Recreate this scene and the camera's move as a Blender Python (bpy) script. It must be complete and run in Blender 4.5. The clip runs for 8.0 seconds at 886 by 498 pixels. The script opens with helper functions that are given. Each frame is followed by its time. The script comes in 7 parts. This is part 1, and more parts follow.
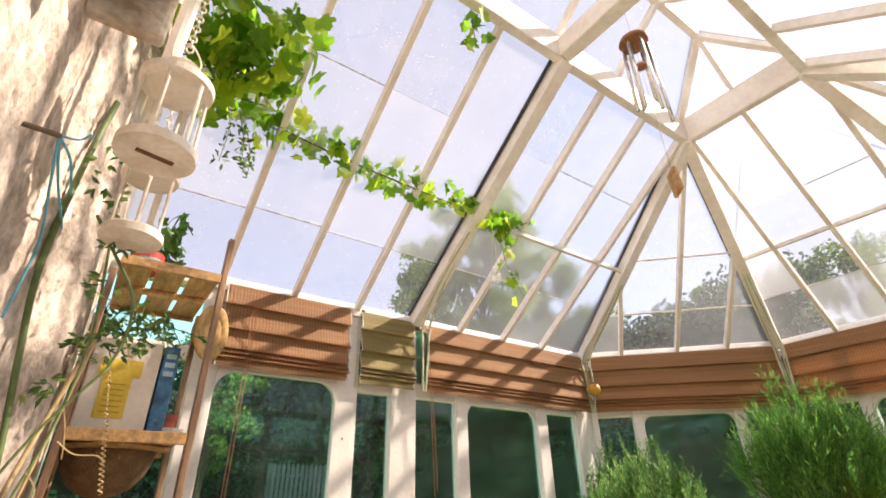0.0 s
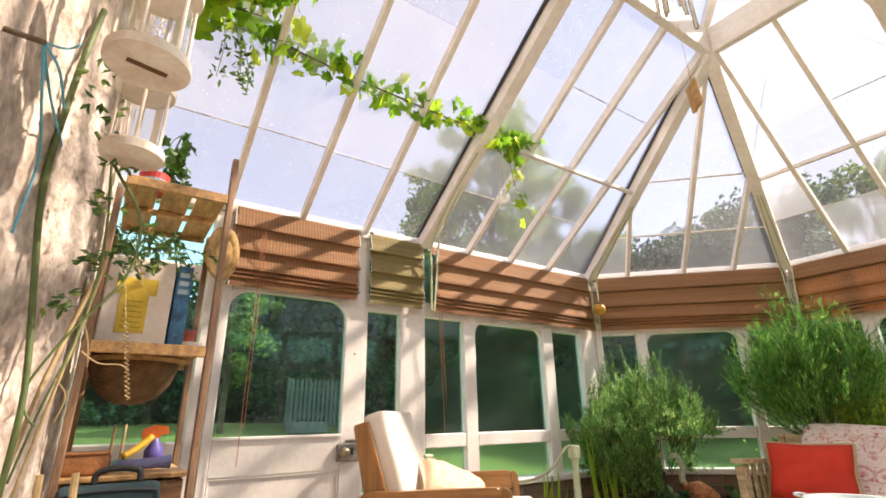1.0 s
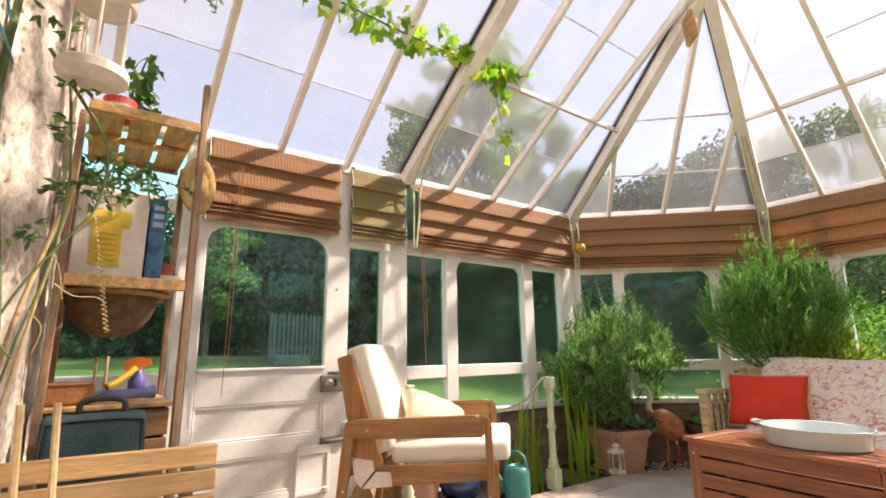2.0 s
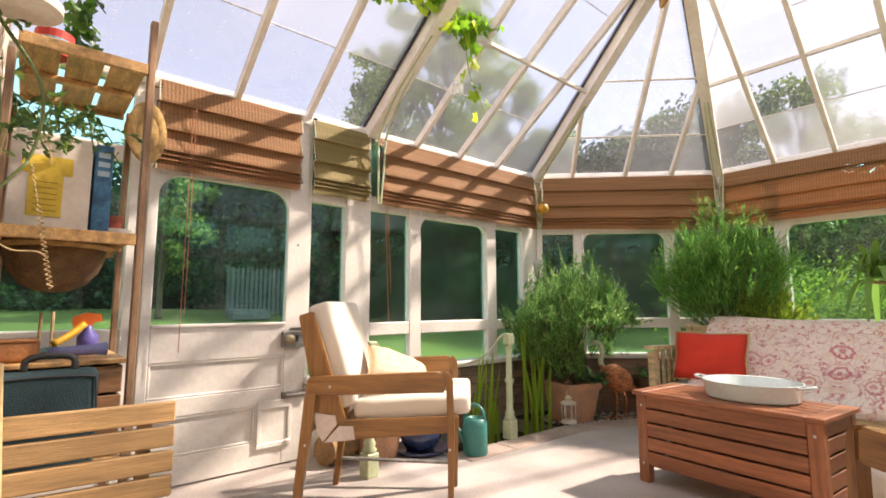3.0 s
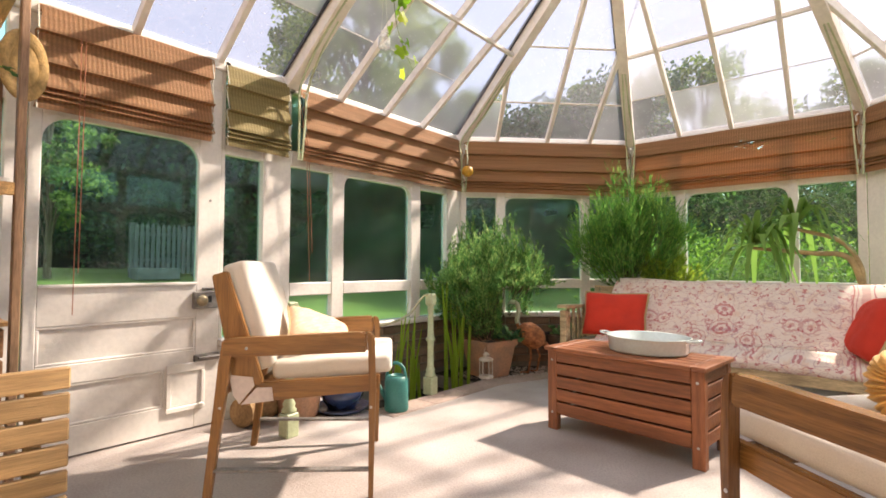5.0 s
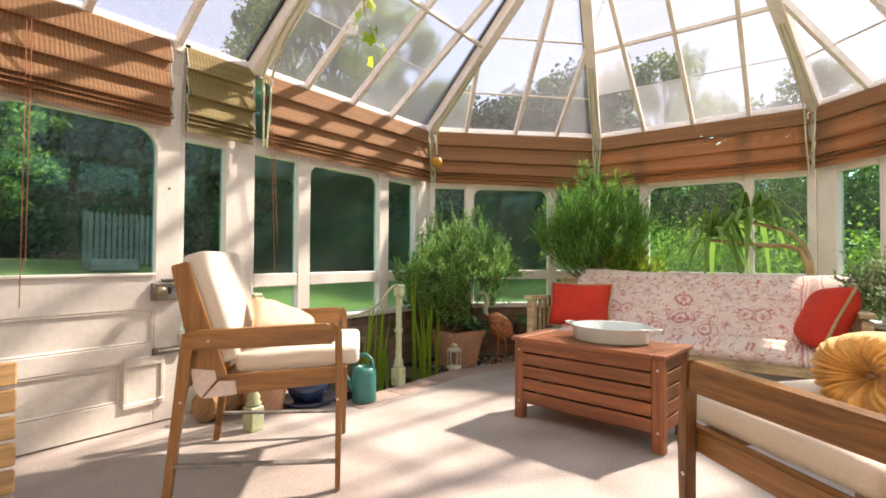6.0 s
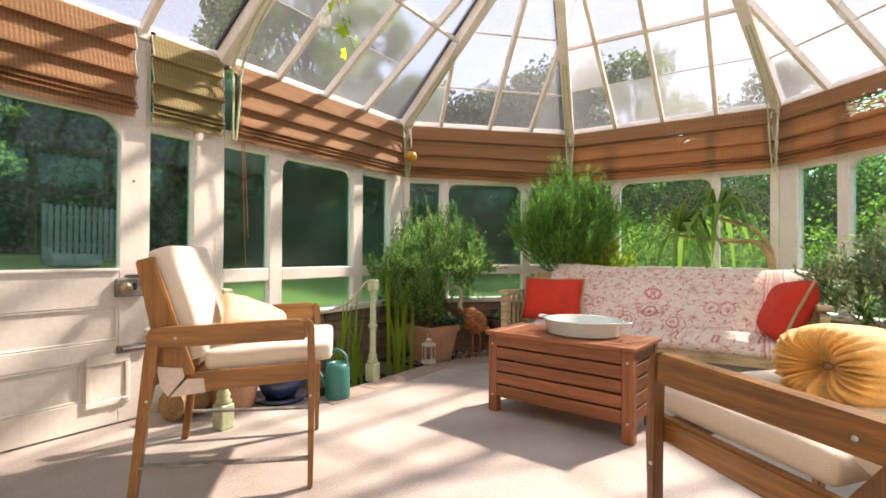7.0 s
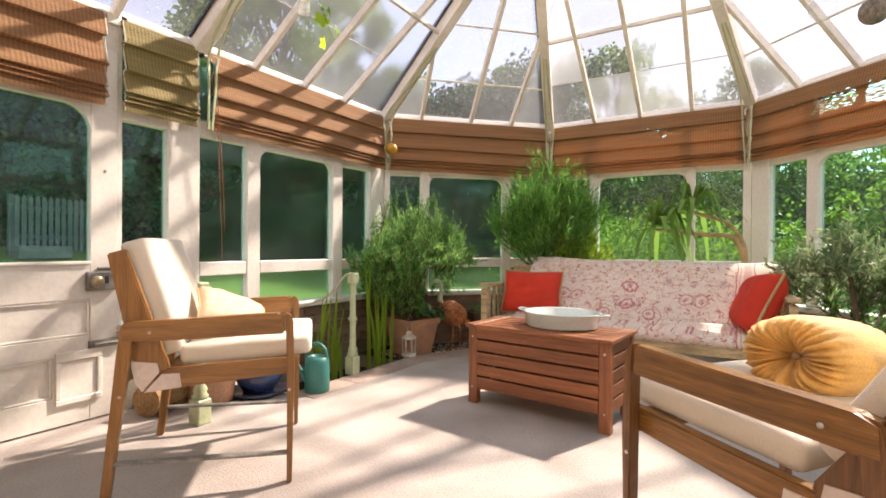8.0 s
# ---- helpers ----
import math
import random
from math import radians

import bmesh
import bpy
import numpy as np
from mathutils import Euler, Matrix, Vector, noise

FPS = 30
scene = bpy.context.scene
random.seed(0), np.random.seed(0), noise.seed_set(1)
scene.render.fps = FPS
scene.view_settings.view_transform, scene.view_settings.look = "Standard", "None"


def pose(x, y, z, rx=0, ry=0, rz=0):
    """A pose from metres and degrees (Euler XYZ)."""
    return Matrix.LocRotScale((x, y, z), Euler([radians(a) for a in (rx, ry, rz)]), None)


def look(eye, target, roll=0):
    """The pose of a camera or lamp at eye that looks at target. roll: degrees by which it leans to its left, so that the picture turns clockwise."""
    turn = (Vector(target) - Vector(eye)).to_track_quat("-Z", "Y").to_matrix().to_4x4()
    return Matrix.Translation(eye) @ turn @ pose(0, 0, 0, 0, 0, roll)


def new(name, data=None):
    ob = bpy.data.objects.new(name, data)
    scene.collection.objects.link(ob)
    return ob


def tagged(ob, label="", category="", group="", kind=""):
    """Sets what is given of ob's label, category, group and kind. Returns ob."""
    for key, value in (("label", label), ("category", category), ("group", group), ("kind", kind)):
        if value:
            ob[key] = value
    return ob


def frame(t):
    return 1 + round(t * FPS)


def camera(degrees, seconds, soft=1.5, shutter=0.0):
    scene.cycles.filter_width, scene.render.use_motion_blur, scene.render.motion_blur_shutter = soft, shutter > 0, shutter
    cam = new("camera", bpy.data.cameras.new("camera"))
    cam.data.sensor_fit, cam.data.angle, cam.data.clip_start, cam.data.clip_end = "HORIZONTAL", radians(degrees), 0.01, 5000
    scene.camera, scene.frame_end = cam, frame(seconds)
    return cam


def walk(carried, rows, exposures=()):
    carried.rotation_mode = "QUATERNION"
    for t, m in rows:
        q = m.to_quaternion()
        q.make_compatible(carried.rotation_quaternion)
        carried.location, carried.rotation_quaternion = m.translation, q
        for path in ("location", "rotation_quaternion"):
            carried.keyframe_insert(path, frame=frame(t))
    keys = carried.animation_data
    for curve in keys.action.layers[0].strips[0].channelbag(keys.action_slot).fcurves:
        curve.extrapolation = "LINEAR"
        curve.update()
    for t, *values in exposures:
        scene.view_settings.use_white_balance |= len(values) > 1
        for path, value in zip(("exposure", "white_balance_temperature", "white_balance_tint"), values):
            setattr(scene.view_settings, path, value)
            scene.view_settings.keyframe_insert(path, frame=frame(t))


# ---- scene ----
cam = camera(84.8, 8.0, soft=1.7)
EXPOSURE, KELVIN, TINT = 2.30, 7250, 17.5
PATH = [
    (0, (-0.066, -0.039, 0.941), (0.96, 1.398, 1.881), -1.2),
    (0.5, (-0.055, -0.039, 0.933), (0.978, 1.474, 1.736), -1.0),
    (1, (-0.046, -0.024, 0.924), (1.015, 1.538, 1.584), -0.9),
    (1.5, (-0.04, -0.011, 0.917), (1.065, 1.57, 1.448), -0.8),
    (3, (-0.038, 0.021, 0.936), (1.259, 1.526, 1.172), -0.2),
    (3.5, (-0.033, 0.023, 0.935), (1.33, 1.476, 1.112), -0.0),
    (4, (-0.03, 0.024, 0.935), (1.396, 1.42, 1.071), 0.1),
    (4.5, (-0.029, 0.024, 0.935), (1.449, 1.367, 1.039), 0.1),
    (5, (-0.033, 0.024, 0.935), (1.491, 1.317, 1.011), 0.2),
    (6.5, (-0.021, 0.026, 0.933), (1.616, 1.175, 0.963), 0.3),
    (7, (-0.019, 0.025, 0.933), (1.645, 1.135, 0.953), 0.3),
    (7.5, (-0.017, 0.026, 0.932), (1.671, 1.099, 0.939), 0.3),
    (8, (-0.018, 0.025, 0.933), (1.689, 1.067, 0.925), 0.4),
]
walk(cam, [(t, look(*p)) for t, *p in PATH], [(0, EXPOSURE, KELVIN, TINT), (8, EXPOSURE, KELVIN, TINT)])

# world and sun
SUN_WAY = Vector((-0.435, 0.183, -0.476)).normalized()
world = bpy.data.worlds.new("world")
scene.world = world
world.use_nodes = True
wn = world.node_tree
sky = wn.nodes.new("ShaderNodeTexSky")
sky.sky_type, sky.sun_disc = "NISHITA", False
sky.sun_elevation = math.asin(-SUN_WAY.z)
sky.sun_rotation = math.atan2(-SUN_WAY.x, -SUN_WAY.y)
sky.air_density, sky.dust_density, sky.ozone_density = 1.0, 1.2, 1.5
wn.nodes["Background"].inputs["Strength"].default_value = 0.15
# thin high haze that whitens the blue, in soft drifts
tc, nz, rp, mx = (wn.nodes.new("ShaderNode" + k) for k in ("TexCoord", "TexNoise", "MapRange", "Mix"))
nz.inputs["Scale"].default_value, nz.inputs["Detail"].default_value = 2.2, 5
rp.inputs["From Min"].default_value, rp.inputs["From Max"].default_value = 0.35, 0.7
rp.inputs["To Min"].default_value, rp.inputs["To Max"].default_value = 0.5, 0.88
mx.data_type = "RGBA"
mx.inputs["B"].default_value = (2.35, 2.48, 3.0, 1)
wn.links.new(tc.outputs["Generated"], nz.inputs["Vector"])
wn.links.new(nz.outputs["Fac"], rp.inputs["Value"])
wn.links.new(rp.outputs[0], mx.inputs["Factor"])
wn.links.new(sky.outputs[0], mx.inputs["A"])
wn.links.new(mx.outputs["Result"], wn.nodes["Background"].inputs["Color"])
sun = new("sun", bpy.data.lights.new("sun", "SUN"))
sun.data.energy, sun.data.angle, sun.data.color = 1.9, radians(2.2), (1.0, 0.93, 0.84)
sun.matrix_world = look((0, 0, 0), SUN_WAY)


# ---- materials ----
def mat(name, color, rough=0.6, vary=0.25, scale=8.0, fine=60.0, bump=0.15, metal=0.0, tint=None, stretch=(1, 1, 1), objvar=0.0, trans=0.0, coat=0.0):
    """Plain surface with broad stains, fine grain and relief, in object space metres."""
    m = bpy.data.materials.new(name)
    m.use_nodes = True
    t = m.node_tree
    N, Lk = t.nodes, t.links
    b = N["Principled BSDF"]
    b.inputs["Roughness"].default_value, b.inputs["Metallic"].default_value = rough, metal
    b.inputs["Coat Weight"].default_value = coat
    co, mp = N.new("ShaderNodeTexCoord"), N.new("ShaderNodeMapping")
    mp.inputs["Scale"].default_value = stretch
    Lk.new(co.outputs["Object"], mp.inputs["Vector"])
    n1, n2 = N.new("ShaderNodeTexNoise"), N.new("ShaderNodeTexNoise")
    n1.inputs["Scale"].default_value, n1.inputs["Detail"].default_value = scale, 4
    n2.inputs["Scale"].default_value, n2.inputs["Detail"].default_value = fine, 5
    Lk.new(mp.outputs[0], n1.inputs["Vector"])
    Lk.new(mp.outputs[0], n2.inputs["Vector"])
    r1 = N.new("ShaderNodeValToRGB")
    dark = tint or tuple(c * (1 - vary) for c in color)
    lite = tuple(min(1, c * (1 + vary * 0.5)) for c in color)
    r1.color_ramp.elements[0].color, r1.color_ramp.elements[1].color = (*dark, 1), (*lite, 1)
    r1.color_ramp.elements[0].position, r1.color_ramp.elements[1].position = 0.3, 0.7
    Lk.new(n1.outputs["Fac"], r1.inputs["Fac"])
    mx = N.new("ShaderNodeMix")
    mx.data_type, mx.blend_type = "RGBA", "MULTIPLY"
    mx.inputs["Factor"].default_value = vary
    r2 = N.new("ShaderNodeValToRGB")
    r2.color_ramp.elements[0].color, r2.color_ramp.elements[0].position = (0.35, 0.35, 0.35, 1), 0.35
    r2.color_ramp.elements[1].position = 0.6
    Lk.new(n2.outputs["Fac"], r2.inputs["Fac"])
    Lk.new(r1.outputs[0], mx.inputs["A"])
    Lk.new(r2.outputs[0], mx.inputs["B"])
    out = mx.outputs["Result"]
    if objvar:
        oi, hs = N.new("ShaderNodeObjectInfo"), N.new("ShaderNodeHueSaturation")
        mr = N.new("ShaderNodeMapRange")
        mr.inputs["To Min"].default_value, mr.inputs["To Max"].default_value = 1 - objvar, 1 + objvar
        Lk.new(oi.outputs["Random"], mr.inputs["Value"])
        Lk.new(mr.outputs[0], hs.inputs["Value"])
        Lk.new(out, hs.inputs["Color"])
        out = hs.outputs[0]
    Lk.new(out, b.inputs["Base Color"])
    if bump:
        bp = N.new("ShaderNodeBump")
        bp.inputs["Strength"].default_value, bp.inputs["Distance"].default_value = bump, 0.01
        Lk.new(n2.outputs["Fac"], bp.inputs["Height"])
        Lk.new(bp.outputs[0], b.inputs["Normal"])
    if trans:
        tr, ms = N.new("ShaderNodeBsdfTranslucent"), N.new("ShaderNodeMixShader")
        ms.inputs[0].default_value = trans
        Lk.new(out, tr.inputs["Color"])
        Lk.new(b.outputs[0], ms.inputs[1])
        Lk.new(tr.outputs[0], ms.inputs[2])
        Lk.new(ms.outputs[0], N["Material Output"].inputs["Surface"])
    return m


def leaf_mat(name, color, tip, trans=0.35, rough=0.45):
    """Leaves: each leaf its own shade, some light passing through."""
    m = bpy.data.materials.new(name)
    m.use_nodes = True
    N, Lk = m.node_tree.nodes, m.node_tree.links
    b = N["Principled BSDF"]
    b.inputs["Roughness"].default_value = rough
    g, r = N.new("ShaderNodeNewGeometry"), N.new("ShaderNodeValToRGB")
    e = r.color_ramp.elements
    e[0].color, e[1].color = (*(c * 0.6 for c in color), 1), (*tip, 1)
    mid = e.new(0.55)
    mid.color = (*color, 1)
    Lk.new(g.outputs["Random Per Island"], r.inputs["Fac"])
    Lk.new(r.outputs[0], b.inputs["Base Color"])
    tr, ms = N.new("ShaderNodeBsdfTranslucent"), N.new("ShaderNodeMixShader")
    ms.inputs[0].default_value = trans
    Lk.new(r.outputs[0], tr.inputs["Color"])
    Lk.new(b.outputs[0], ms.inputs[1])
    Lk.new(tr.outputs[0], ms.inputs[2])
    Lk.new(ms.outputs[0], N["Material Output"].inputs["Surface"])
    return m


def glass_mat(name, dirt, dirt_scale, tint=(1, 1, 1), gloss=0.02, film=(0.75, 0.76, 0.72), mist=0.0, mirror=0.04, uneven=False):
    """Thin pane: clear, mirror-like at a grazing look, with a film of dirt and a breath of mist in patches."""
    m = bpy.data.materials.new(name)
    m.use_nodes = True
    N, Lk = m.node_tree.nodes, m.node_tree.links
    N.remove(N["Principled BSDF"])
    tr, gl, df, tl = (N.new("ShaderNodeBsdf" + k) for k in ("Transparent", "Glossy", "Diffuse", "Translucent"))
    tr.inputs["Color"].default_value = (*tint, 1)
    gl.inputs["Roughness"].default_value = gloss
    df.inputs["Color"].default_value = tl.inputs["Color"].default_value = (*film, 1)
    lw, pw, fr = N.new("ShaderNodeLayerWeight"), N.new("ShaderNodeMath"), N.new("ShaderNodeMath")
    lw.inputs["Blend"].default_value = 0.5
    pw.operation, fr.operation = "POWER", "MULTIPLY_ADD"
    pw.inputs[1].default_value = 5
    fr.inputs[1].default_value, fr.inputs[2].default_value = 1 - mirror, mirror
    Lk.new(lw.outputs["Facing"], pw.inputs[0])
    Lk.new(pw.outputs[0], fr.inputs[0])
    a, d, o = (N.new("ShaderNodeMixShader") for _ in range(3))
    Lk.new(fr.outputs[0], a.inputs[0])
    clear = tr.outputs[0]
    if mist:
        rf, mn, mr, ms = (N.new("ShaderNode" + k) for k in ("BsdfRefraction", "TexNoise", "MapRange", "MixShader"))
        rf.inputs["Color"].default_value = (*tint, 1)
        rf.inputs["IOR"].default_value, rf.inputs["Roughness"].default_value = 1.02, 0.42
        mn.inputs["Scale"].default_value, mn.inputs["Detail"].default_value = 1.1, 3
        mr.inputs["From Min"].default_value, mr.inputs["From Max"].default_value = 0.62, 0.95
        mr.inputs["To Max"].default_value = mist
        mc_ = N.new("ShaderNodeTexCoord")
        Lk.new(mc_.outputs["Object"], mn.inputs["Vector"])
        own, ad = N.new("ShaderNodeObjectInfo"), N.new("ShaderNodeMath")
        ad.operation = "MULTIPLY_ADD"
        ad.inputs[1].default_value = 0.65
        Lk.new(own.outputs["Random"], ad.inputs[0])
        Lk.new(mn.outputs["Fac"], ad.inputs[2])
        Lk.new(ad.outputs[0], mr.inputs["Value"])
        Lk.new(mr.outputs[0], ms.inputs[0])
        Lk.new(clear, ms.inputs[1])
        Lk.new(rf.outputs[0], ms.inputs[2])
        clear = ms.outputs[0]
    Lk.new(clear, a.inputs[1])
    Lk.new(gl.outputs[0], a.inputs[2])
    d.inputs[0].default_value = 0.6
    Lk.new(df.outputs[0], d.inputs[1])
    Lk.new(tl.outputs[0], d.inputs[2])
    co, n = N.new("ShaderNodeTexCoord"), N.new("ShaderNodeTexNoise")
    n.inputs["Scale"].default_value, n.inputs["Detail"].default_value = dirt_scale, 6
    Lk.new(co.outputs["Object"], n.inputs["Vector"])
    r = N.new("ShaderNodeMapRange")
    r.inputs["From Min"].default_value, r.inputs["From Max"].default_value = 0.42, 0.75
    r.inputs["To Min"].default_value, r.inputs["To Max"].default_value = dirt * (0.55 if uneven else 0.4), dirt
    Lk.new(n.outputs["Fac"], r.inputs["Value"])
    amount = r.outputs[0]
    if uneven:
        # each pane its own share of grime, and specks of dried droplets
        ob_, sc, sp_, st, su_ = (N.new("ShaderNode" + k) for k in ("ObjectInfo", "MapRange", "TexNoise", "MapRange", "Math"))
        sc.inputs["To Min"].default_value, sc.inputs["To Max"].default_value = 0.35, 1.35
        pr = N.new("ShaderNodeMath")
        pr.operation, su_.operation = "MULTIPLY", "ADD"
        sp_.inputs["Scale"].default_value, sp_.inputs["Detail"].default_value = 55, 2
        st.inputs["From Min"].default_value, st.inputs["From Max"].default_value = 0.66, 0.72
        st.inputs["To Max"].default_value = 0.35
        Lk.new(ob_.outputs["Random"], sc.inputs["Value"])
        Lk.new(r.outputs[0], pr.inputs[0])
        Lk.new(sc.outputs[0], pr.inputs[1])
        Lk.new(co.outputs["Object"], sp_.inputs["Vector"])
        Lk.new(sp_.outputs["Fac"], st.inputs["Value"])
        Lk.new(pr.outputs[0], su_.inputs[0])
        Lk.new(st.outputs[0], su_.inputs[1])
        amount = su_.outputs[0]
    Lk.new(amount, o.inputs[0])
    Lk.new(a.outputs[0], o.inputs[1])
    Lk.new(d.outputs[0], o.inputs[2])
    Lk.new(o.outputs[0], N["Material Output"].inputs["Surface"])
    return m


WHITE = mat("white_paint", (0.80, 0.76, 0.70), 0.45, 0.12, 3, 40, 0.08)
ROOF_WHITE = mat("roof_paint", (0.84, 0.80, 0.73), 0.5, 0.14, 4, 30, 0.1, tint=(0.74, 0.67, 0.58))
GLASS = glass_mat("window_glass", 0.018, 3.0, (0.63, 0.84, 0.78), mirror=0.03)
MISTY_GLASS = glass_mat("misted_window_glass", 0.026, 3.0, (0.63, 0.84, 0.78), mirror=0.03, mist=0.7)
LAMP_GLASS = glass_mat("lamp_glass", 0.10, 12.0, (0.95, 0.95, 0.93))
ROOF_GLASS = glass_mat("roof_glass", 0.36, 1.3, (0.42, 0.43, 0.45), film=(0.62, 0.61, 0.60), mist=0.85, uneven=True)
PUTTY = mat("lap_putty", (0.70, 0.68, 0.64), 0.8, 0.4, 20, 80, 0.3)
STONE = mat("rubble_plaster", (0.70, 0.59, 0.50), 0.9, 0.45, 16, 42, 0.9, tint=(0.40, 0.31, 0.24))
CONCRETE = mat("floor_concrete", (0.475, 0.42, 0.39), 0.8, 0.24, 1.9, 95, 0.4, tint=(0.35, 0.295, 0.265))
KERB = mat("kerb_stone", (0.40, 0.30, 0.25), 0.85, 0.3, 3, 40, 0.3)
BRICK = mat("brick", (0.30, 0.20, 0.14), 0.9, 0.3, 6, 60, 0.4, objvar=0.25)
MORTAR = mat("mortar", (0.30, 0.27, 0.22), 0.95, 0.3, 8, 90, 0.4)
BLACK = mat("black_seal", (0.02, 0.02, 0.022), 0.6, 0.2)
LAWN = mat("lawn", (0.165, 0.205, 0.04), 0.9, 0.4, 0.6, 14, 0.6)
SOIL = mat("soil", (0.06, 0.045, 0.03), 0.95, 0.4, 6, 60, 0.8)


# ---- mesh helpers ----
def part(name, bm, material, parent=None, label="", smooth=False):
    """Links a bmesh as one mesh object, under its thing or part if given."""
    me = bpy.data.meshes.new(name)
    bmesh.ops.recalc_face_normals(bm, faces=bm.faces)
    bm.to_mesh(me)
    bm.free()
    if smooth:
        me.shade_smooth()
    me.materials.append(material)
    ob = new(name, me)
    ob.parent = parent
    return tagged(ob, label)


def thing(name, label, category, m=None, group="", kind=""):
    ob = new(name)
    ob.empty_display_size = 0.05
    ob.matrix_world = m or Matrix()
    return tagged(ob, label, category, group, kind)


def B():
    return bmesh.new()


def block(bm, m, size, bevel=0.0, seg=1):
    """A box of that size, its centre at the matrix m, with rounded edges."""
    r = bmesh.ops.create_cube(bm, size=1, matrix=m @ Matrix.Diagonal((*size, 1)))
    if bevel:
        es = {e for v in r["verts"] for e in v.link_edges}
        bmesh.ops.bevel(bm, geom=list(es), offset=min(bevel, min(size) * 0.45), segments=seg, affect="EDGES", profile=0.6)
    return bm


def box(bm, x0, x1, y0, y1, z0, z1, bevel=0.0, seg=1):
    return block(bm, Matrix.Translation(((x0 + x1) / 2, (y0 + y1) / 2, (z0 + z1) / 2)), (abs(x1 - x0), abs(y1 - y0), abs(z1 - z0)), bevel, seg)


def beam(bm, p, q, w, h, up=(0, 0, 1), bevel=0.003):
    """A bar from p to q, w wide and h deep along up."""
    p, q, up = Vector(p), Vector(q), Vector(up)
    d = (q - p).normalized()
    s = d.cross(up).normalized()
    u = s.cross(d)
    m = Matrix((s, d, u)).transposed().to_4x4()
    m.translation = (p + q) / 2
    return block(bm, m, (w, (q - p).length, h), bevel)


def lathe(bm, profile, m=None, n=20, sx=1.0):
    """A turned form from (radius, height) pairs."""
    m = m or Matrix()
    rings = []
    for r, z in profile:
        rings.append([bm.verts.new(m @ Vector((r * sx * math.cos(a * math.tau / n), r * math.sin(a * math.tau / n), z))) for a in range(n)])
    for a, b in zip(rings, rings[1:]):
        for i in range(n):
            bm.faces.new((a[i], a[(i + 1) % n], b[(i + 1) % n], b[i]))
    for ring in (rings[0], rings[-1]):
        if profile[rings.index(ring)][0] > 1e-4:
            bm.faces.new(ring)
    return bm


def tube(bm, pts, r, n=6, r1=None):
    """A bent rod through the points, tapering from r to r1."""
    pts = [Vector(p) for p in pts]
    r1 = r if r1 is None else r1
    rings, side = [], None
    for i, p in enumerate(pts):
        d = (pts[min(i + 1, len(pts) - 1)] - pts[max(i - 1, 0)]).normalized()
        side = d.orthogonal() if side is None else side - d * side.dot(d)
        side.normalize()
        o = d.cross(side)
        rr = r + (r1 - r) * i / max(1, len(pts) - 1)
        rings.append([bm.verts.new(p + (side * math.cos(k * math.tau / n) + o * math.sin(k * math.tau / n)) * rr) for k in range(n)])
    for a, b in zip(rings, rings[1:]):
        for i in range(n):
            bm.faces.new((a[i], a[(i + 1) % n], b[(i + 1) % n], b[i]))
    bm.faces.new(rings[0])
    bm.faces.new(rings[-1])
    return bm


def sweep(pts, n):
    """n points along a smooth curve through the given ones."""
    pts = [Vector(p) for p in pts]
    out = []
    for k in range(n):
        f = k / (n - 1) * (len(pts) - 1)
        i = min(int(f), len(pts) - 2)
        t = f - i
        a, b, c, d = pts[max(i - 1, 0)], pts[i], pts[i + 1], pts[min(i + 2, len(pts) - 1)]
        out.append(0.5 * (2 * b + (c - a) * t + (2 * a - 5 * b + 4 * c - d) * t * t + (3 * b - a - 3 * c + d) * t ** 3))
    return out


def prism(bm, outline, m, depth):
    """A flat outline in x and z of m, given depth along y."""
    a = [bm.verts.new(m @ Vector((x, 0, z))) for x, z in outline]
    b = [bm.verts.new(m @ Vector((x, depth, z))) for x, z in outline]
    bm.faces.new(a)
    bm.faces.new(b)
    for i in range(len(a)):
        j = (i + 1) % len(a)
        bm.faces.new((a[i], a[j], b[j], b[i]))
    return bm


def raw(name, verts, faces, material, parent=None, label="", kind="", smooth=False):
    me = bpy.data.meshes.new(name)
    me.from_pydata([tuple(v) for v in verts], [], faces)
    if smooth:
        me.shade_smooth()
    me.materials.append(material)
    ob = new(name, me)
    ob.parent = parent
    return tagged(ob, label, kind=kind)


# ---- plan: an octagon's end on a straight room; x along the garden side, y outwards through the door ----
EAVE = 2.20
CORNERS = [(1.82, 2.97), (3.70, 2.97), (4.93, 1.74), (4.93, -0.06), (3.70, -1.29), (-0.32, -1.29)]
WALL_X = -0.32
RIDGE_Y, RING_Y, RING_X, RING_Z = 0.84, 0.42, 3.20, 3.45


def wall_frame(p, q):
    """The pose of a wall from p to q: x along it, y outwards, z up."""
    d = Vector((q[0] - p[0], q[1] - p[1], 0)).normalized()
    m = Matrix((d, Vector((-d.y, d.x, 0)), Vector((0, 0, 1)))).transposed().to_4x4()
    m.translation = (p[0], p[1], 0)
    return m, math.hypot(q[0] - p[0], q[1] - p[1])


def arch_frame(bm, x0, x1, z0, z1, r, y0, y1, rim):
    """The two rounded upper corners that fill a pane's opening."""
    for cx, sx in ((x0 + r, -1), (x1 - r, 1)):
        pts = [(cx + sx * r, z1)] + [(cx + sx * r * math.sin(a), z1 - r + r * math.cos(a)) for a in [k * math.pi / 2 / 7 for k in range(8)]]
        prism(bm, pts, Matrix.Translation((0, y0, 0)), y1 - y0)


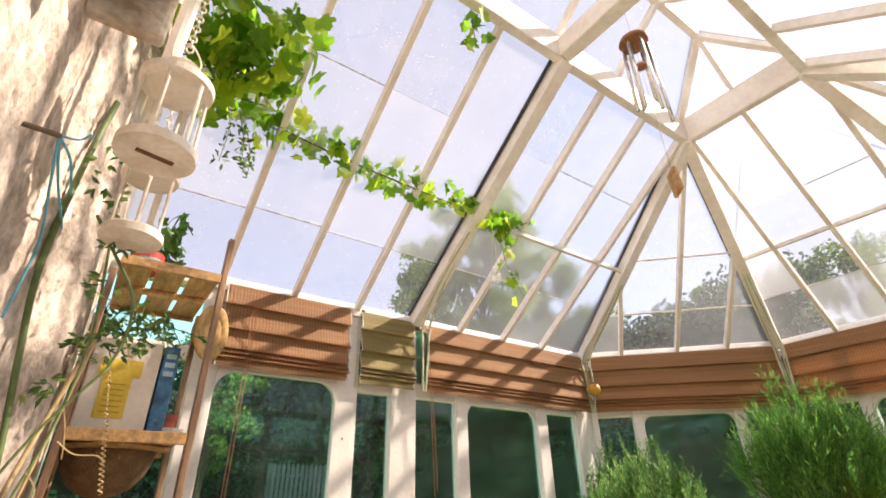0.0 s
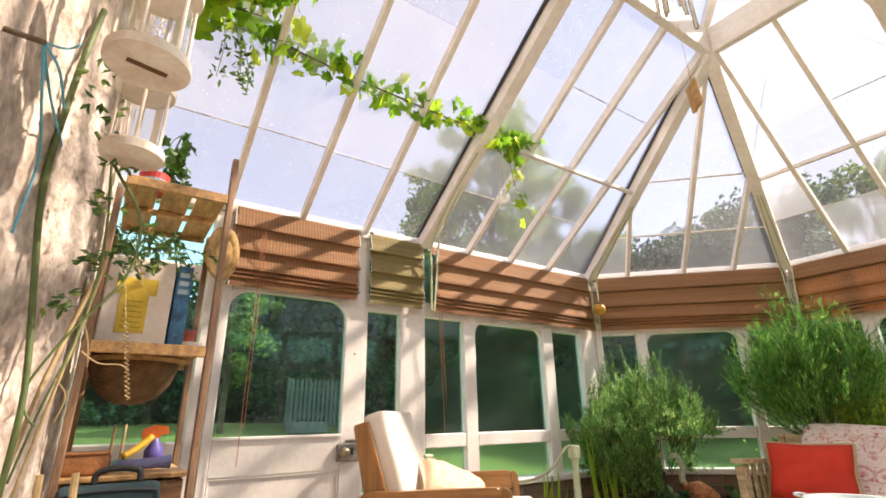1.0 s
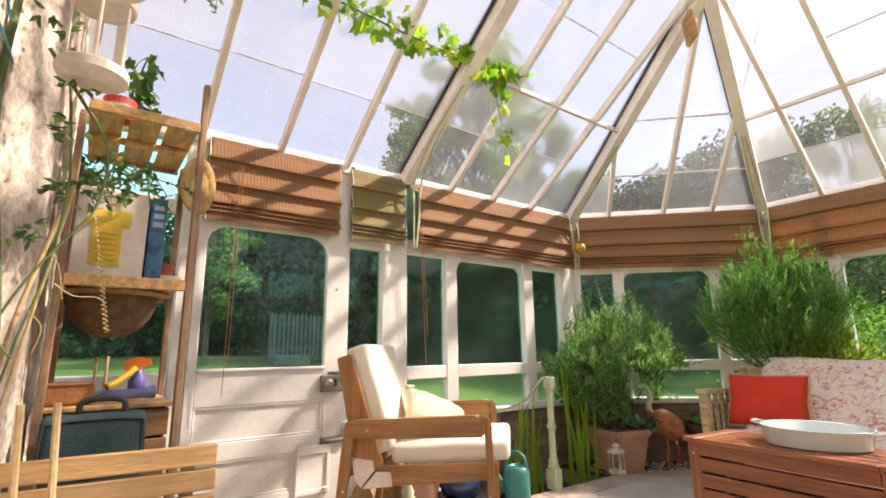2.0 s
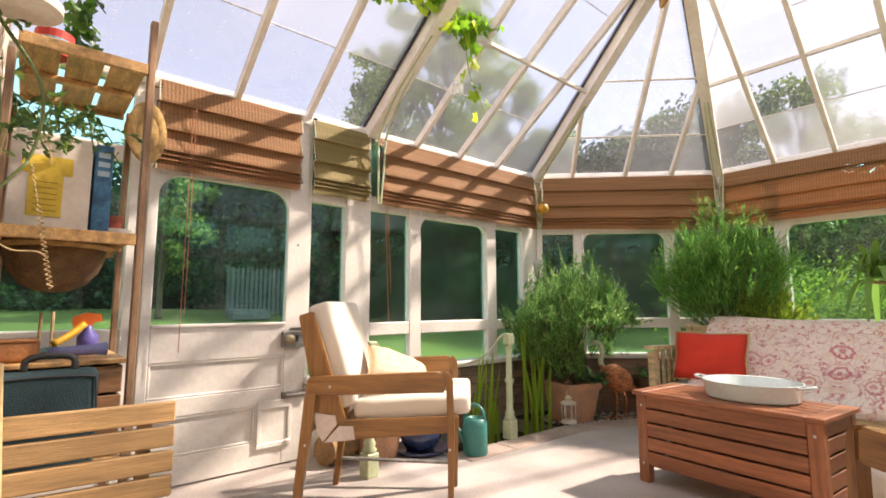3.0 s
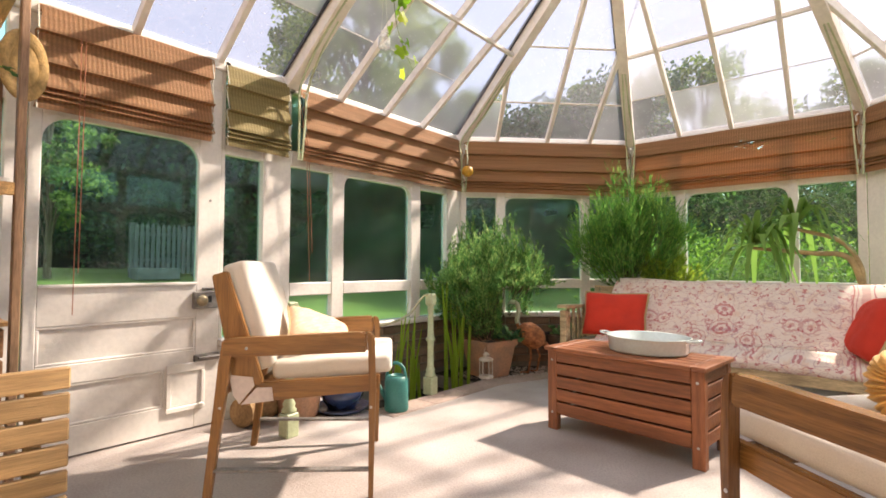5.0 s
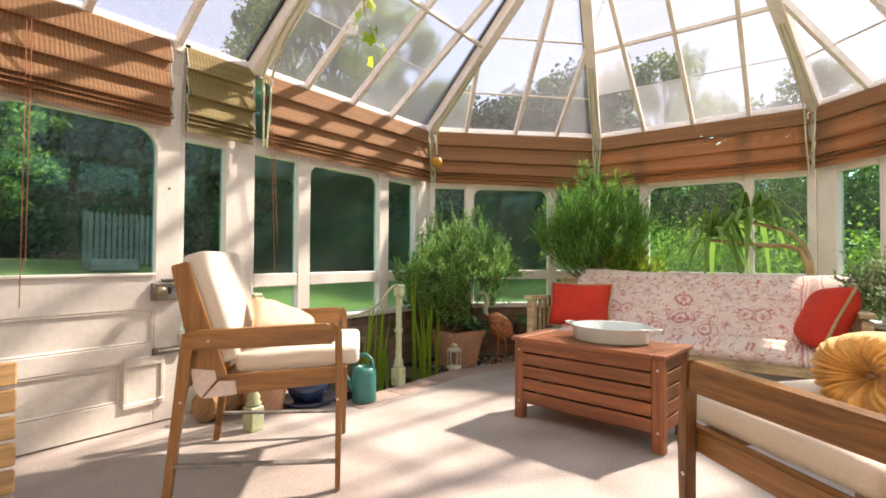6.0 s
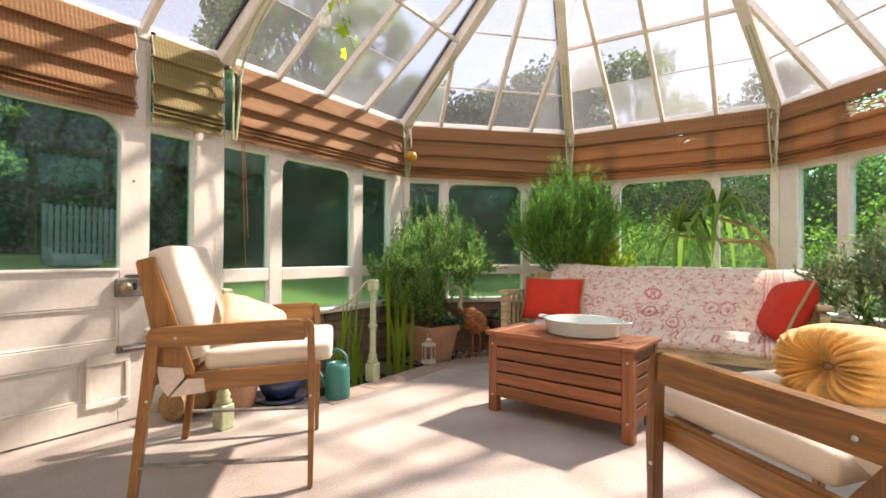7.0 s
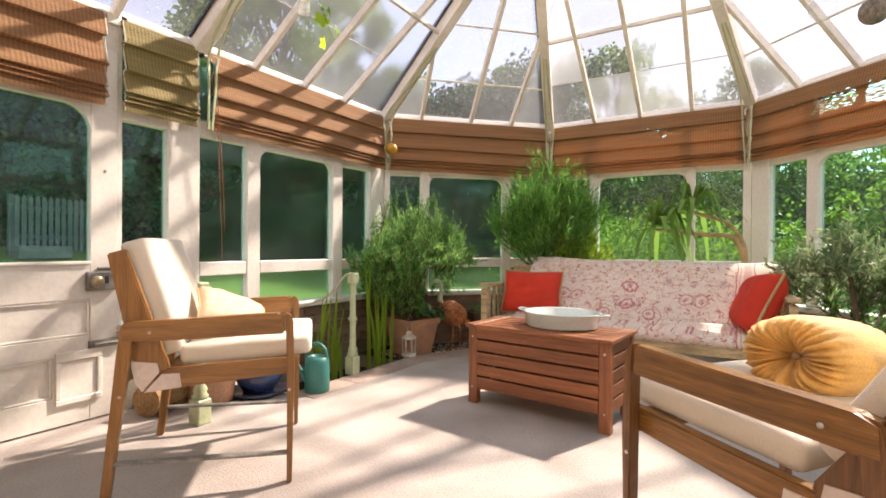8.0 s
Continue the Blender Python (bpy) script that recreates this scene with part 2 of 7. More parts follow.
def window_wall(index, p, q, panes, low=True):
    """One glazed side: panes is a list of (start, end, rounded) along it."""
    m, L = wall_frame(p, q)
    w = thing(f"window_{index}", "white painted timber window wall with clear panes above a low brick wall", "window", m, kind="structure")
    T0, T1 = 0.0, 0.07
    spans = [(a, b) for a, b, _ in panes]
    edges = [0.0] + [v for s in spans for v in s] + [L]
    for a, b in zip(edges[0::2], edges[1::2]):
        if b - a > 0.01:
            part("mullion", box(B(), a, b, T0, T1, 0.50, EAVE - 0.06, 0.006), WHITE, w)
    part("sill", box(B(), -0.03, L + 0.03, -0.05, T1 + 0.03, 0.455, 0.50, 0.008), WHITE, w)
    part("head_rail", box(B(), -0.02, L + 0.02, -0.02, T1 + 0.02, EAVE - 0.06, EAVE, 0.006), WHITE, w)
    part("eave_plate", box(B(), -0.02, L + 0.02, 0.02, T1 + 0.05, EAVE + 0.001, EAVE + 0.04, 0.006), WHITE, w)
    for a, b, rnd in panes:
        part("rail", box(B(), a, b, T0 + 0.003, T1, 0.735, 0.825, 0.006), WHITE, w)
        part("rail", box(B(), a, b, T0 + 0.003, T1, 1.63, 1.74, 0.004), WHITE, w)
        if rnd:
            bm = B()
            arch_frame(bm, a, b, 0.825, 1.63, 0.09, T0 + 0.006, T1 - 0.01, 0.02)
            part("arch_corner", bm, WHITE, w)
        for z0, z1 in ((0.50, 0.735), (0.825, 1.63), (1.74, EAVE - 0.06)):
            ob = part("pane", box(B(), a - 0.004, b + 0.004, 0.045, 0.049, z0 - 0.004, z1 + 0.004), MISTY_GLASS if index in (2, 3) else GLASS, w)
            ob.visible_shadow = False
    return w, m, L


# floor slab with a bed and a pond sunk along the glazed sides
slab = [(WALL_X, -1.29), (3.70, -1.29), (4.93, -0.06), (4.93, 1.45), (4.35, 1.85), (3.92, 2.13), (3.30, 2.38), (2.10, 2.42), (2.10, 2.97), (1.36, 3.05), (WALL_X, 3.05)]
bm = B()
top = [bm.verts.new((x, y, 0)) for x, y in slab]
bot = [bm.verts.new((x, y, -0.35)) for x, y in slab]
bm.faces.new(top)
for i in range(len(slab)):
    bm.faces.new((top[i], top[(i + 1) % len(slab)], bot[(i + 1) % len(slab)], bot[i]))
floor = tagged(part("floor", bm, CONCRETE), "worn pale concrete floor slab with fine cracks and stains", "floor", kind="structure")

# dwarf walls under the windows
for i, (p, q) in enumerate(zip(CORNERS, CORNERS[1:])):
    if i == 0:
        p = (1.36, 2.97)
    m, L = wall_frame(p, q)
    ob = part(f"wall_low_{i + 1}", box(B(), -0.04, L + 0.04, 0.0, 0.12, -0.4, 0.455), MORTAR)
    ob.matrix_world = m
    tagged(ob, "low brown brick wall below the window sill", "wall", kind="structure")

window_wall(1, (1.36, 2.97), CORNERS[0], [(0.0, 0.255, 0)])
window_wall(2, CORNERS[0], CORNERS[1], [(0.0, 0.35, 0), (0.46, 1.19, 1), (1.31, 1.67, 0)])
window_wall(3, CORNERS[1], CORNERS[2], [(0.06, 0.36, 0), (0.45, 1.22, 1), (1.31, 1.66, 0)])
window_wall(4, CORNERS[2], CORNERS[3], [(0.10, 0.42, 0), (0.51, 1.30, 1), (1.37, 1.74, 0)])
window_wall(5, CORNERS[3], CORNERS[4], [(0.17, 0.49, 0), (0.58, 1.30, 1), (1.38, 1.66, 0)])
window_wall(6, CORNERS[4], CORNERS[5], [(0.10 + 0.8 * k, 0.80 + 0.8 * k, 1) for k in range(5)])

# house wall of rubble and plaster
bm = B()
bmesh.ops.create_grid(bm, x_segments=300, y_segments=300, size=0.5, matrix=Matrix.Identity(4))
for v in bm.verts:
    y, z = -1.6 + (v.co.x + 0.5) * 4.7, -0.3 + (v.co.y + 0.5) * 5.0
    n = noise.noise(Vector((y * 3, z * 3, 0))) * 0.010 + noise.noise(Vector((y * 17, z * 17, 3))) * 0.004 + noise.noise(Vector((y * 40, z * 40, 5))) * 0.004 - max(0, noise.noise(Vector((y * 22, z * 22, 7))) - 0.22) * 0.045 - max(0, noise.noise(Vector((y * 7, z * 7, 11))) - 0.30) * 0.06
    f = min(1, max(0, (y - 1.25) / 0.75))
    v.co = (WALL_X + n + 0.14 * f * f * (3 - 2 * f), y, z)
bmesh.ops.solidify(bm, geom=bm.faces[:], thickness=0.3)
tagged(part("wall_house", bm, STONE, smooth=True), "rough cream plastered rubble stone house wall", "wall", kind="structure")

# ---- roof ----
roof = thing("roof_frame", "cream painted timber glazing bars and rafters of the glass roof", "roof", kind="structure")
LEFT_E, LEFT_T = 2.97, 2 * RIDGE_Y - RING_Y


def bar(p, q, w=0.035, h=0.06, name="glazing_bar", mat_=ROOF_WHITE, up=(0, 0, 1)):
    return part(name, beam(B(), p, q, w, h, up), mat_, roof)


def pane(pts, name="roof_pane"):
    ob = raw(name, [Vector(p) + Vector((0, 0, 0.03)) for p in pts], [tuple(range(len(pts)))], ROOF_GLASS, roof)
    ob.visible_shadow = False
    return ob


def clipped(poly):
    """A pane's outline in (x, share of the slope), cut off at the hip."""
    over = lambda q: q[0] + q[1] * (CORNERS[1][0] - RING_X) - CORNERS[1][0]
    out = []
    for a, b in zip(poly, poly[1:] + poly[:1]):
        da, db = over(a), over(b)
        if da <= 0:
            out.append(a)
        if da * db < 0:
            t = da / (da - db)
            out.append((a[0] + (b[0] - a[0]) * t, a[1] + (b[1] - a[1]) * t))
    return out


def slope_side(ye, yt, sgn):
    nrm = Vector((0, sgn * (RING_Z - EAVE), abs(ye - yt)))
    xs = [0.40 + 0.457 * k for k in range(-1, 7)]
    for x in xs:
        if abs(x - 1.80) < 0.1:
            bar((1.80, ye, EAVE), (1.82, yt, RING_Z - 0.03), 0.09, 0.13, "rafter", up=nrm)
            part("seal", beam(B(), Vector((1.745, ye, EAVE + 0.04)), Vector((1.765, yt, RING_Z + 0.01)), 0.012, 0.03, nrm), BLACK, roof)
        else:
            f = 1.0
            if x > RING_X - 0.05:
                f = (CORNERS[1][0] - x) / (CORNERS[1][0] - RING_X)
            bar((x, ye, EAVE), (x + 0.02, ye + (yt - ye) * f, EAVE + (RING_Z - EAVE) * f), up=nrm)
    ends = [WALL_X] + xs + [CORNERS[1][0]]
    R = random.Random(int(ye * 10))
    at = lambda x, f: (x, ye + (yt - ye) * f, EAVE + (RING_Z - EAVE) * f)
    hip = lambda x: 1.0 if x <= RING_X else max(0.0, (CORNERS[1][0] - x) / (CORNERS[1][0] - RING_X))
    for k, (x0, x1) in enumerate(zip(ends, ends[1:])):
        cuts = [0.0] + ([0.23, 0.69] if k % 2 else [0.23 + R.uniform(-.01, .01), 0.69]) + [1.0]
        for f0, f1 in zip(cuts, cuts[1:]):
            if x0 + f0 * (CORNERS[1][0] - RING_X) >= CORNERS[1][0] - 1e-3:
                continue
            lift = Vector((0, 0, R.uniform(0, 0.006)))
            pane([Vector(at(*q)) + lift for q in clipped([(x0, f0), (x1, f0), (x1, f1), (x0, f1)])])
            if f1 < min(hip(x0), hip(x1)) and (f1 < 0.3 or x0 > 2.2 or k == 2):
                part("lap_strip", beam(B(), Vector(at(x0, f1)) + Vector((0, 0, 0.03)), Vector(at(x1, f1)) + Vector((0, 0, 0.03)), 0.007, 0.004, nrm, 0), PUTTY, roof)
    f = 0.455
    bar((1.85, ye + (yt - ye) * f, EAVE + (RING_Z - EAVE) * f - 0.04), (3.47, ye + (yt - ye) * f, EAVE + (RING_Z - EAVE) * f - 0.04), 0.03, 0.03, "purlin", WHITE)


slope_side(CORNERS[0][1], 2 * RIDGE_Y - RING_Y, 1)
slope_side(-1.29, RING_Y, -1)
R2, R3 = Vector((RING_X, 2 * RIDGE_Y - RING_Y, RING_Z)), Vector((RING_X, RING_Y, RING_Z))
c = [Vector((x, y, EAVE)) for x, y in CORNERS]
for e, r in ((c[1], R2), (c[2], R2), (c[3], R3), (c[4], R3)):
    bar(e, r - Vector((0, 0, 0.03)), 0.085, 0.12, "hip_rafter")
    s = (r - e).cross(Vector((0, 0, 1))).normalized() * 0.055
    part("seal", beam(B(), e + s + Vector((0, 0, 0.05)), r + s + Vector((0, 0, 0.02)), 0.014, 0.03), BLACK, roof)


def facet(e0, e1, r, fs):
    nrm = (e1 - e0).cross(r - e0)
    nrm *= -1 if nrm.z < 0 else 1
    mid, L = (e0 + e1) / 2, (e1 - e0).length
    up = r - mid
    for f in fs:
        g = 1 - abs(f - 0.5) * 2
        base = e0.lerp(e1, f)
        bar(base, base + up * g, up=nrm)
    cuts, cols = [0.0, 0.2, 0.47, 1.0], [0.0, *fs, 1.0]
    for h0, h1 in zip(cuts, cuts[1:]):
        for fa, fb in zip(cols, cols[1:]):
            left = [(max(fa, h0 / 2), h0)] + ([(fa, 2 * fa)] if h0 / 2 < fa < h1 / 2 else []) + [(max(fa, h1 / 2), h1)]
            right = [(min(fb, 1 - h0 / 2), h0)] + ([(fb, 2 - 2 * fb)] if h0 / 2 < 1 - fb < h1 / 2 else []) + [(min(fb, 1 - h1 / 2), h1)]
            keep = [q for q in right + left[::-1] if fa - 1e-4 <= q[0] <= fb + 1e-4]
            if len(set(keep)) >= 3:
                pane([e0.lerp(e1, q[0]) + up * q[1] for q in dict.fromkeys(keep)])
        if h1 < 1:
            part("lap_strip", beam(B(), e0.lerp(r, h1) + Vector((0, 0, 0.03)), e1.lerp(r, h1) + Vector((0, 0, 0.03)), 0.016, 0.008, nrm, 0), WHITE, roof)


facet(c[1], c[2], R2, (0.21, 0.5, 0.75))
facet(c[3], c[4], R3, (0.25, 0.5, 0.79))
for y in (1.27, 0.84, 0.40):
    bar((c[2].x, y, EAVE), (RING_X, y if y < 1.2 else 1.22, RING_Z), up=(RING_Z - EAVE, 0, c[2].x - RING_X))
ys = [1.74, 1.27, 0.84, 0.40, -0.06]
for k, (ya, yb) in enumerate(zip(ys, ys[1:])):
    ta, tb = (1.26 if k == 0 else min(1.26, ya)), (0.42 if k == 3 else max(0.42, yb))
    for f0, f1 in ((0.0, 0.22), (0.22, 0.62), (0.62, 1.0)):
        at = lambda y, t_, f: Vector((c[2].x + (RING_X - c[2].x) * f, y + (t_ - y) * f, EAVE + (RING_Z - EAVE) * f))
        pane([at(ya, ta, f0), at(yb, tb, f0), at(yb, tb, f1), at(ya, ta, f1)])
        if f1 < 1 and (f1 < 0.3 or k == 2):
            part("lap_strip", beam(B(), at(ya, ta, f1) + Vector((0, 0, 0.03)), at(yb, tb, f1) + Vector((0, 0, 0.03)), 0.008, 0.004, (1, 0, 1), 0), WHITE if f1 < 0.3 else PUTTY, roof)
bar((4.15, 1.50, 2.75), (4.15, 0.18, 2.75), 0.03, 0.03, "purlin", WHITE)
# box beam of the lantern and its small hipped top
for y in (RING_Y, 2 * RIDGE_Y - RING_Y):
    part("lantern_beam", box(B(), WALL_X, RING_X + 0.04, y - 0.03, y + 0.03, RING_Z - 0.06, RING_Z + 0.16, 0.006), ROOF_WHITE, roof)
part("lantern_beam", box(B(), RING_X - 0.02, RING_X + 0.04, RING_Y + 0.03, 2 * RIDGE_Y - RING_Y - 0.03, RING_Z - 0.06, RING_Z + 0.16, 0.006), ROOF_WHITE, roof)
part("tie_beam", box(B(), 1.76, 1.86, RING_Y + 0.03, 2 * RIDGE_Y - RING_Y - 0.03, RING_Z - 0.05, RING_Z + 0.10, 0.006), ROOF_WHITE, roof)
RT = RING_Z + 0.16
RIDGE = Vector((RING_X - 0.30, RIDGE_Y, 3.98))
bar((WALL_X, RIDGE_Y, 3.98), RIDGE, 0.05, 0.07, "ridge_beam")
for y in (RING_Y, 2 * RIDGE_Y - RING_Y):
    bar((RING_X, y, RT), RIDGE, 0.05, 0.06, "hip_rafter")
    for x in (0.5, 1.2, 1.8, 2.4):
        bar((x, y, RT), (x, RIDGE_Y, 3.97), 0.035, 0.05)
    pane([(WALL_X, y, RT), (RING_X, y, RT), RIDGE, (WALL_X, RIDGE_Y, 3.98)])
bar((RING_X, RIDGE_Y, RT), RIDGE, 0.035, 0.05)
pane([(RING_X, RING_Y, RT), (RING_X, 2 * RIDGE_Y - RING_Y, RT), RIDGE])

# garden ground
bm = B()
bmesh.ops.create_grid(bm, x_segments=160, y_segments=160, size=160)
for v in bm.verts:
    v.co.x, v.co.y = v.co.x * abs(v.co.x) / 160 + 2.7, v.co.y * abs(v.co.y) / 160 + 0.8
    d = math.hypot(v.co.x - 2.7, v.co.y - 0.8)
    f = min(1, max(0, (d - 4) / 11))
    v.co.z = -0.12 + 1.0 * f * f * (3 - 2 * f) + 0.05 * noise.noise(v.co * 0.3)
    if d < 3.2:
        v.co.z = -0.36
tagged(part("ground", bm, LAWN, smooth=True), "mown green garden lawn rising gently", "lawn", kind="structure")


# wall round the door
w = thing("window_7", "white painted timber door surround with a narrow side window", "window", kind="structure")
part("post", box(B(), 0.34, 0.42, 2.965, 3.05, 0.0, 2.14, 0.006), WHITE, w)
part("post", box(B(), 1.335, 1.36, 2.965, 3.05, 0.0, 2.14, 0.004), WHITE, w)
part("post", box(B(), WALL_X, -0.19, 2.97, 3.05, 0.0, 2.14, 0.006), WHITE, w)
part("head_rail", box(B(), WALL_X, 1.38, 2.95, 3.06, 2.14, 2.20, 0.006), WHITE, w)
part("eave_plate", box(B(), WALL_X, 1.335, 2.99, 3.09, 2.201, 2.24, 0.006), WHITE, w)
part("door_head", box(B(), 0.42, 1.335, 2.97, 3.05, 2.0, 2.14, 0.004), WHITE, w)
part("rail", box(B(), -0.19, 0.34, 2.972, 3.05, 0.74, 0.83, 0.006), WHITE, w)
part("rail", box(B(), -0.19, 0.34, 2.972, 3.05, 1.70, 1.78, 0.006), WHITE, w)
part("panel", box(B(), -0.19, 0.34, 2.99, 3.04, 0.0, 0.74), WHITE, w)
for z0, z1 in ((0.83, 1.70), (1.78, 2.14)):
    part("pane", box(B(), -0.194, 0.344, 3.01, 3.014, z0, z1), GLASS, w).visible_shadow = False


# ---- door ----
def rounded(x0, x1, z0, z1, r, n=8):
    """A square-footed opening with rounded upper corners."""
    pts = [(x0, z0), (x1, z0)]
    pts += [(x1 - r + r * math.cos(a), z1 - r + r * math.sin(a)) for a in [k * math.pi / 2 / n for k in range(n + 1)]]
    pts += [(x0 + r - r * math.sin(a), z1 - r + r * math.cos(a)) for a in [k * math.pi / 2 / n for k in range(n + 1)]]
    return pts


STEEL = mat("worn_steel", (0.30, 0.28, 0.26), 0.45, 0.4, 20, 120, 0.1, metal=0.4)
BRASS = mat("dull_brass", (0.42, 0.34, 0.22), 0.4, 0.3, 30, 120, 0.1, metal=0.8)
door = thing("door_1", "white painted half-glazed timber door with a rim lock, shut", "door", Matrix.Translation((0, 2.955, 0)), kind="structure")
D0, D1 = 0.0, 0.045
part("stile", box(B(), 0.425, 0.475, D0, D1, 0.010, 2.0, 0.004), WHITE, door)
part("stile", box(B(), 1.20, 1.332, D0, D1, 0.010, 2.0, 0.004), WHITE, door)
part("top_rail", box(B(), 0.475, 1.20, D0, D1, 1.66, 2.0, 0.003), WHITE, door)
part("lock_rail", box(B(), 0.475, 1.20, D0 + 0.001, D1, 0.645, 0.842, 0.003), WHITE, door)
part("middle_rail", box(B(), 0.475, 1.20, D0 + 0.001, D1, 0.36, 0.455, 0.003), WHITE, door)
part("bottom_rail", box(B(), 0.475, 1.20, D0 + 0.001, D1, 0.010, 0.155, 0.003), WHITE, door)
part("muntin", box(B(), 1.035, 1.20, D0 + 0.001, D1, 0.155, 0.36, 0.003), WHITE, door)
part("panel", box(B(), 0.475, 1.20, 0.014, 0.03, 0.455, 0.645), WHITE, door)
part("panel", box(B(), 0.475, 1.035, 0.014, 0.03, 0.155, 0.36), WHITE, door)
for x0, x1, z0, z1 in ((0.475, 1.20, 0.455, 0.645), (0.475, 1.035, 0.155, 0.36)):
    bm = B()
    for a in ((x0, x1, z0, z0 + 0.014), (x0, x1, z1 - 0.014, z1), (x0, x0 + 0.014, z0 + 0.014, z1 - 0.014), (x1 - 0.014, x1, z0 + 0.014, z1 - 0.014)):
        box(bm, a[0], a[1], 0.004, 0.015, a[2], a[3], 0.004)
    part("moulding", bm, WHITE, door)
bm = B()
arch_frame(bm, 0.475, 1.20, 0.842, 1.66, 0.12, 0.002, 0.04, 0)
part("arch_corner", bm, WHITE, door)
part("pane", box(B(), 0.47, 1.205, 0.022, 0.026, 0.838, 1.664), GLASS, door).visible_shadow = False
part("glazing_bead", box(B(), 0.475, 1.20, -0.012, 0.01, 0.828, 0.846, 0.004), WHITE, door)
lock = part("rim_lock", box(B(), 1.175, 1.325, -0.032, 0.0, 0.69, 0.79, 0.006), STEEL, door, "worn steel rim lock case")
part("lock_plate", box(B(), 1.255, 1.275, -0.036, -0.032, 0.725, 0.765, 0.002), BLACK, lock)
m = Matrix.Translation((1.205, -0.03, 0.74)) @ Matrix.Rotation(radians(90), 4, "X")
part("knob", lathe(B(), [(0.012, 0), (0.012, 0.02), (0.026, 0.028), (0.032, 0.042), (0.028, 0.056), (0.012, 0.062), (0, 0.063)], m), BRASS, lock, "dull round metal knob", smooth=True)
part("latch", box(B(), 1.23, 1.33, -0.02, 0.0, 0.80, 0.812, 0.003), STEEL, door)
bolt = part("bolt", box(B(), 1.19, 1.335, -0.016, 0.0, 0.385, 0.425, 0.003), STEEL, door, "steel sliding bolt")
part("bolt_rod", tube(B(), [(1.21, -0.024, 0.405), (1.37, -0.024, 0.405)], 0.009, 8), STEEL, bolt)
bm = B()
for q in ((1.045, 1.255, 0.335, 0.385), (1.045, 1.255, 0.115, 0.145), (1.045, 1.072, 0.145, 0.335), (1.232, 1.255, 0.145, 0.335)):
    box(bm, q[0], q[1], -0.014, -0.0005, q[2], q[3], 0.004)
flap = part("cat_flap", bm, WHITE, door, "white plastic cat flap surround")
part("flap_door", box(B(), 1.074, 1.230, -0.004, 0.004, 0.147, 0.333, 0.002), WHITE, flap)
part("flap_catch", box(B(), 1.215, 1.245, -0.026, -0.012, 0.135, 0.15, 0.004), WHITE, flap)
part("screw_head", lathe(B(), [(0.008, 0), (0.006, 0.003), (0, 0.004)], Matrix.Translation((1.27, 0, 1.33)) @ Matrix.Rotation(radians(90), 4, "X"), 10), STEEL, door)


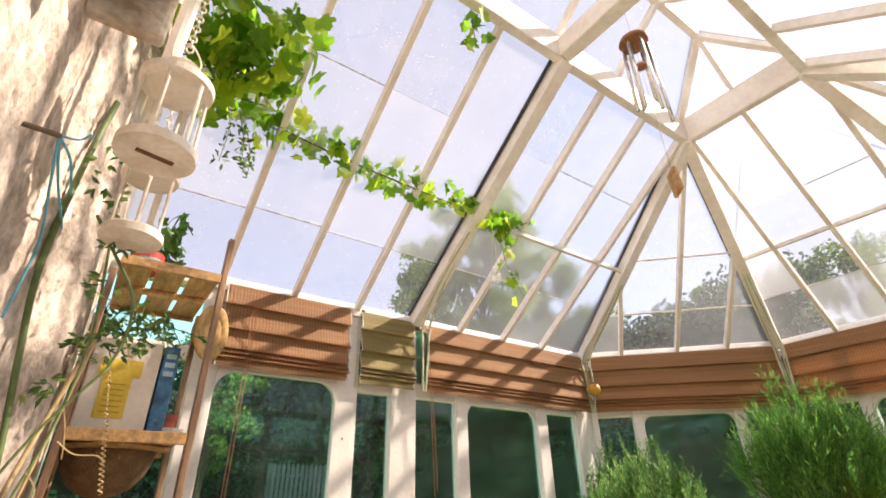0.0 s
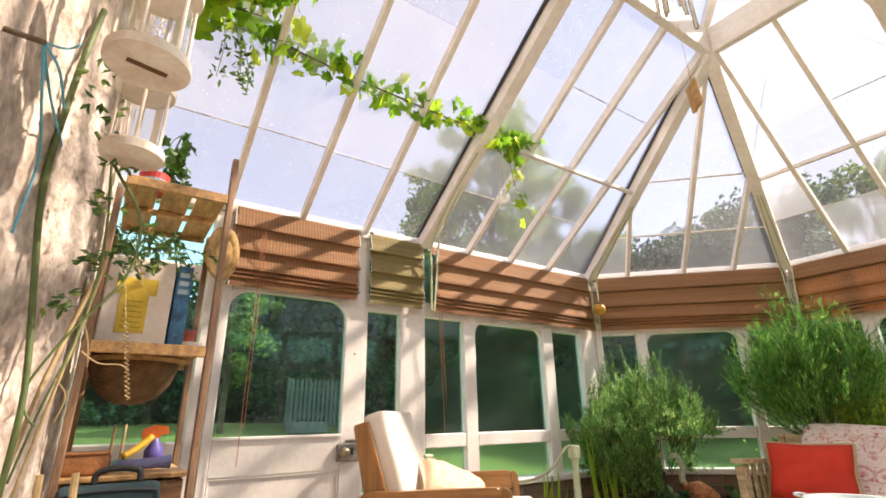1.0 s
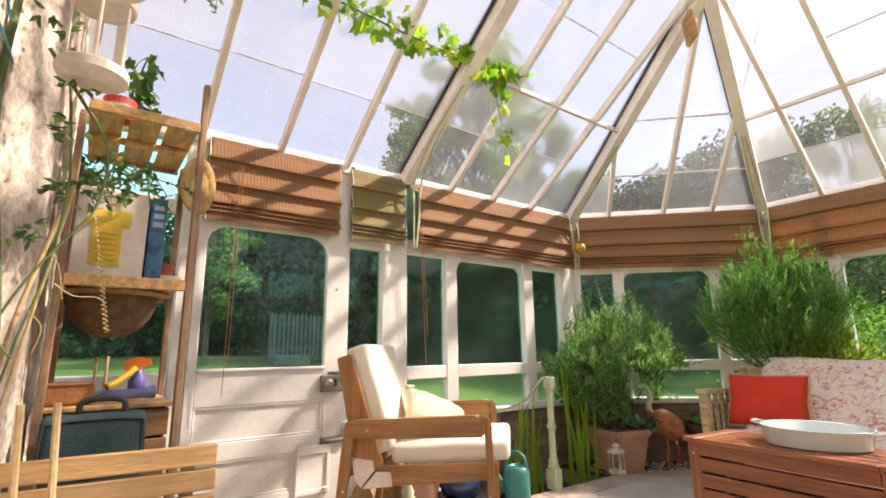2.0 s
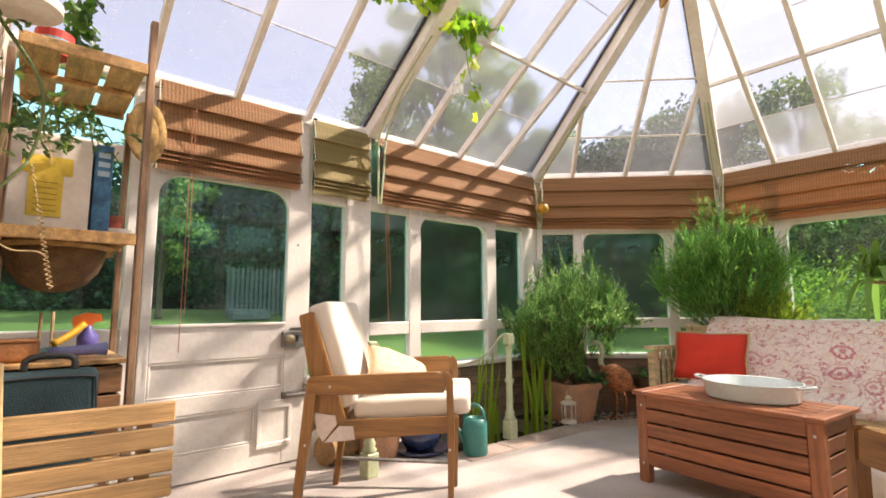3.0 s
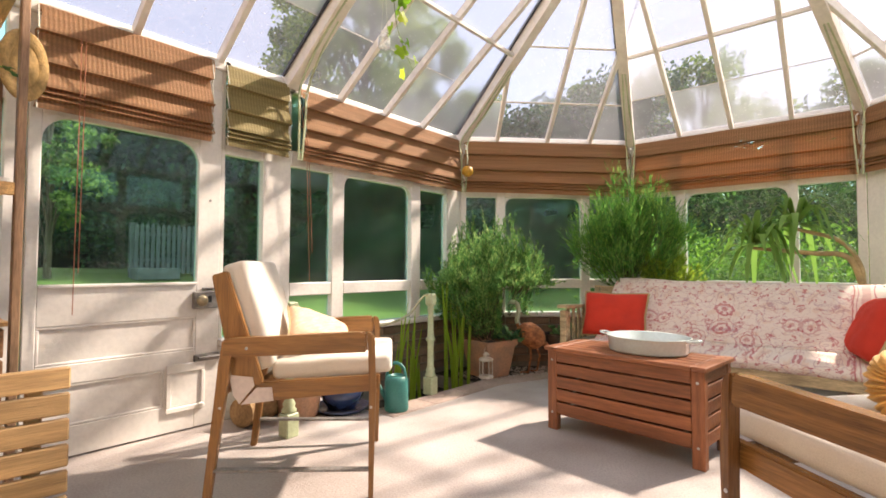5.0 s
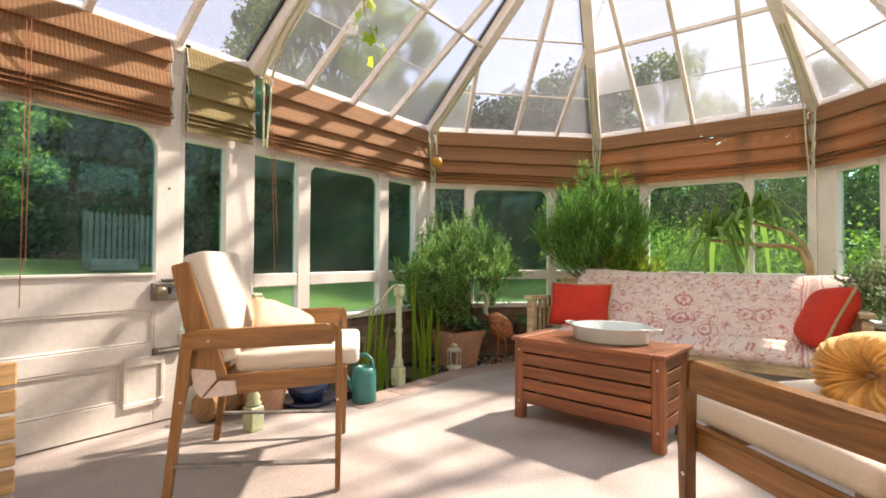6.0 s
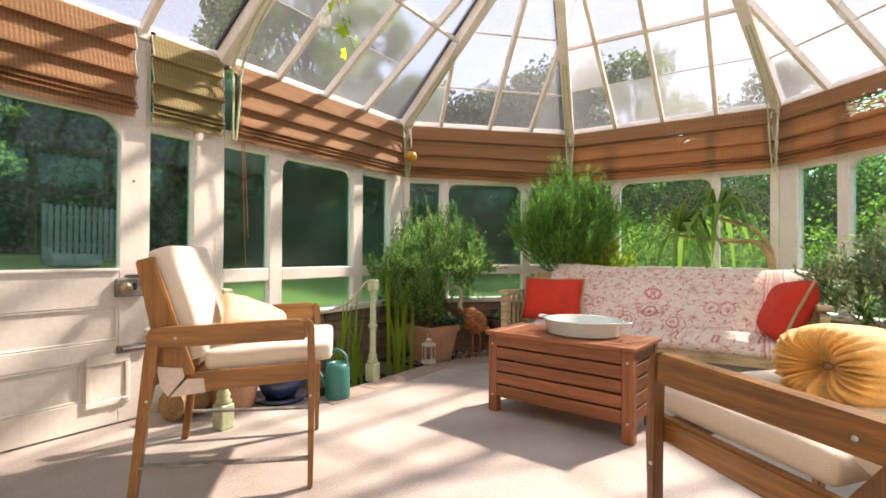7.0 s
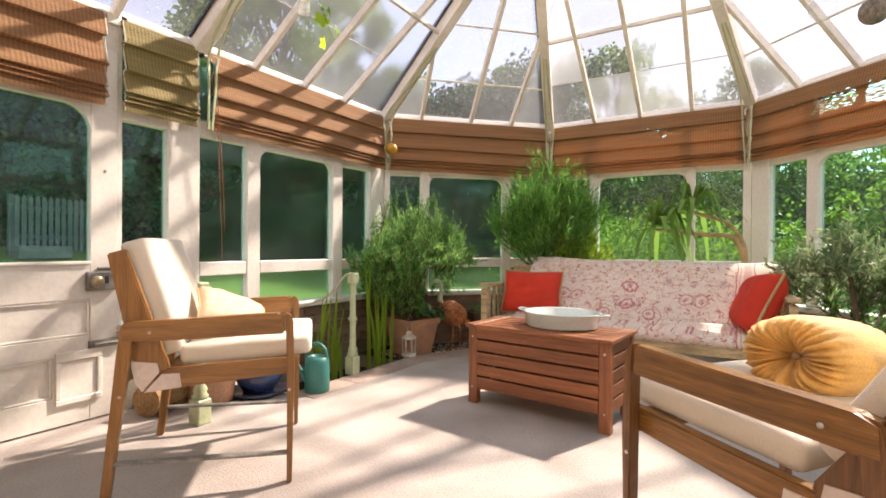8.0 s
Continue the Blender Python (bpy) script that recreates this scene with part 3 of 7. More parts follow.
# ---- woven blinds ----
def woven(name, color, trans, holes=()):
    m = bpy.data.materials.new(name)
    m.use_nodes = True
    N, Lk = m.node_tree.nodes, m.node_tree.links
    b = N["Principled BSDF"]
    b.inputs["Roughness"].default_value = 0.75
    co = N.new("ShaderNodeTexCoord")
    w1, w2, n = N.new("ShaderNodeTexWave"), N.new("ShaderNodeTexWave"), N.new("ShaderNodeTexNoise")
    w1.bands_direction, w2.bands_direction = "Z", "X"
    w1.inputs["Scale"].default_value, w2.inputs["Scale"].default_value = 42, 16
    w1.inputs["Distortion"].default_value, w2.inputs["Distortion"].default_value = 1.5, 0.6
    w1.inputs["Detail Scale"].default_value = 0.4
    n.inputs["Scale"].default_value, n.inputs["Detail"].default_value = 3, 6
    st = N.new("ShaderNodeMapping")
    st.inputs["Scale"].default_value = (0.5, 1, 14)
    Lk.new(co.outputs["Object"], st.inputs["Vector"])
    Lk.new(st.outputs[0], n.inputs["Vector"])
    for w in (w1, w2):
        Lk.new(co.outputs["Object"], w.inputs["Vector"])
    r = N.new("ShaderNodeValToRGB")
    r.color_ramp.elements[0].color = (*(c * 0.84 for c in color), 1)
    r.color_ramp.elements[1].color = (*(min(1, c * 1.14) for c in color), 1)
    r.color_ramp.elements[0].position, r.color_ramp.elements[1].position = 0.3, 0.72
    Lk.new(n.outputs["Fac"], r.inputs["Fac"])
    mul = N.new("ShaderNodeMath")
    mul.operation = "MULTIPLY"
    Lk.new(w1.outputs["Fac"], mul.inputs[0])
    Lk.new(w2.outputs["Fac"], mul.inputs[1])
    mx = N.new("ShaderNodeMix")
    mx.data_type, mx.blend_type = "RGBA", "MULTIPLY"
    mx.inputs["Factor"].default_value = 0.55
    g = N.new("ShaderNodeValToRGB")
    g.color_ramp.elements[0].color = (0.35, 0.33, 0.3, 1)
    Lk.new(mul.outputs[0], g.inputs["Fac"])
    Lk.new(r.outputs[0], mx.inputs["A"])
    Lk.new(g.outputs[0], mx.inputs["B"])
    Lk.new(mx.outputs["Result"], b.inputs["Base Color"])
    bp = N.new("ShaderNodeBump")
    bp.inputs["Strength"].default_value, bp.inputs["Distance"].default_value = 0.6, 0.004
    Lk.new(mul.outputs[0], bp.inputs["Height"])
    Lk.new(bp.outputs[0], b.inputs["Normal"])
    tr, ms = N.new("ShaderNodeBsdfTranslucent"), N.new("ShaderNodeMixShader")
    ms.inputs[0].default_value = trans
    Lk.new(mx.outputs["Result"], tr.inputs["Color"])
    Lk.new(b.outputs[0], ms.inputs[1])
    Lk.new(tr.outputs[0], ms.inputs[2])
    out = ms.outputs[0]
    if holes:
        # worn patches where reeds have dropped out of the weave, in ragged rows
        rag, sx, gap = N.new("ShaderNodeTexNoise"), N.new("ShaderNodeSeparateXYZ"), N.new("ShaderNodeTexNoise")
        rag.inputs["Scale"].default_value = 22
        rows = N.new("ShaderNodeMapping")
        rows.inputs["Scale"].default_value = (14, 1, 95)
        gap.inputs["Scale"].default_value, gap.inputs["Detail"].default_value = 1.0, 3
        wob = N.new("ShaderNodeMix")
        wob.data_type, wob.blend_type = "RGBA", "LINEAR_LIGHT"
        wob.inputs["Factor"].default_value = 0.05
        Lk.new(co.outputs["Object"], rag.inputs["Vector"])
        Lk.new(co.outputs["Object"], wob.inputs["A"])
        Lk.new(rag.outputs["Color"], wob.inputs["B"])
        Lk.new(wob.outputs["Result"], sx.inputs[0])
        Lk.new(co.outputs["Object"], rows.inputs["Vector"])
        Lk.new(rows.outputs[0], gap.inputs["Vector"])
        total = None
        for x0, x1, z0, z1, loss in holes:
            cx, cz, th, m1_, m2_ = (N.new("ShaderNodeMath") for _ in range(5))
            cx.operation = cz.operation = "COMPARE"
            cx.inputs[1].default_value, cx.inputs[2].default_value = (x0 + x1) / 2, (x1 - x0) / 2
            cz.inputs[1].default_value, cz.inputs[2].default_value = (z0 + z1) / 2, (z1 - z0) / 2
            th.operation, th.inputs[1].default_value = "GREATER_THAN", loss
            m1_.operation = m2_.operation = "MULTIPLY"
            Lk.new(sx.outputs["X"], cx.inputs[0])
            Lk.new(sx.outputs["Z"], cz.inputs[0])
            Lk.new(gap.outputs["Fac"], th.inputs[0])
            Lk.new(cx.outputs[0], m1_.inputs[0])
            Lk.new(cz.outputs[0], m1_.inputs[1])
            Lk.new(m1_.outputs[0], m2_.inputs[0])
            Lk.new(th.outputs[0], m2_.inputs[1])
            if total is None:
                total = m2_.outputs[0]
            else:
                ad = N.new("ShaderNodeMath")
                ad.operation = "MAXIMUM"
                Lk.new(total, ad.inputs[0])
                Lk.new(m2_.outputs[0], ad.inputs[1])
                total = ad.outputs[0]
        op, mo = N.new("ShaderNodeBsdfTransparent"), N.new("ShaderNodeMixShader")
        Lk.new(total, mo.inputs[0])
        Lk.new(out, mo.inputs[1])
        Lk.new(op.outputs[0], mo.inputs[2])
        out = mo.outputs[0]
    Lk.new(out, N["Material Output"].inputs["Surface"])
    return m


BLIND = woven("brown_reed", (0.66, 0.365, 0.185), 0.48)
BLIND_WORN = woven("worn_brown_reed", (0.66, 0.365, 0.185), 0.48, ((0.92, 1.22, 1.96, 2.05, 0.60), (1.40, 1.64, 1.95, 2.03, 0.63)))
BLIND_TORN = woven("torn_brown_reed", (0.66, 0.365, 0.185), 0.48, ((0.27, 0.45, 2.0, 2.045, 0.58), (0.58, 0.88, 1.93, 2.045, 0.49), (0.94, 1.30, 1.91, 2.045, 0.47)))
BLIND_OLIVE = woven("olive_reed", (0.48, 0.38, 0.16), 0.36)
TAPE = mat("pale_tape", (0.62, 0.60, 0.50), 0.8, 0.15)
CORD = mat("red_cord", (0.40, 0.15, 0.08), 0.8, 0.15)
FOLDS = [(-0.030, 2.17), (-0.040, 2.12), (-0.058, 2.055), (-0.060, 2.045), (-0.034, 2.040), (-0.040, 1.98), (-0.064, 1.905), (-0.066, 1.895),
         (-0.036, 1.888), (-0.046, 1.84), (-0.070, 1.785), (-0.072, 1.776), (-0.044, 1.770), (-0.068, 1.748), (-0.046, 1.742), (-0.066, 1.722), (-0.044, 1.716), (-0.056, 1.69), (-0.054, 1.67)]


def blind(m, x0, x1, cloth, label, sag=0.0, cord=None, drop=0.0, seed=0):
    b = thing("roman_blind", label, "blind", m, "woven window blinds")
    n = max(6, int((x1 - x0) / 0.06))
    verts, faces = [], []
    for i in range(n + 1):
        f = i / n
        x = x0 + (x1 - x0) * f
        wav = noise.noise(Vector((x * 2.5, seed, 0)))
        for k, (y, z) in enumerate(FOLDS):
            g = k / (len(FOLDS) - 1)
            verts.append((x + 0.012 * math.sin(k * 0.9 + seed) * (1 if i in (0, n) else 0), y * (1 + 0.15 * wav) - 0.006 * wav * g, z - g * (sag * f * f + drop + 0.008 * wav)))
    K = len(FOLDS)
    for i in range(n):
        for k in range(K - 1):
            faces.append((i * K + k, (i + 1) * K + k, (i + 1) * K + k + 1, i * K + k + 1))
    c = raw("cloth", verts, faces, cloth, b)
    sm = c.modifiers.new("thick", "SOLIDIFY")
    sm.thickness = 0.004
    part("head_batten", box(B(), x0, x1, -0.026, -0.004, 2.145, 2.178, 0.004), cloth, b)
    for z in (2.05, 1.90, 1.78, 1.695):
        part("batten", box(B(), x0 + 0.01, x1 - 0.01, -0.030, -0.020, z - 0.008 - drop, z + 0.008 - drop, 0.002), WHITE, b)
    for x in (x0, x1):
        part("edge_tape", tube(B(), sweep([(x, y - 0.002, z - drop * k / (K - 1) - (sag * (x == x1)) * k / (K - 1)) for k, (y, z) in enumerate(FOLDS)], 26), 0.004, 4), TAPE, b)
    if cord:
        for dx, zz in ((0, cord[1]), (0.018, cord[1] + 0.2)):
            part("cord", tube(B(), [(cord[0] + dx, -0.075, 2.05), (cord[0] + dx + cord[2] * 0.5, -0.08, 1.7), (cord[0] + dx + cord[2], -0.06, zz)], 0.0022, 5), CORD, b)
    return b


m1 = Matrix.Translation((0, 2.955, 0))
blind(m1, 0.44, 1.25, BLIND, "reddish brown woven reed blind drawn up over the door", 0.0, (0.60, 0.70, 0.0), 0.0, 1)
blind(Matrix.Translation((0, 2.965, 0)), 1.345, 1.765, BLIND_OLIVE, "olive green woven reed blind drawn up over a narrow window", 0.0, None, 0.0, 2)
for k, (a, x0, x1, cord, lab) in enumerate(((0, 0.045, 1.82, (0.02, 0.83, 0.10), "reddish brown woven reed blind crossed by bars of sunlight"), (1, 0.03, 1.70, None, "brown woven reed blind drawn up, in shade"),
                                           (2, 0.04, 1.76, None, "brown woven reed blind with worn holes in its weave"), (3, 0.04, 1.70, None, "brown woven reed blind, sun showing through torn patches"))):
    m, L = wall_frame(CORNERS[a], CORNERS[a + 1])
    blind(m, x0, x1, (BLIND, BLIND, BLIND_WORN, BLIND_TORN)[a], lab, 0.03 if a == 1 else 0.0, cord, 0.0, 5 + k)

# pale green knee braces where the rafters land
GREENPAINT = mat("pale_green_paint", (0.50, 0.55, 0.34), 0.5, 0.2, 10, 60, 0.1)


def brace(x, y, top, seed):
    b = thing("knee_brace", "pale green painted iron brace under a roof rafter", "bracket", group="rafter braces")
    base, top = Vector((x, y, 0)), Vector(top)
    inward = Vector((2.4 - x, 0.84 - y, 0)).normalized()
    side = Vector((-inward.y, inward.x, 0))
    for s in (-0.03, 0.03):
        p = [base + inward * 0.10 + side * s * 0.5 + Vector((0, 0, 1.66)), base + inward * 0.115 + side * s + Vector((0, 0, 1.95)), base + inward * 0.13 + side * s * 1.2 + Vector((0, 0, 2.16)), base.lerp(top, 0.22) + side * s * 0.8 + Vector((0, 0, 0))]
        p[3].z = 2.2 + (top.z - 2.2) * 0.22 - 0.09
        q = base.lerp(top, 0.42) + side * s * 0.4
        q.z = 2.2 + (top.z - 2.2) * 0.42 - 0.085
        part("strap", tube(B(), sweep(p + [q], 22), 0.008, 4), GREENPAINT, b)
    part("hook", tube(B(), [base + inward * 0.12 + Vector((0, 0, 2.12)), base + inward * 0.16 + Vector((0, 0, 2.10)), base + inward * 0.15 + Vector((0, 0, 2.06))], 0.006, 6), WHITE, b)
    return b


brace(1.80, 2.97, (1.82, 1.26, RING_Z), 1)
brace(3.70, 2.97, R2, 2)
brace(4.93, 1.74, R2, 3)
brace(4.93, -0.06, R3, 4)

rag = thing("cloth_strip", "dark green cloth strip tucked behind the brace", "cloth")
n, verts, faces = 14, [], []
for i in range(n + 1):
    z = 2.10 - 0.36 * i / n
    for k in range(5):
        verts.append((1.835 + 0.012 * k + 0.010 * math.sin(i * 0.9), 2.90 - 0.008 * math.sin(k * 1.6 + i * 0.4), z))
for i in range(n):
    for k in range(4):
        faces.append((i * 5 + k, i * 5 + k + 1, (i + 1) * 5 + k + 1, (i + 1) * 5 + k))
rg = raw("fold", verts, faces, mat("dark_green_cloth", (0.02, 0.07, 0.06), 0.9, 0.3, 20, 120, 0.3), rag, smooth=True)
rg.modifiers.new("thick", "SOLIDIFY").thickness = 0.004


# ---- furniture materials ----
def wood(name, color, vary=0.45, rough=0.5, stretch=(1, 10, 10), objvar=0.12, coat=0.0):
    return mat(name, color, rough, vary, 4.0, 22, 0.2, stretch=stretch, objvar=objvar, coat=coat)


CHAIR_WOOD = wood("chair_wood", (0.33, 0.155, 0.048), 0.35, stretch=(0.8, 14, 14), rough=0.3)
CHAIR_POST = wood("chair_upright_wood", (0.33, 0.155, 0.048), 0.35, stretch=(14, 14, 0.8), rough=0.3)
# darker copies of the chair wood, with the near chair's shade in the colour
SHADED_RAIL = wood("shaded_chair_wood", (0.28, 0.13, 0.036), 0.45, stretch=(0.8, 14, 14), rough=0.26)
SHADED_POST = wood("shaded_chair_upright_wood", (0.22, 0.095, 0.03), 0.45, stretch=(14, 14, 0.8), rough=0.26)
CHEST_WOOD = wood("stained_acacia", (0.30, 0.105, 0.042), 0.4, stretch=(0.9, 14, 14), rough=0.42, objvar=0.22)
CHEST_POST = wood("stained_acacia_upright", (0.30, 0.105, 0.042), 0.4, stretch=(14, 14, 0.9), rough=0.42, objvar=0.2)
TEAK = wood("pale_teak", (0.64, 0.49, 0.28), stretch=(9, 1.2, 9))
PINE = wood("pine", (0.60, 0.35, 0.14), stretch=(9, 1.5, 9))
UPRIGHT = wood("shelf_upright", (0.36, 0.21, 0.12), stretch=(9, 9, 1.2))
SLAT = wood("weathered_slat", (0.50, 0.31, 0.14), 0.35, 0.6, stretch=(0.8, 12, 14), objvar=0.15)
CREAM = mat("cream_canvas", (0.74, 0.68, 0.58), 0.9, 0.1, 4, 300, 0.25)
RED = mat("red_cotton", (0.66, 0.045, 0.02), 0.9, 0.15, 6, 300, 0.3)
PIPING = mat("tan_piping", (0.48, 0.36, 0.18), 0.9, 0.15)
VELVET = mat("orange_velvet", (0.84, 0.47, 0.13), 0.7, 0.3, 14, 200, 0.2)
vb = VELVET.node_tree.nodes["Principled BSDF"]
vb.inputs["Sheen Weight"].default_value, vb.inputs["Sheen Roughness"].default_value = 0.7, 0.35
vb.inputs["Sheen Tint"].default_value = (1.0, 0.88, 0.70, 1)
BOLT = mat("zinc_bolt", (0.6, 0.6, 0.58), 0.35, 0.2, metal=0.9)
PLASTIC = mat("off_white_plate", (0.68, 0.57, 0.50), 0.5, 0.15, 6, 60, 0.1)


def pillow(w, h, t, m, n=16, seed=0, crumple=0.004):
    """A stuffed square cushion: w by h in x and z, t thick."""
    bm = B()
    grid = {}
    for s in (-1, 1):
        for i in range(n + 1):
            for j in range(n + 1):
                u, v = i / n * 2 - 1, j / n * 2 - 1
                edge = max(0.0, (1 - u ** 4) * (1 - v ** 4)) ** 0.5
                x = u * w / 2 * (1 - 0.07 * (1 - abs(v)) ** 1.0 * abs(u) ** 3)
                z = v * h / 2 * (1 - 0.07 * (1 - abs(u)) ** 1.0 * abs(v) ** 3)
                y = s * t / 2 * edge + crumple * noise.noise(Vector((u * 4 + seed, v * 4, s))) * edge
                if i in (0, n) or j in (0, n):
                    if s == 1:
                        grid[s, i, j] = grid[-1, i, j]
                        continue
                grid[s, i, j] = bm.verts.new(m @ Vector((x, y, z)))
    for s in (-1, 1):
        for i in range(n):
            for j in range(n):
                bm.faces.new((grid[s, i, j], grid[s, i + 1, j], grid[s, i + 1, j + 1], grid[s, i, j + 1]))
    rim = [(i, 0) for i in range(n)] + [(n, j) for j in range(n)] + [(n - i, n) for i in range(n)] + [(0, n - j) for j in range(n)]
    return bm, [grid[-1, i, j].co.copy() for i, j in rim]


def slab_cushion(bm, x0, x1, y0, y1, z0, z1, m=None, puff=0.015, n=10):
    """A boxed seat cushion with rounded edges and a slight swell."""
    m = m or Matrix()
    r = block(bm, Matrix.Translation(((x0 + x1) / 2, (y0 + y1) / 2, (z0 + z1) / 2)), (x1 - x0, y1 - y0, z1 - z0), 0.028, 4)
    bmesh.ops.subdivide_edges(bm, edges=[e for e in bm.edges if e.calc_length() > 0.15], cuts=6, use_grid_fill=True)
    for v in bm.verts:
        u, w = (v.co.x - (x0 + x1) / 2) / (x1 - x0) * 2, (v.co.y - (y0 + y1) / 2) / (y1 - y0) * 2
        f = max(0, 1 - u * u) * max(0, 1 - w * w)
        v.co.z += (puff if v.co.z > (z0 + z1) / 2 else -puff * 0.3) * f + 0.004 * noise.noise(v.co * 7)
        v.co = m @ v.co
    return bm


def armchair(label, m, cushion, recline=0.0, rail=None, post=None):
    """Open-armed lounge chair; x forward, legs at y = +-0.34."""
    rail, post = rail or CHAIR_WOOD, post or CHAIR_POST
    c = thing("armchair", label, "armchair", m, "matching wooden armchairs")
    lean = Matrix.Translation((-0.17, 0, 0.43)) @ Matrix.Rotation(radians(-recline), 4, "Y") @ Matrix.Translation((0.17, 0, -0.43))
    for s in (-1, 1):
        y = 0.325 * s
        fl = part("front_leg", B(), post, c)
        bm = B()
        prism(bm, [(0.292, 0), (0.311, 0), (0.319, 0.45), (0.313, 0.64), (0.302, 0.666), (0.279, 0.672), (0.287, 0.59), (0.291, 0.45)], Matrix.Translation((0, y - 0.0175, 0)), 0.035)
        bmesh.ops.bevel(bm, geom=bm.edges[:], offset=0.005, segments=2, affect="EDGES")
        bm.to_mesh(fl.data)
        bm.free()
        bm = B()
        prism(bm, [(-0.352, 0), (-0.322, 0), (-0.246, 0.60), (-0.244, 0.645), (-0.285, 0.645), (-0.297, 0.55)], Matrix.Translation((0, y - 0.0175, 0)), 0.035)
        bmesh.ops.bevel(bm, geom=bm.edges[:], offset=0.005, segments=2, affect="EDGES")
        part("rear_leg", bm, post, c)
        bm = B()
        prism(bm, [(-0.29, 0.575), (0.285, 0.590), (0.278, 0.671), (0.25, 0.672), (-0.24, 0.652), (-0.285, 0.645)], Matrix.Translation((0, y - 0.0195, 0)), 0.039)
        bmesh.ops.bevel(bm, geom=bm.edges[:], offset=0.008, segments=2, affect="EDGES")
        arm = part("armrest", bm, rail, c)
        bm = B()
        lathe(bm, [(0.0062, 0), (0.0062, 0.002), (0.004, 0.0035), (0, 0.0035)], Matrix.Translation((-0.19, y + s * 0.0195, 0.612)) @ Matrix.Rotation(radians(-90 * s), 4, "X"), 12)
        part("bolt", bm, BOLT, arm)
        for x, z in ((0.30, 0.37), (-0.287, 0.38)):
            part("bolt", lathe(B(), [(0.0055, 0), (0.0055, 0.002), (0, 0.003)], Matrix.Translation((x, y + s * 0.0175, z)) @ Matrix.Rotation(radians(-90 * s), 4, "X"), 12), BOLT, c)
        ys = 0.285 * s
        bm = B()
        prism(bm, [(-0.20, 0.385), (0.32, 0.425), (0.335, 0.44), (0.335, 0.49), (-0.19, 0.465)], Matrix.Translation((0, ys - 0.016, 0)), 0.032)
        bmesh.ops.bevel(bm, geom=bm.edges[:], offset=0.005, segments=2, affect="EDGES")
        part("seat_rail", bm, rail, c)
        bm = B()
        prism(bm, [(-0.345, 0.90), (-0.285, 0.918), (-0.135, 0.47), (-0.195, 0.37), (-0.245, 0.43)], lean @ Matrix.Translation((0, ys - 0.016, 0)), 0.032)
        bmesh.ops.bevel(bm, geom=bm.edges[:], offset=0.005, segments=2, affect="EDGES")
        part("back_post", bm, post, c)
        for pts in ([(-0.265, 0.50), (-0.175, 0.49), (-0.168, 0.455), (-0.225, 0.385), (-0.25, 0.42)], [(-0.218, 0.382), (-0.16, 0.448), (-0.10, 0.448), (-0.092, 0.395)]):
            bm = B()
            prism(bm, pts, Matrix.Translation((0, ys + s * 0.016, 0)), s * 0.005)
            part("corner_plate", bm, PLASTIC, c, "off-white metal corner plate")
        part("stretcher", beam(B(), (-0.325, y, 0.135), (0.293, y, 0.118), 0.03, 0.012, (0, 0, 1)), STEEL, c, "flat steel side stretcher")
    for x, z in ((0.31, 0.45), (-0.17, 0.42)):
        part("cross_rail", box(B(), x - 0.014, x + 0.014, -0.30, 0.30, z - 0.03, z + 0.03, 0.004), rail, c)
    part("rear_rail", beam(B(), (-0.29, -0.31, 0.44), (-0.29, 0.31, 0.44), 0.02, 0.05), rail, c)
    for k in range(5):
        f = k / 4
        part("back_slat", beam(B(), lean @ Vector((-0.22 - 0.11 * f, -0.27, 0.52 + 0.35 * f)), lean @ Vector((-0.22 - 0.11 * f, 0.27, 0.52 + 0.35 * f)), 0.012, 0.045), rail, c)
    tilt = Matrix.Translation((0, 0, 0.475)) @ Matrix.Rotation(radians(-3), 4, "Y")
    bm = B()
    slab_cushion(bm, -0.11, 0.385, -0.265, 0.265, -0.004, 0.072, tilt, 0.020)
    part("seat_cushion", bm, cushion, c, "cream canvas seat cushion", smooth=True)
    bm = B()
    slab_cushion(bm, 0.03, 0.49, -0.265, 0.265, -0.095, 0.005, lean @ Matrix.Translation((-0.175, 0, 0.47)) @ Matrix.Rotation(radians(-107), 4, "Y"))
    part("back_cushion", bm, cushion, c, "cream canvas back cushion", smooth=True)
    return c


def turned(x, y, fx, fy, z=0.0):
    a = math.atan2(fy, fx)
    return Matrix.Translation((x, y, z)) @ Matrix.Rotation(a, 4, "Z")


armchair("brown wooden armchair with cream canvas cushions in the sun", turned(1.314, 1.982, 0.472, -0.455), CREAM)
# same chair in the shade-darkened wood
armchair("brown wooden armchair coloured darker for shade, with worn cream cushions", turned(1.41 - 0.60 * 0.305 + 0.80 * 0.325, 0.28 - 0.80 * 0.305 - 0.60 * 0.325, 0.60, 0.80), CREAM, 16.0, SHADED_RAIL, SHADED_POST)

# pale patterned cushion on the sunlit chair
PEACH = mat("peach_cloth", (0.74, 0.40, 0.23), 0.9, 0.3, 22, 120, 0.2, tint=(0.74, 0.55, 0.43), stretch=(0.6, 1, 5))
cu = thing("cushion", "faded peach and cream striped cushion leaning in the armchair", "cushion", turned(1.314, 1.982, 0.472, -0.455) @ pose(0.045, 0.0, 0.625, -58, 0, 62))
bm, rim = pillow(0.32, 0.32, 0.10, Matrix.Rotation(radians(45), 4, "Y"), seed=3, crumple=0.012)
part("cover", bm, PEACH, cu, smooth=True)
part("piping", tube(B(), rim + rim[:1], 0.004, 5), PIPING, cu)

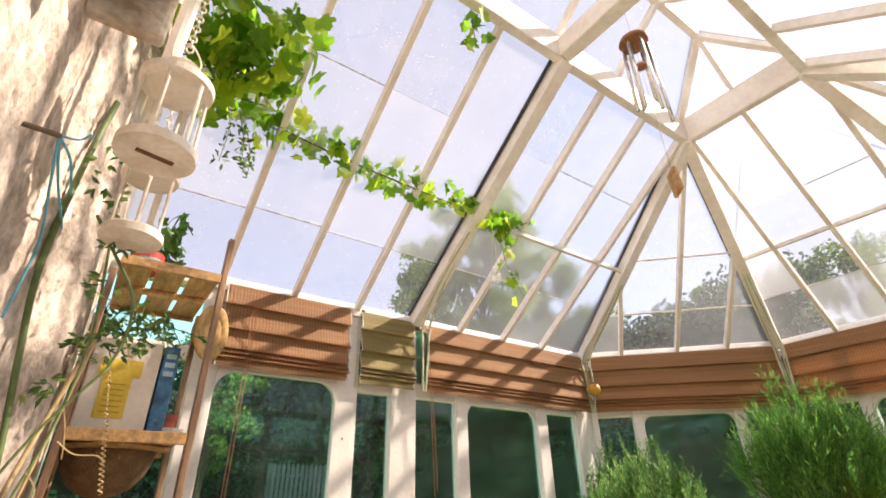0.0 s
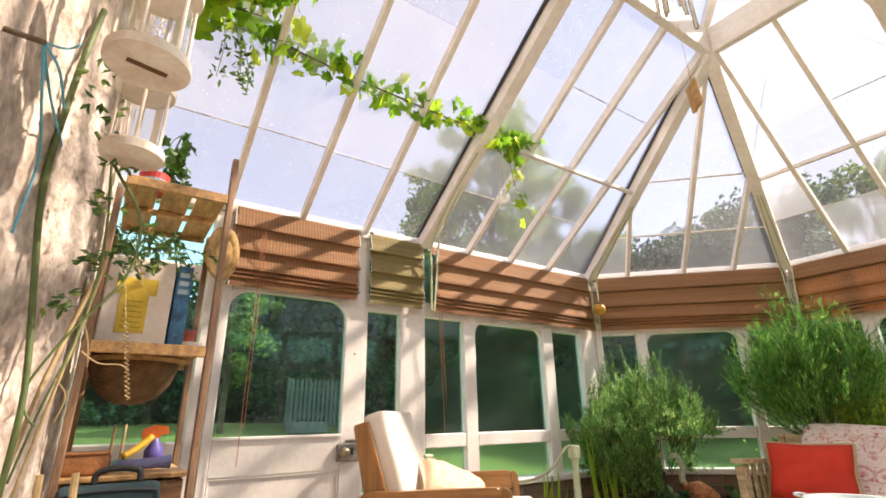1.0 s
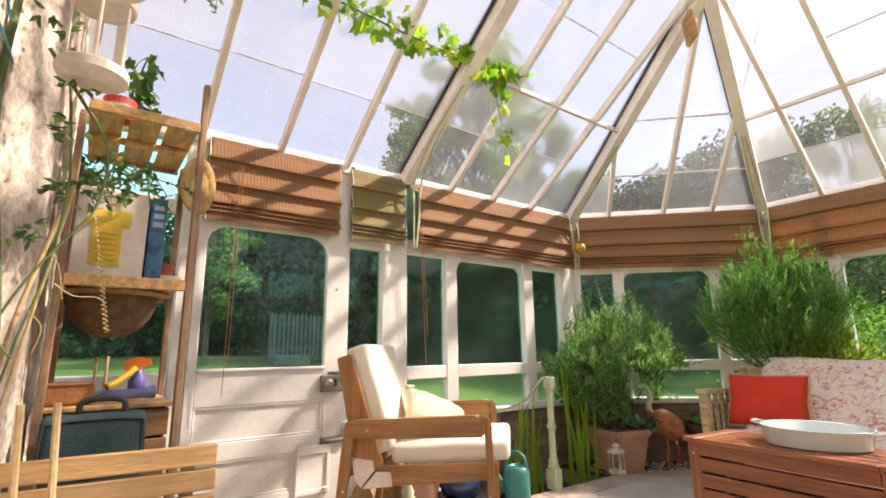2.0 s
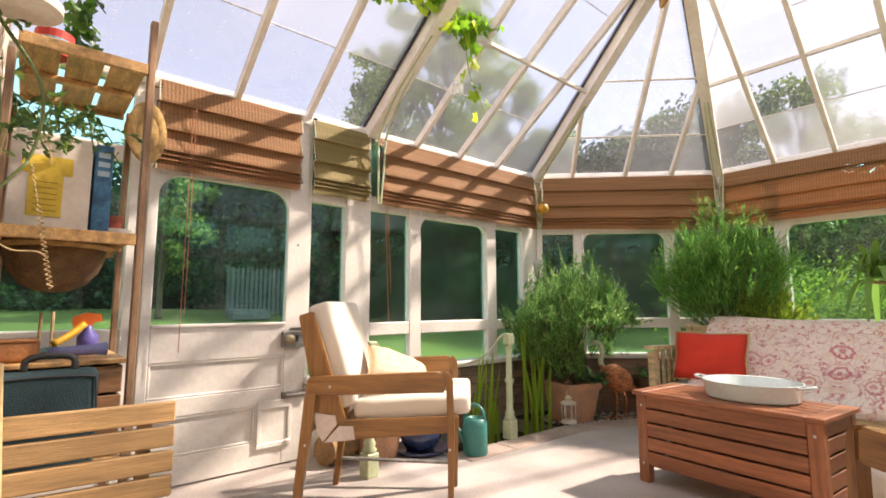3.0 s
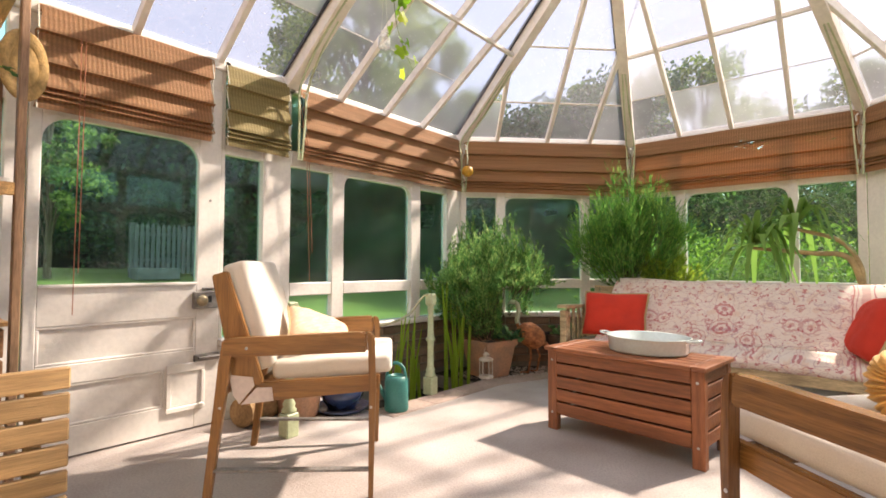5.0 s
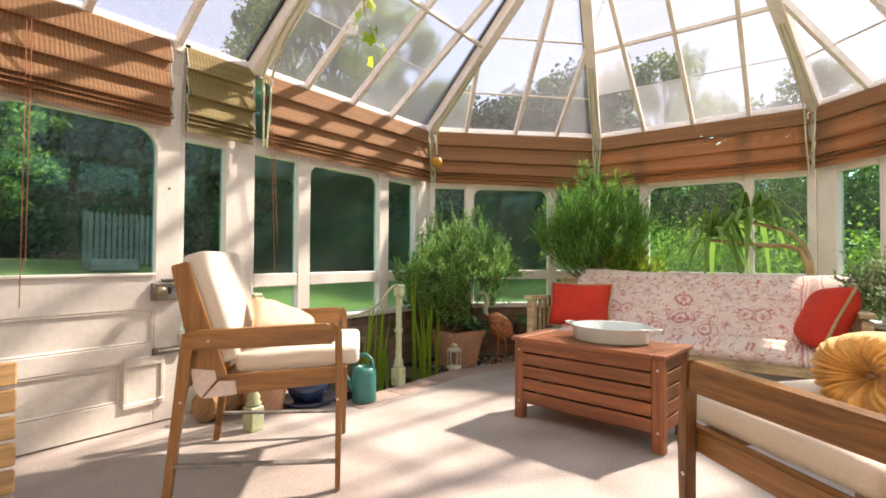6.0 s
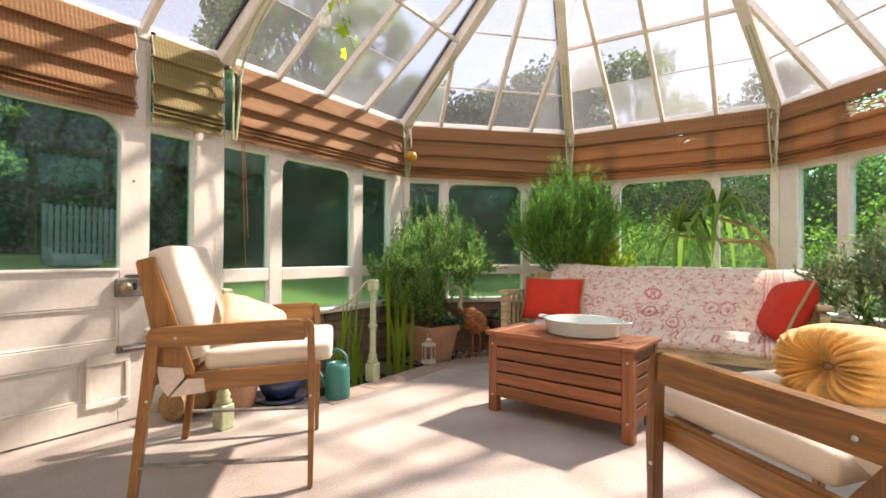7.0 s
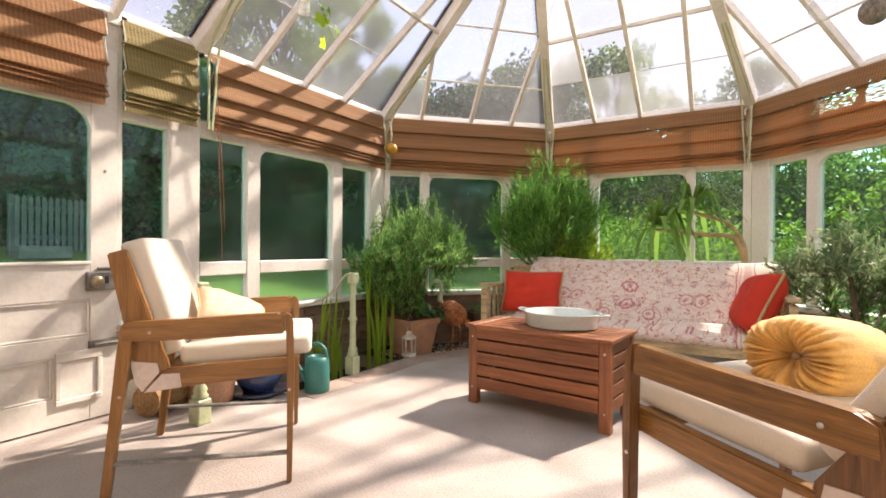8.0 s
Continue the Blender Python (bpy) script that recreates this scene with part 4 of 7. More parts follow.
# round pleated velvet cushion
rc = thing("round_cushion", "round orange velvet cushion with pleats and a button", "cushion", look((1.70, -0.175, 0.632), (1.06, 0.32, 0.71)) @ Matrix.Rotation(math.pi, 4, "Y") @ Matrix.Diagonal((0.92, 0.78, 1.25, 1)))
n, verts, faces = 120, [], []
prof = [(0.010, -0.080), (0.03, -0.092), (0.065, -0.118), (0.10, -0.122), (0.128, -0.108), (0.142, -0.075), (0.146, -0.02), (0.142, 0.06), (0.13, 0.10), (0.09, 0.125), (0.03, 0.11), (0.01, 0.10)]
prof = [(p.x, -p.y) for p in sweep([(a, b, 0) for a, b in prof], 40)]
for r, z in prof:
    for k in range(n):
        a = k * math.tau / n
        deep = math.sin(min(1, r / 0.146) ** 0.7 * math.pi) ** 0.8
        pl = ((abs(math.sin(15 * a + 3.0 * noise.noise(Vector((math.cos(a) * 2, math.sin(a) * 2, 0))))) - 0.5) * 0.034 + 0.016 * noise.noise(Vector((math.cos(a) * 2.2, math.sin(a) * 2.2, 4))) + 0.009 * noise.noise(Vector((math.cos(a) * 6, math.sin(a) * 6, z * 5)))) * deep
        verts.append(((r + pl * 0.5) * math.cos(a) * 1.08, (r + pl * 0.5) * math.sin(a), z + pl * (1 if z > 0 else -1)))
for i in range(len(prof) - 1):
    for k in range(n):
        faces.append((i * n + k, i * n + (k + 1) % n, (i + 1) * n + (k + 1) % n, (i + 1) * n + k))
raw("cover", verts, faces, VELVET, rc, smooth=True)
part("button", lathe(B(), [(0.0, 0.092), (0.012, 0.090), (0.017, 0.083), (0.015, 0.072)], Matrix()), mat("bronze_button", (0.35, 0.22, 0.12), 0.4, 0.3), rc, "tarnished bronze-coloured button", smooth=True)

# ---- storage chest used as a table ----
ux, uy = Vector((-0.109, -0.994, 0)), Vector((0.994, -0.109, 0))
mc = Matrix((ux, uy, Vector((0, 0, 1)))).transposed().to_4x4()
mc.translation = (2.555, 1.415, 0)
chest = thing("storage_chest", "reddish brown slatted wooden storage chest used as a table", "chest", mc)
CL, CD, CH = 0.855, 0.40, 0.476
for x in (0.03, CL - 0.03):
    for y in (0.03, CD - 0.03):
        leg = part("leg", box(B(), x - 0.03, x + 0.03, y - 0.024, y + 0.024, 0, CH - 0.022, 0.004), CHEST_POST, chest)
        if y < 0.1:
            for z in (0.10, 0.40):
                part("bolt", lathe(B(), [(0.007, 0), (0.006, 0.002), (0, 0.003)], Matrix.Translation((x, y - 0.024, z)) @ Matrix.Rotation(radians(90), 4, "X"), 10), BOLT, leg)
for k in range(5):
    z = 0.098 + k * 0.0735
    for y in (0.014, CD - 0.014):
        part("side_board", box(B(), 0.06, CL - 0.06, y - 0.008, y + 0.008, z, z + 0.063, 0.003), CHEST_WOOD, chest)
    for x in (0.014, CL - 0.014):
        part("end_board", box(B(), x - 0.008, x + 0.008, 0.054, CD - 0.054, z, z + 0.063, 0.003), CHEST_WOOD, chest)
part("bottom", box(B(), 0.03, CL - 0.03, 0.03, CD - 0.03, 0.085, 0.097), CHEST_WOOD, chest)
lid = part("lid_frame", box(B(), 0.02, CL - 0.02, 0.03, CD - 0.03, CH - 0.038, CH - 0.0225), CHEST_WOOD, chest)
for k in range(6):
    y0 = -0.012 + k * (CD + 0.024) / 6
    part("lid_slat", box(B(), 0.055, CL - 0.055, y0, y0 + (CD + 0.024) / 6 - 0.006, CH - 0.022, CH, 0.003), CHEST_WOOD, lid)
for x in (-0.012, CL - 0.053):
    part("lid_end", box(B(), x, x + 0.065, -0.012, CD + 0.012, CH - 0.0215, CH + 0.0005, 0.003), CHEST_WOOD, lid)

# oval enamel tub
ENAMEL = mat("white_enamel", (0.66, 0.74, 0.72), 0.25, 0.1, 5, 60, 0.02, coat=0.3)
tub = thing("enamel_tub", "oval pale enamel tub with two loop handles on the chest", "tub", Matrix.Translation((2.755, 0.905, CH + 0.001)) @ Matrix.Rotation(radians(-96), 4, "Z"))
bm = B()
lathe(bm, [(0.0, 0.004), (0.170, 0.004), (0.174, 0.0), (0.181, 0.010), (0.189, 0.084), (0.195, 0.087), (0.195, 0.082), (0.187, 0.080), (0.178, 0.014), (0.165, 0.008), (0.0, 0.008)], n=64, sx=1.15)
part("bowl", bm, ENAMEL, tub, smooth=True)
for s in (-1, 1):
    part("handle", tube(B(), sweep([(s * 0.215, -0.04, 0.075), (s * 0.262, -0.03, 0.083), (s * 0.272, 0, 0.085), (s * 0.262, 0.03, 0.083), (s * 0.215, 0.04, 0.075)], 14), 0.006, 8), ENAMEL, tub, smooth=True)

# ---- sofa ----
def throw_mat():
    m = bpy.data.materials.new("printed_throw")
    m.use_nodes = True
    N, Lk = m.node_tree.nodes, m.node_tree.links
    b = N["Principled BSDF"]
    b.inputs["Roughness"].default_value = 0.9
    co, mp = N.new("ShaderNodeTexCoord"), N.new("ShaderNodeMapping")
    mp.inputs["Scale"].default_value = (0.02, 1, 1)
    Lk.new(co.outputs["Object"], mp.inputs["Vector"])
    warp = N.new("ShaderNodeTexNoise")
    warp.inputs["Scale"].default_value = 9
    Lk.new(mp.outputs[0], warp.inputs["Vector"])
    wv = N.new("ShaderNodeMix")
    wv.data_type, wv.blend_type = "RGBA", "LINEAR_LIGHT"
    wv.inputs["Factor"].default_value = 0.03
    Lk.new(mp.outputs[0], wv.inputs["A"])
    Lk.new(warp.outputs["Color"], wv.inputs["B"])

    # the cloth's own plane: u folded about the middle of each repeat, v up the drape
    sp_ = N.new("ShaderNodeSeparateXYZ")
    Lk.new(wv.outputs["Result"], sp_.inputs[0])

    def op(kind, a_, b_=None, c_=None):
        n_ = N.new("ShaderNodeMath")
        n_.operation = kind
        for i_, v_ in enumerate((a_, b_, c_)):
            if v_ is None:
                continue
            if isinstance(v_, (int, float)):
                n_.inputs[i_].default_value = v_
            else:
                Lk.new(v_, n_.inputs[i_])
        return n_.outputs[0]

    u = op("PINGPONG", op("ADD", sp_.outputs["Y"], 9.0 - 0.75), 0.45)
    v = op("MULTIPLY", sp_.outputs["Z"], 1.35)
    cb = N.new("ShaderNodeCombineXYZ")
    Lk.new(u, cb.inputs["X"])
    Lk.new(v, cb.inputs["Y"])

    def vein(scale, width, detail, offset=0.5):
        n_ = N.new("ShaderNodeTexNoise")
        n_.inputs["Scale"].default_value, n_.inputs["Detail"].default_value = scale, detail
        Lk.new(cb.outputs[0], n_.inputs["Vector"])
        return op("LESS_THAN", op("ABSOLUTE", op("SUBTRACT", n_.outputs["Fac"], offset)), width)

    def blot(scale, level):
        n_ = N.new("ShaderNodeTexNoise")
        n_.inputs["Scale"].default_value, n_.inputs["Detail"].default_value = scale, 2
        Lk.new(cb.outputs[0], n_.inputs["Vector"])
        return op("GREATER_THAN", n_.outputs["Fac"], level)

    def medallion(u0, v0, r, bands, squash=1.0):
        """Concentric rings with a scalloped rim."""
        du, dv = op("SUBTRACT", u, u0), op("MULTIPLY", op("SUBTRACT", v, v0), squash)
        d = op("SQRT", op("ADD", op("MULTIPLY", du, du), op("MULTIPLY", dv, dv)))
        ang = op("ARCTAN2", dv, du)
        d = op("ADD", d, op("MULTIPLY", op("SINE", op("MULTIPLY", ang, 10.0)), 0.0035))
        ring_ = op("GREATER_THAN", op("SINE", op("MULTIPLY", d, bands)), 0.25)
        return op("MULTIPLY", ring_, op("LESS_THAN", d, r))

    def stripe(y0, y1):
        return op("COMPARE", sp_.outputs["Y"], (y0 + y1) / 2, (y1 - y0) / 2)

    br = N.new("ShaderNodeValToRGB")
    base = N.new("ShaderNodeTexNoise")
    base.inputs["Scale"].default_value = 5
    Lk.new(co.outputs["Object"], base.inputs["Vector"])
    br.color_ramp.elements[0].color, br.color_ramp.elements[1].color = (0.70, 0.57, 0.48, 1), (0.80, 0.71, 0.62, 1)
    Lk.new(base.outputs["Fac"], br.inputs["Fac"])
    color = br.outputs[0]
    rose, plum, ochre = (0.46, 0.07, 0.09, 1), (0.40, 0.20, 0.24, 1), (0.66, 0.38, 0.22, 1)
    patterned = op("GREATER_THAN", sp_.outputs["Y"], 0.03)
    for mask, col, k in ((blot(14, 0.58), ochre, 0.32), (vein(10, 0.010, 0.6), plum, 0.5), (vein(19, 0.014, 0.8, 0.46), plum, 0.42), (vein(12, 0.010, 0.8, 0.58), rose, 0.55), (blot(26, 0.635), rose, 0.7),
                         (medallion(0.0, 0.865, 0.064, 145), rose, 0.7), (medallion(0.0, 0.70, 0.09, 150, 1.35), rose, 0.7), (medallion(0.165, 0.60, 0.08, 170), rose, 0.6), (medallion(0.40, 0.76, 0.06, 170), rose, 0.45), (medallion(0.27, 0.93, 0.045, 150), plum, 0.6)):
        mx = N.new("ShaderNodeMix")
        mx.data_type = "RGBA"
        Lk.new(op("MULTIPLY", op("MULTIPLY", mask, k), patterned), mx.inputs["Factor"])
        Lk.new(color, mx.inputs["A"])
        mx.inputs["B"].default_value = col
        color = mx.outputs["Result"]
    for y0, y1, k in ((0.035, 0.043, 0.7), (0.012, 0.020, 0.5), (-0.085, -0.078, 0.7), (-0.06, -0.008, 0.35)):
        mx = N.new("ShaderNodeMix")
        mx.data_type = "RGBA"
        Lk.new(op("MULTIPLY", stripe(y0, y1), k), mx.inputs["Factor"])
        Lk.new(color, mx.inputs["A"])
        mx.inputs["B"].default_value = rose
        color = mx.outputs["Result"]
    Lk.new(color, b.inputs["Base Color"])
    fine, bp = N.new("ShaderNodeTexNoise"), N.new("ShaderNodeBump")
    fine.inputs["Scale"].default_value = 30
    bp.inputs["Strength"].default_value, bp.inputs["Distance"].default_value = 0.3, 0.01
    Lk.new(co.outputs["Object"], fine.inputs["Vector"])
    Lk.new(fine.outputs["Fac"], bp.inputs["Height"])
    Lk.new(bp.outputs[0], b.inputs["Normal"])
    return m


THROW = throw_mat()
sofa = thing("sofa", "pale teak garden sofa with slatted arms", "sofa", Matrix())
Y0, Y1 = -0.28, 1.82
for y in (Y0, Y1 - 0.05):
    for x in (3.52, 4.20):
        part("leg", box(B(), x, x + 0.05, y, y + 0.05, 0, 0.60 if x < 4 else 0.78, 0.005), TEAK, sofa)
    part("arm_rail", beam(B(), (3.50, y + 0.025, 0.63), (4.24, y + 0.025, 0.60), 0.075, 0.028), TEAK, sofa)
    for k in range(6):
        x = 3.62 + 0.095 * k
        part("arm_slat", box(B(), x - 0.02, x + 0.02, y + 0.015, y + 0.035, 0.25, 0.61, 0.004), TEAK, sofa)
    part("side_rail", box(B(), 3.57, 4.20, y + 0.012, y + 0.038, 0.23, 0.30, 0.004), TEAK, sofa)
part("front_rail", box(B(), 3.505, 3.53, Y0, Y1, 0.245, 0.335, 0.006), TEAK, sofa)
part("back_rail", box(B(), 4.215, 4.24, Y0 + 0.05, Y1 - 0.05, 0.70, 0.775, 0.006), TEAK, sofa)
part("back_rail", box(B(), 4.215, 4.24, Y0 + 0.05, Y1 - 0.05, 0.33, 0.40, 0.006), TEAK, sofa)
for k in range(9):
    x = 3.56 + 0.075 * k
    part("seat_slat", box(B(), x, x + 0.055, Y0 + 0.05, Y1 - 0.05, 0.295, 0.315, 0.003), TEAK, sofa)
bm = B()
slab_cushion(bm, 3.53, 4.14, Y0 + 0.06, Y1 - 0.06, 0.315, 0.362)
part("seat_cushion", bm, CREAM, sofa, smooth=True)
# throw over the back and the seat
tr = thing("throw", "cream cotton throw printed with faded red flowers, draped over the sofa", "throw", Matrix())
prof = [(3.515, 0.315), (3.513, 0.345), (3.54, 0.376), (3.60, 0.385), (3.67, 0.384), (3.72, 0.392), (3.79, 0.435), (3.91, 0.56), (4.03, 0.69), (4.14, 0.79), (4.215, 0.828), (4.255, 0.815), (4.27, 0.72), (4.272, 0.60)]
prof = [(p.x, p.y) for p in sweep([(a, b, 0) for a, b in prof], 46)]
n, verts, faces = 90, [], []
for i in range(n + 1):
    f = i / n
    y = 1.60 - f * 1.80
    for k, (x, z) in enumerate(prof):
        w = noise.noise(Vector((y * 3.2, k * 0.12, 2))) * 0.018 + noise.noise(Vector((y * 9, k * 0.3, 5))) * 0.007
        top_ = max(0, 1 - abs(k - 33) / 9)
        verts.append((x - abs(w) * 0.8 - 0.004, y + 0.03 * noise.noise(Vector((k * 0.2, f * 2, 9))) + (0.04 * f - 0.0) * 0, z + w * 0.5 - 0.018 * top_ * math.sin(f * math.pi * 0.9) + 0.02 * top_ * (1 - f)))
K = len(prof)
for i in range(n):
    for k in range(K - 1):
        faces.append((i * K + k, i * K + k + 1, (i + 1) * K + k + 1, (i + 1) * K + k))
for pname, k0, k1 in (("seat_drape", 0, 20), ("back_drape", 20, K - 1)):
    fs = [f for f in faces if k0 <= f[0] % K < k1]
    used = sorted({v for f in fs for v in f})
    at = {v: i for i, v in enumerate(used)}
    cl = raw(pname, [verts[v] for v in used], [tuple(at[v] for v in f) for f in fs], THROW, tr, smooth=True)
    sm = cl.modifiers.new("thick", "SOLIDIFY")
    sm.thickness, sm.offset = 0.006, -1

for lab, m, seed in (("bright red cotton cushion with tan piping upright on the sofa", look((3.80, 1.49, 0.565), (2.9, 1.45, 0.85)), 1), ("bright red cotton cushion with tan piping leaning on the sofa arm", look((3.80, -0.075, 0.575), (3.61, 0.785, 1.00)) @ Matrix.Rotation(radians(-6), 4, "Z"), 2)):
    cu = thing("cushion", lab, "cushion", m @ Matrix.Rotation(radians(90), 4, "X"), "red sofa cushions")
    bm, rim = pillow(0.50 if seed == 1 else 0.44, 0.36 if seed == 1 else 0.42, 0.15 if seed == 1 else 0.21, Matrix(), seed=seed, crumple=0.01)
    part("cover", bm, RED, cu, smooth=True)
    part("piping", tube(B(), rim + rim[:1], 0.009, 6), PIPING, cu, "tan braid piping")


# ---- plants ----
ROSEMARY = leaf_mat("rosemary_leaf", (0.14, 0.36, 0.095), (0.52, 0.68, 0.22), 0.55)
JUNIPER = leaf_mat("feathery_leaf", (0.11, 0.34, 0.065), (0.38, 0.62, 0.13), 0.55)
GRAPE = leaf_mat("grape_leaf", (0.22, 0.46, 0.03), (0.62, 0.74, 0.07), 0.74)
IVY = leaf_mat("dark_vine_leaf", (0.09, 0.20, 0.06), (0.30, 0.40, 0.08), 0.45)
IRIS = leaf_mat("iris_leaf", (0.24, 0.38, 0.03), (0.50, 0.56, 0.06), 0.5)
YUCCA = leaf_mat("yucca_leaf", (0.18, 0.36, 0.07), (0.54, 0.62, 0.12), 0.48)
OLIVE = leaf_mat("olive_leaf", (0.18, 0.27, 0.12), (0.42, 0.47, 0.28), 0.45)
SUCC = leaf_mat("succulent_leaf", (0.06, 0.16, 0.06), (0.16, 0.30, 0.10), 0.25)
STEM = mat("green_stem", (0.12, 0.17, 0.05), 0.6, 0.3, 12, 60, 0.2)
BARK = mat("brown_bark", (0.13, 0.085, 0.05), 0.9, 0.4, 14, 60, 0.6)
DRY = mat("dry_tendril", (0.50, 0.36, 0.18), 0.8, 0.3, 12, 60, 0.2)
TERRA = mat("terracotta", (0.54, 0.27, 0.15), 0.85, 0.3, 7, 70, 0.2, tint=(0.40, 0.24, 0.16))
rng = np.random.default_rng(7)


def inside(p, gap=0.05):
    return p[0] + p[1] < 6.67 - gap * 1.4 and p[0] < 4.93 - gap and p[1] < 2.97 - gap and p[0] - p[1] < 4.99 - gap * 1.4


def leaf_mesh(name, base, way, length, width, material, parent, label="", bend=0.15, kind="", flat=None):
    """Narrow leaves: arrays of foot points and directions; each leaf is two bent quads."""
    base, way = np.asarray(base, float), np.asarray(way, float)
    n = len(base)
    way = way / np.linalg.norm(way, axis=1, keepdims=True)
    r = rng.normal(size=(n, 3)) if flat is None else np.tile(flat, (n, 1)) + 0.5 * rng.normal(size=(n, 3))
    s = np.cross(way, r)
    s /= np.linalg.norm(s, axis=1, keepdims=True) + 1e-9
    u = np.cross(s, way)
    L, W = np.broadcast_to(length, n)[:, None], np.broadcast_to(width, n)[:, None]
    a = base + s * W * 0.25
    b = base - s * W * 0.25
    mid = base + way * L * 0.5 + u * L * bend * 0.5
    c, d = mid + s * W * 0.5, mid - s * W * 0.5
    tip = base + way * L * 0.97 - u * L * bend * 0.3
    v = np.stack([a, b, d, c, tip], 1).reshape(-1, 3)
    f = []
    for k in range(n):
        o = 5 * k
        f.append((o, o + 1, o + 2, o + 3))
        f.append((o + 3, o + 2, o + 4))
    return raw(name, v.tolist(), f, material, parent, label, kind)


def bush(ob, foot, top, half, stems, needles, nlen, nwid, material, upright, stem_mat, seed, spread=0.6, twigs=0, twig=0.1, rise=0.25):
    """A round shrub: sprigs set out from a low scaffold, each clothed in short narrow leaves."""
    R = random.Random(seed)
    bm = B()
    P, Wy = [], []
    H = top - foot[2]
    for k in range(stems):
        a, rr, f0 = R.uniform(0, math.tau), math.sqrt(R.random()), R.random()
        root = Vector((foot[0] + half * spread * rr * math.cos(a) * (0.15 + f0), foot[1] + half * spread * rr * math.sin(a) * (0.15 + f0), foot[2] + H * 0.55 * f0))
        out = Vector((math.cos(a) * rr, math.sin(a) * rr, 0))
        tip = Vector((foot[0], foot[1], foot[2])) + out * half * R.uniform(0.75, 1.08)
        tip.z = foot[2] + H * (0.30 + 0.70 * math.sqrt(max(0, 1 - rr * rr * 0.9))) * R.uniform(0.62, 1.04) * (0.62 + 0.38 * f0)
        for _ in range(8):
            if not inside(tip, 0.05):
                tip.x += (foot[0] - tip.x) * 0.25
                tip.y += (foot[1] - tip.y) * 0.25
            if not inside(root, 0.05):
                root.x += (foot[0] - root.x) * 0.25
                root.y += (foot[1] - root.y) * 0.25
        mid = root.lerp(tip, 0.5) + out * half * 0.10
        if not inside(mid, 0.04):
            mid = root.lerp(tip, 0.5)
        pts = sweep([root, mid, tip + Vector((0, 0, 0.03))], 9)
        clear = not (foot[0] < 4.2 and any(p.x < 3.98 and p.y < 0.675 * p.x and p.z < 0.78 for p in pts[3:]))
        if clear:
            tube(bm, pts[::2], 0.004, 4, 0.0012)
        runs = [pts]
        for _ in range(twigs):
            i = R.randrange(3, 9)
            d = (pts[min(i + 1, 8)] - pts[i - 1]).normalized()
            o2 = Vector((R.gauss(0, 1), R.gauss(0, 1), R.gauss(rise, 0.6))).normalized()
            e = pts[i] + (d * 0.55 + o2 * 0.7) * twig * R.uniform(0.5, 1.2)
            if inside(e, 0.03):
                runs.append(sweep([pts[i], pts[i].lerp(e, 0.5) + Vector((0, 0, 0.01)), e], 9))
        for run in runs:
            m_ = needles if run is pts else max(8, needles // 3)
            for j in range(m_):
                f = (0.12 if run is pts else 0.0) + 0.88 * (j + R.random()) / m_
                i = min(int(f * 8), 7)
                q = run[i].lerp(run[i + 1], f * 8 - i)
                d = (run[i + 1] - run[i]).normalized()
                side = Vector((R.gauss(0, 1), R.gauss(0, 1), R.gauss(0, 0.7))).normalized()
                if q.x < 3.98 and q.y < 0.675 * q.x and q.z < 0.78 and foot[0] < 4.2:
                    continue
                P.append(q + side * 0.005)
                Wy.append(d * upright + side * (1 - upright) + Vector((0, 0, 0.08)))
    tagged(part("stem_mass", bm, stem_mat, ob), kind="stuff")
    leaf_mesh("foliage", P, Wy, np.array([R.uniform(0.6, 1.25) * nlen for _ in P]), nwid, material, ob)


def square_pot(name, x, y, z, w0, w1, h, label, rot=0.0, m_=None):
    p = thing(name, label, "plant pot", pose(x, y, z, 0, 0, rot))
    bm = B()
    rings = []
    for w, zz in ((w0, 0), (w1, h * 0.84), (w1 * 1.09, h * 0.84), (w1 * 1.12, h), (w1 * 0.96, h), (w1 * 0.9, h * 0.85), (w1 * 0.88, h * 0.84)):
        rings.append([bm.verts.new((sx * w / 2, sy * w / 2, zz)) for sx, sy in ((-1, -1), (1, -1), (1, 1), (-1, 1))])
    for a, b in zip(rings, rings[1:]):
        for i in range(4):
            bm.faces.new((a[i], a[(i + 1) % 4], b[(i + 1) % 4], b[i]))
    bm.faces.new(rings[0])
    bmesh.ops.bevel(bm, geom=bm.edges[:], offset=0.006, segments=2, affect="EDGES")
    part("body", bm, m_ or TERRA, p)
    part("soil", box(B(), -w1 * 0.44, w1 * 0.44, -w1 * 0.44, w1 * 0.44, h * 0.78, h * 0.86), SOIL, p)
    return p


def round_pot(name, x, y, z, r0, r1, h, label, material=None):
    p = thing(name, label, "plant pot", pose(x, y, z))
    part("body", lathe(B(), [(0, 0), (r0, 0), (r1 * 0.95, h * 0.8), (r1 * 1.07, h * 0.8), (r1 * 1.1, h), (r1 * 0.97, h), (r1 * 0.9, h * 0.85), (0, h * 0.84)], n=28), material or TERRA, p, smooth=False)
    part("soil", lathe(B(), [(0, h * 0.86), (r1 * 0.88, h * 0.86), (r1 * 0.86, h * 0.8)], n=20), SOIL, p)
    return p


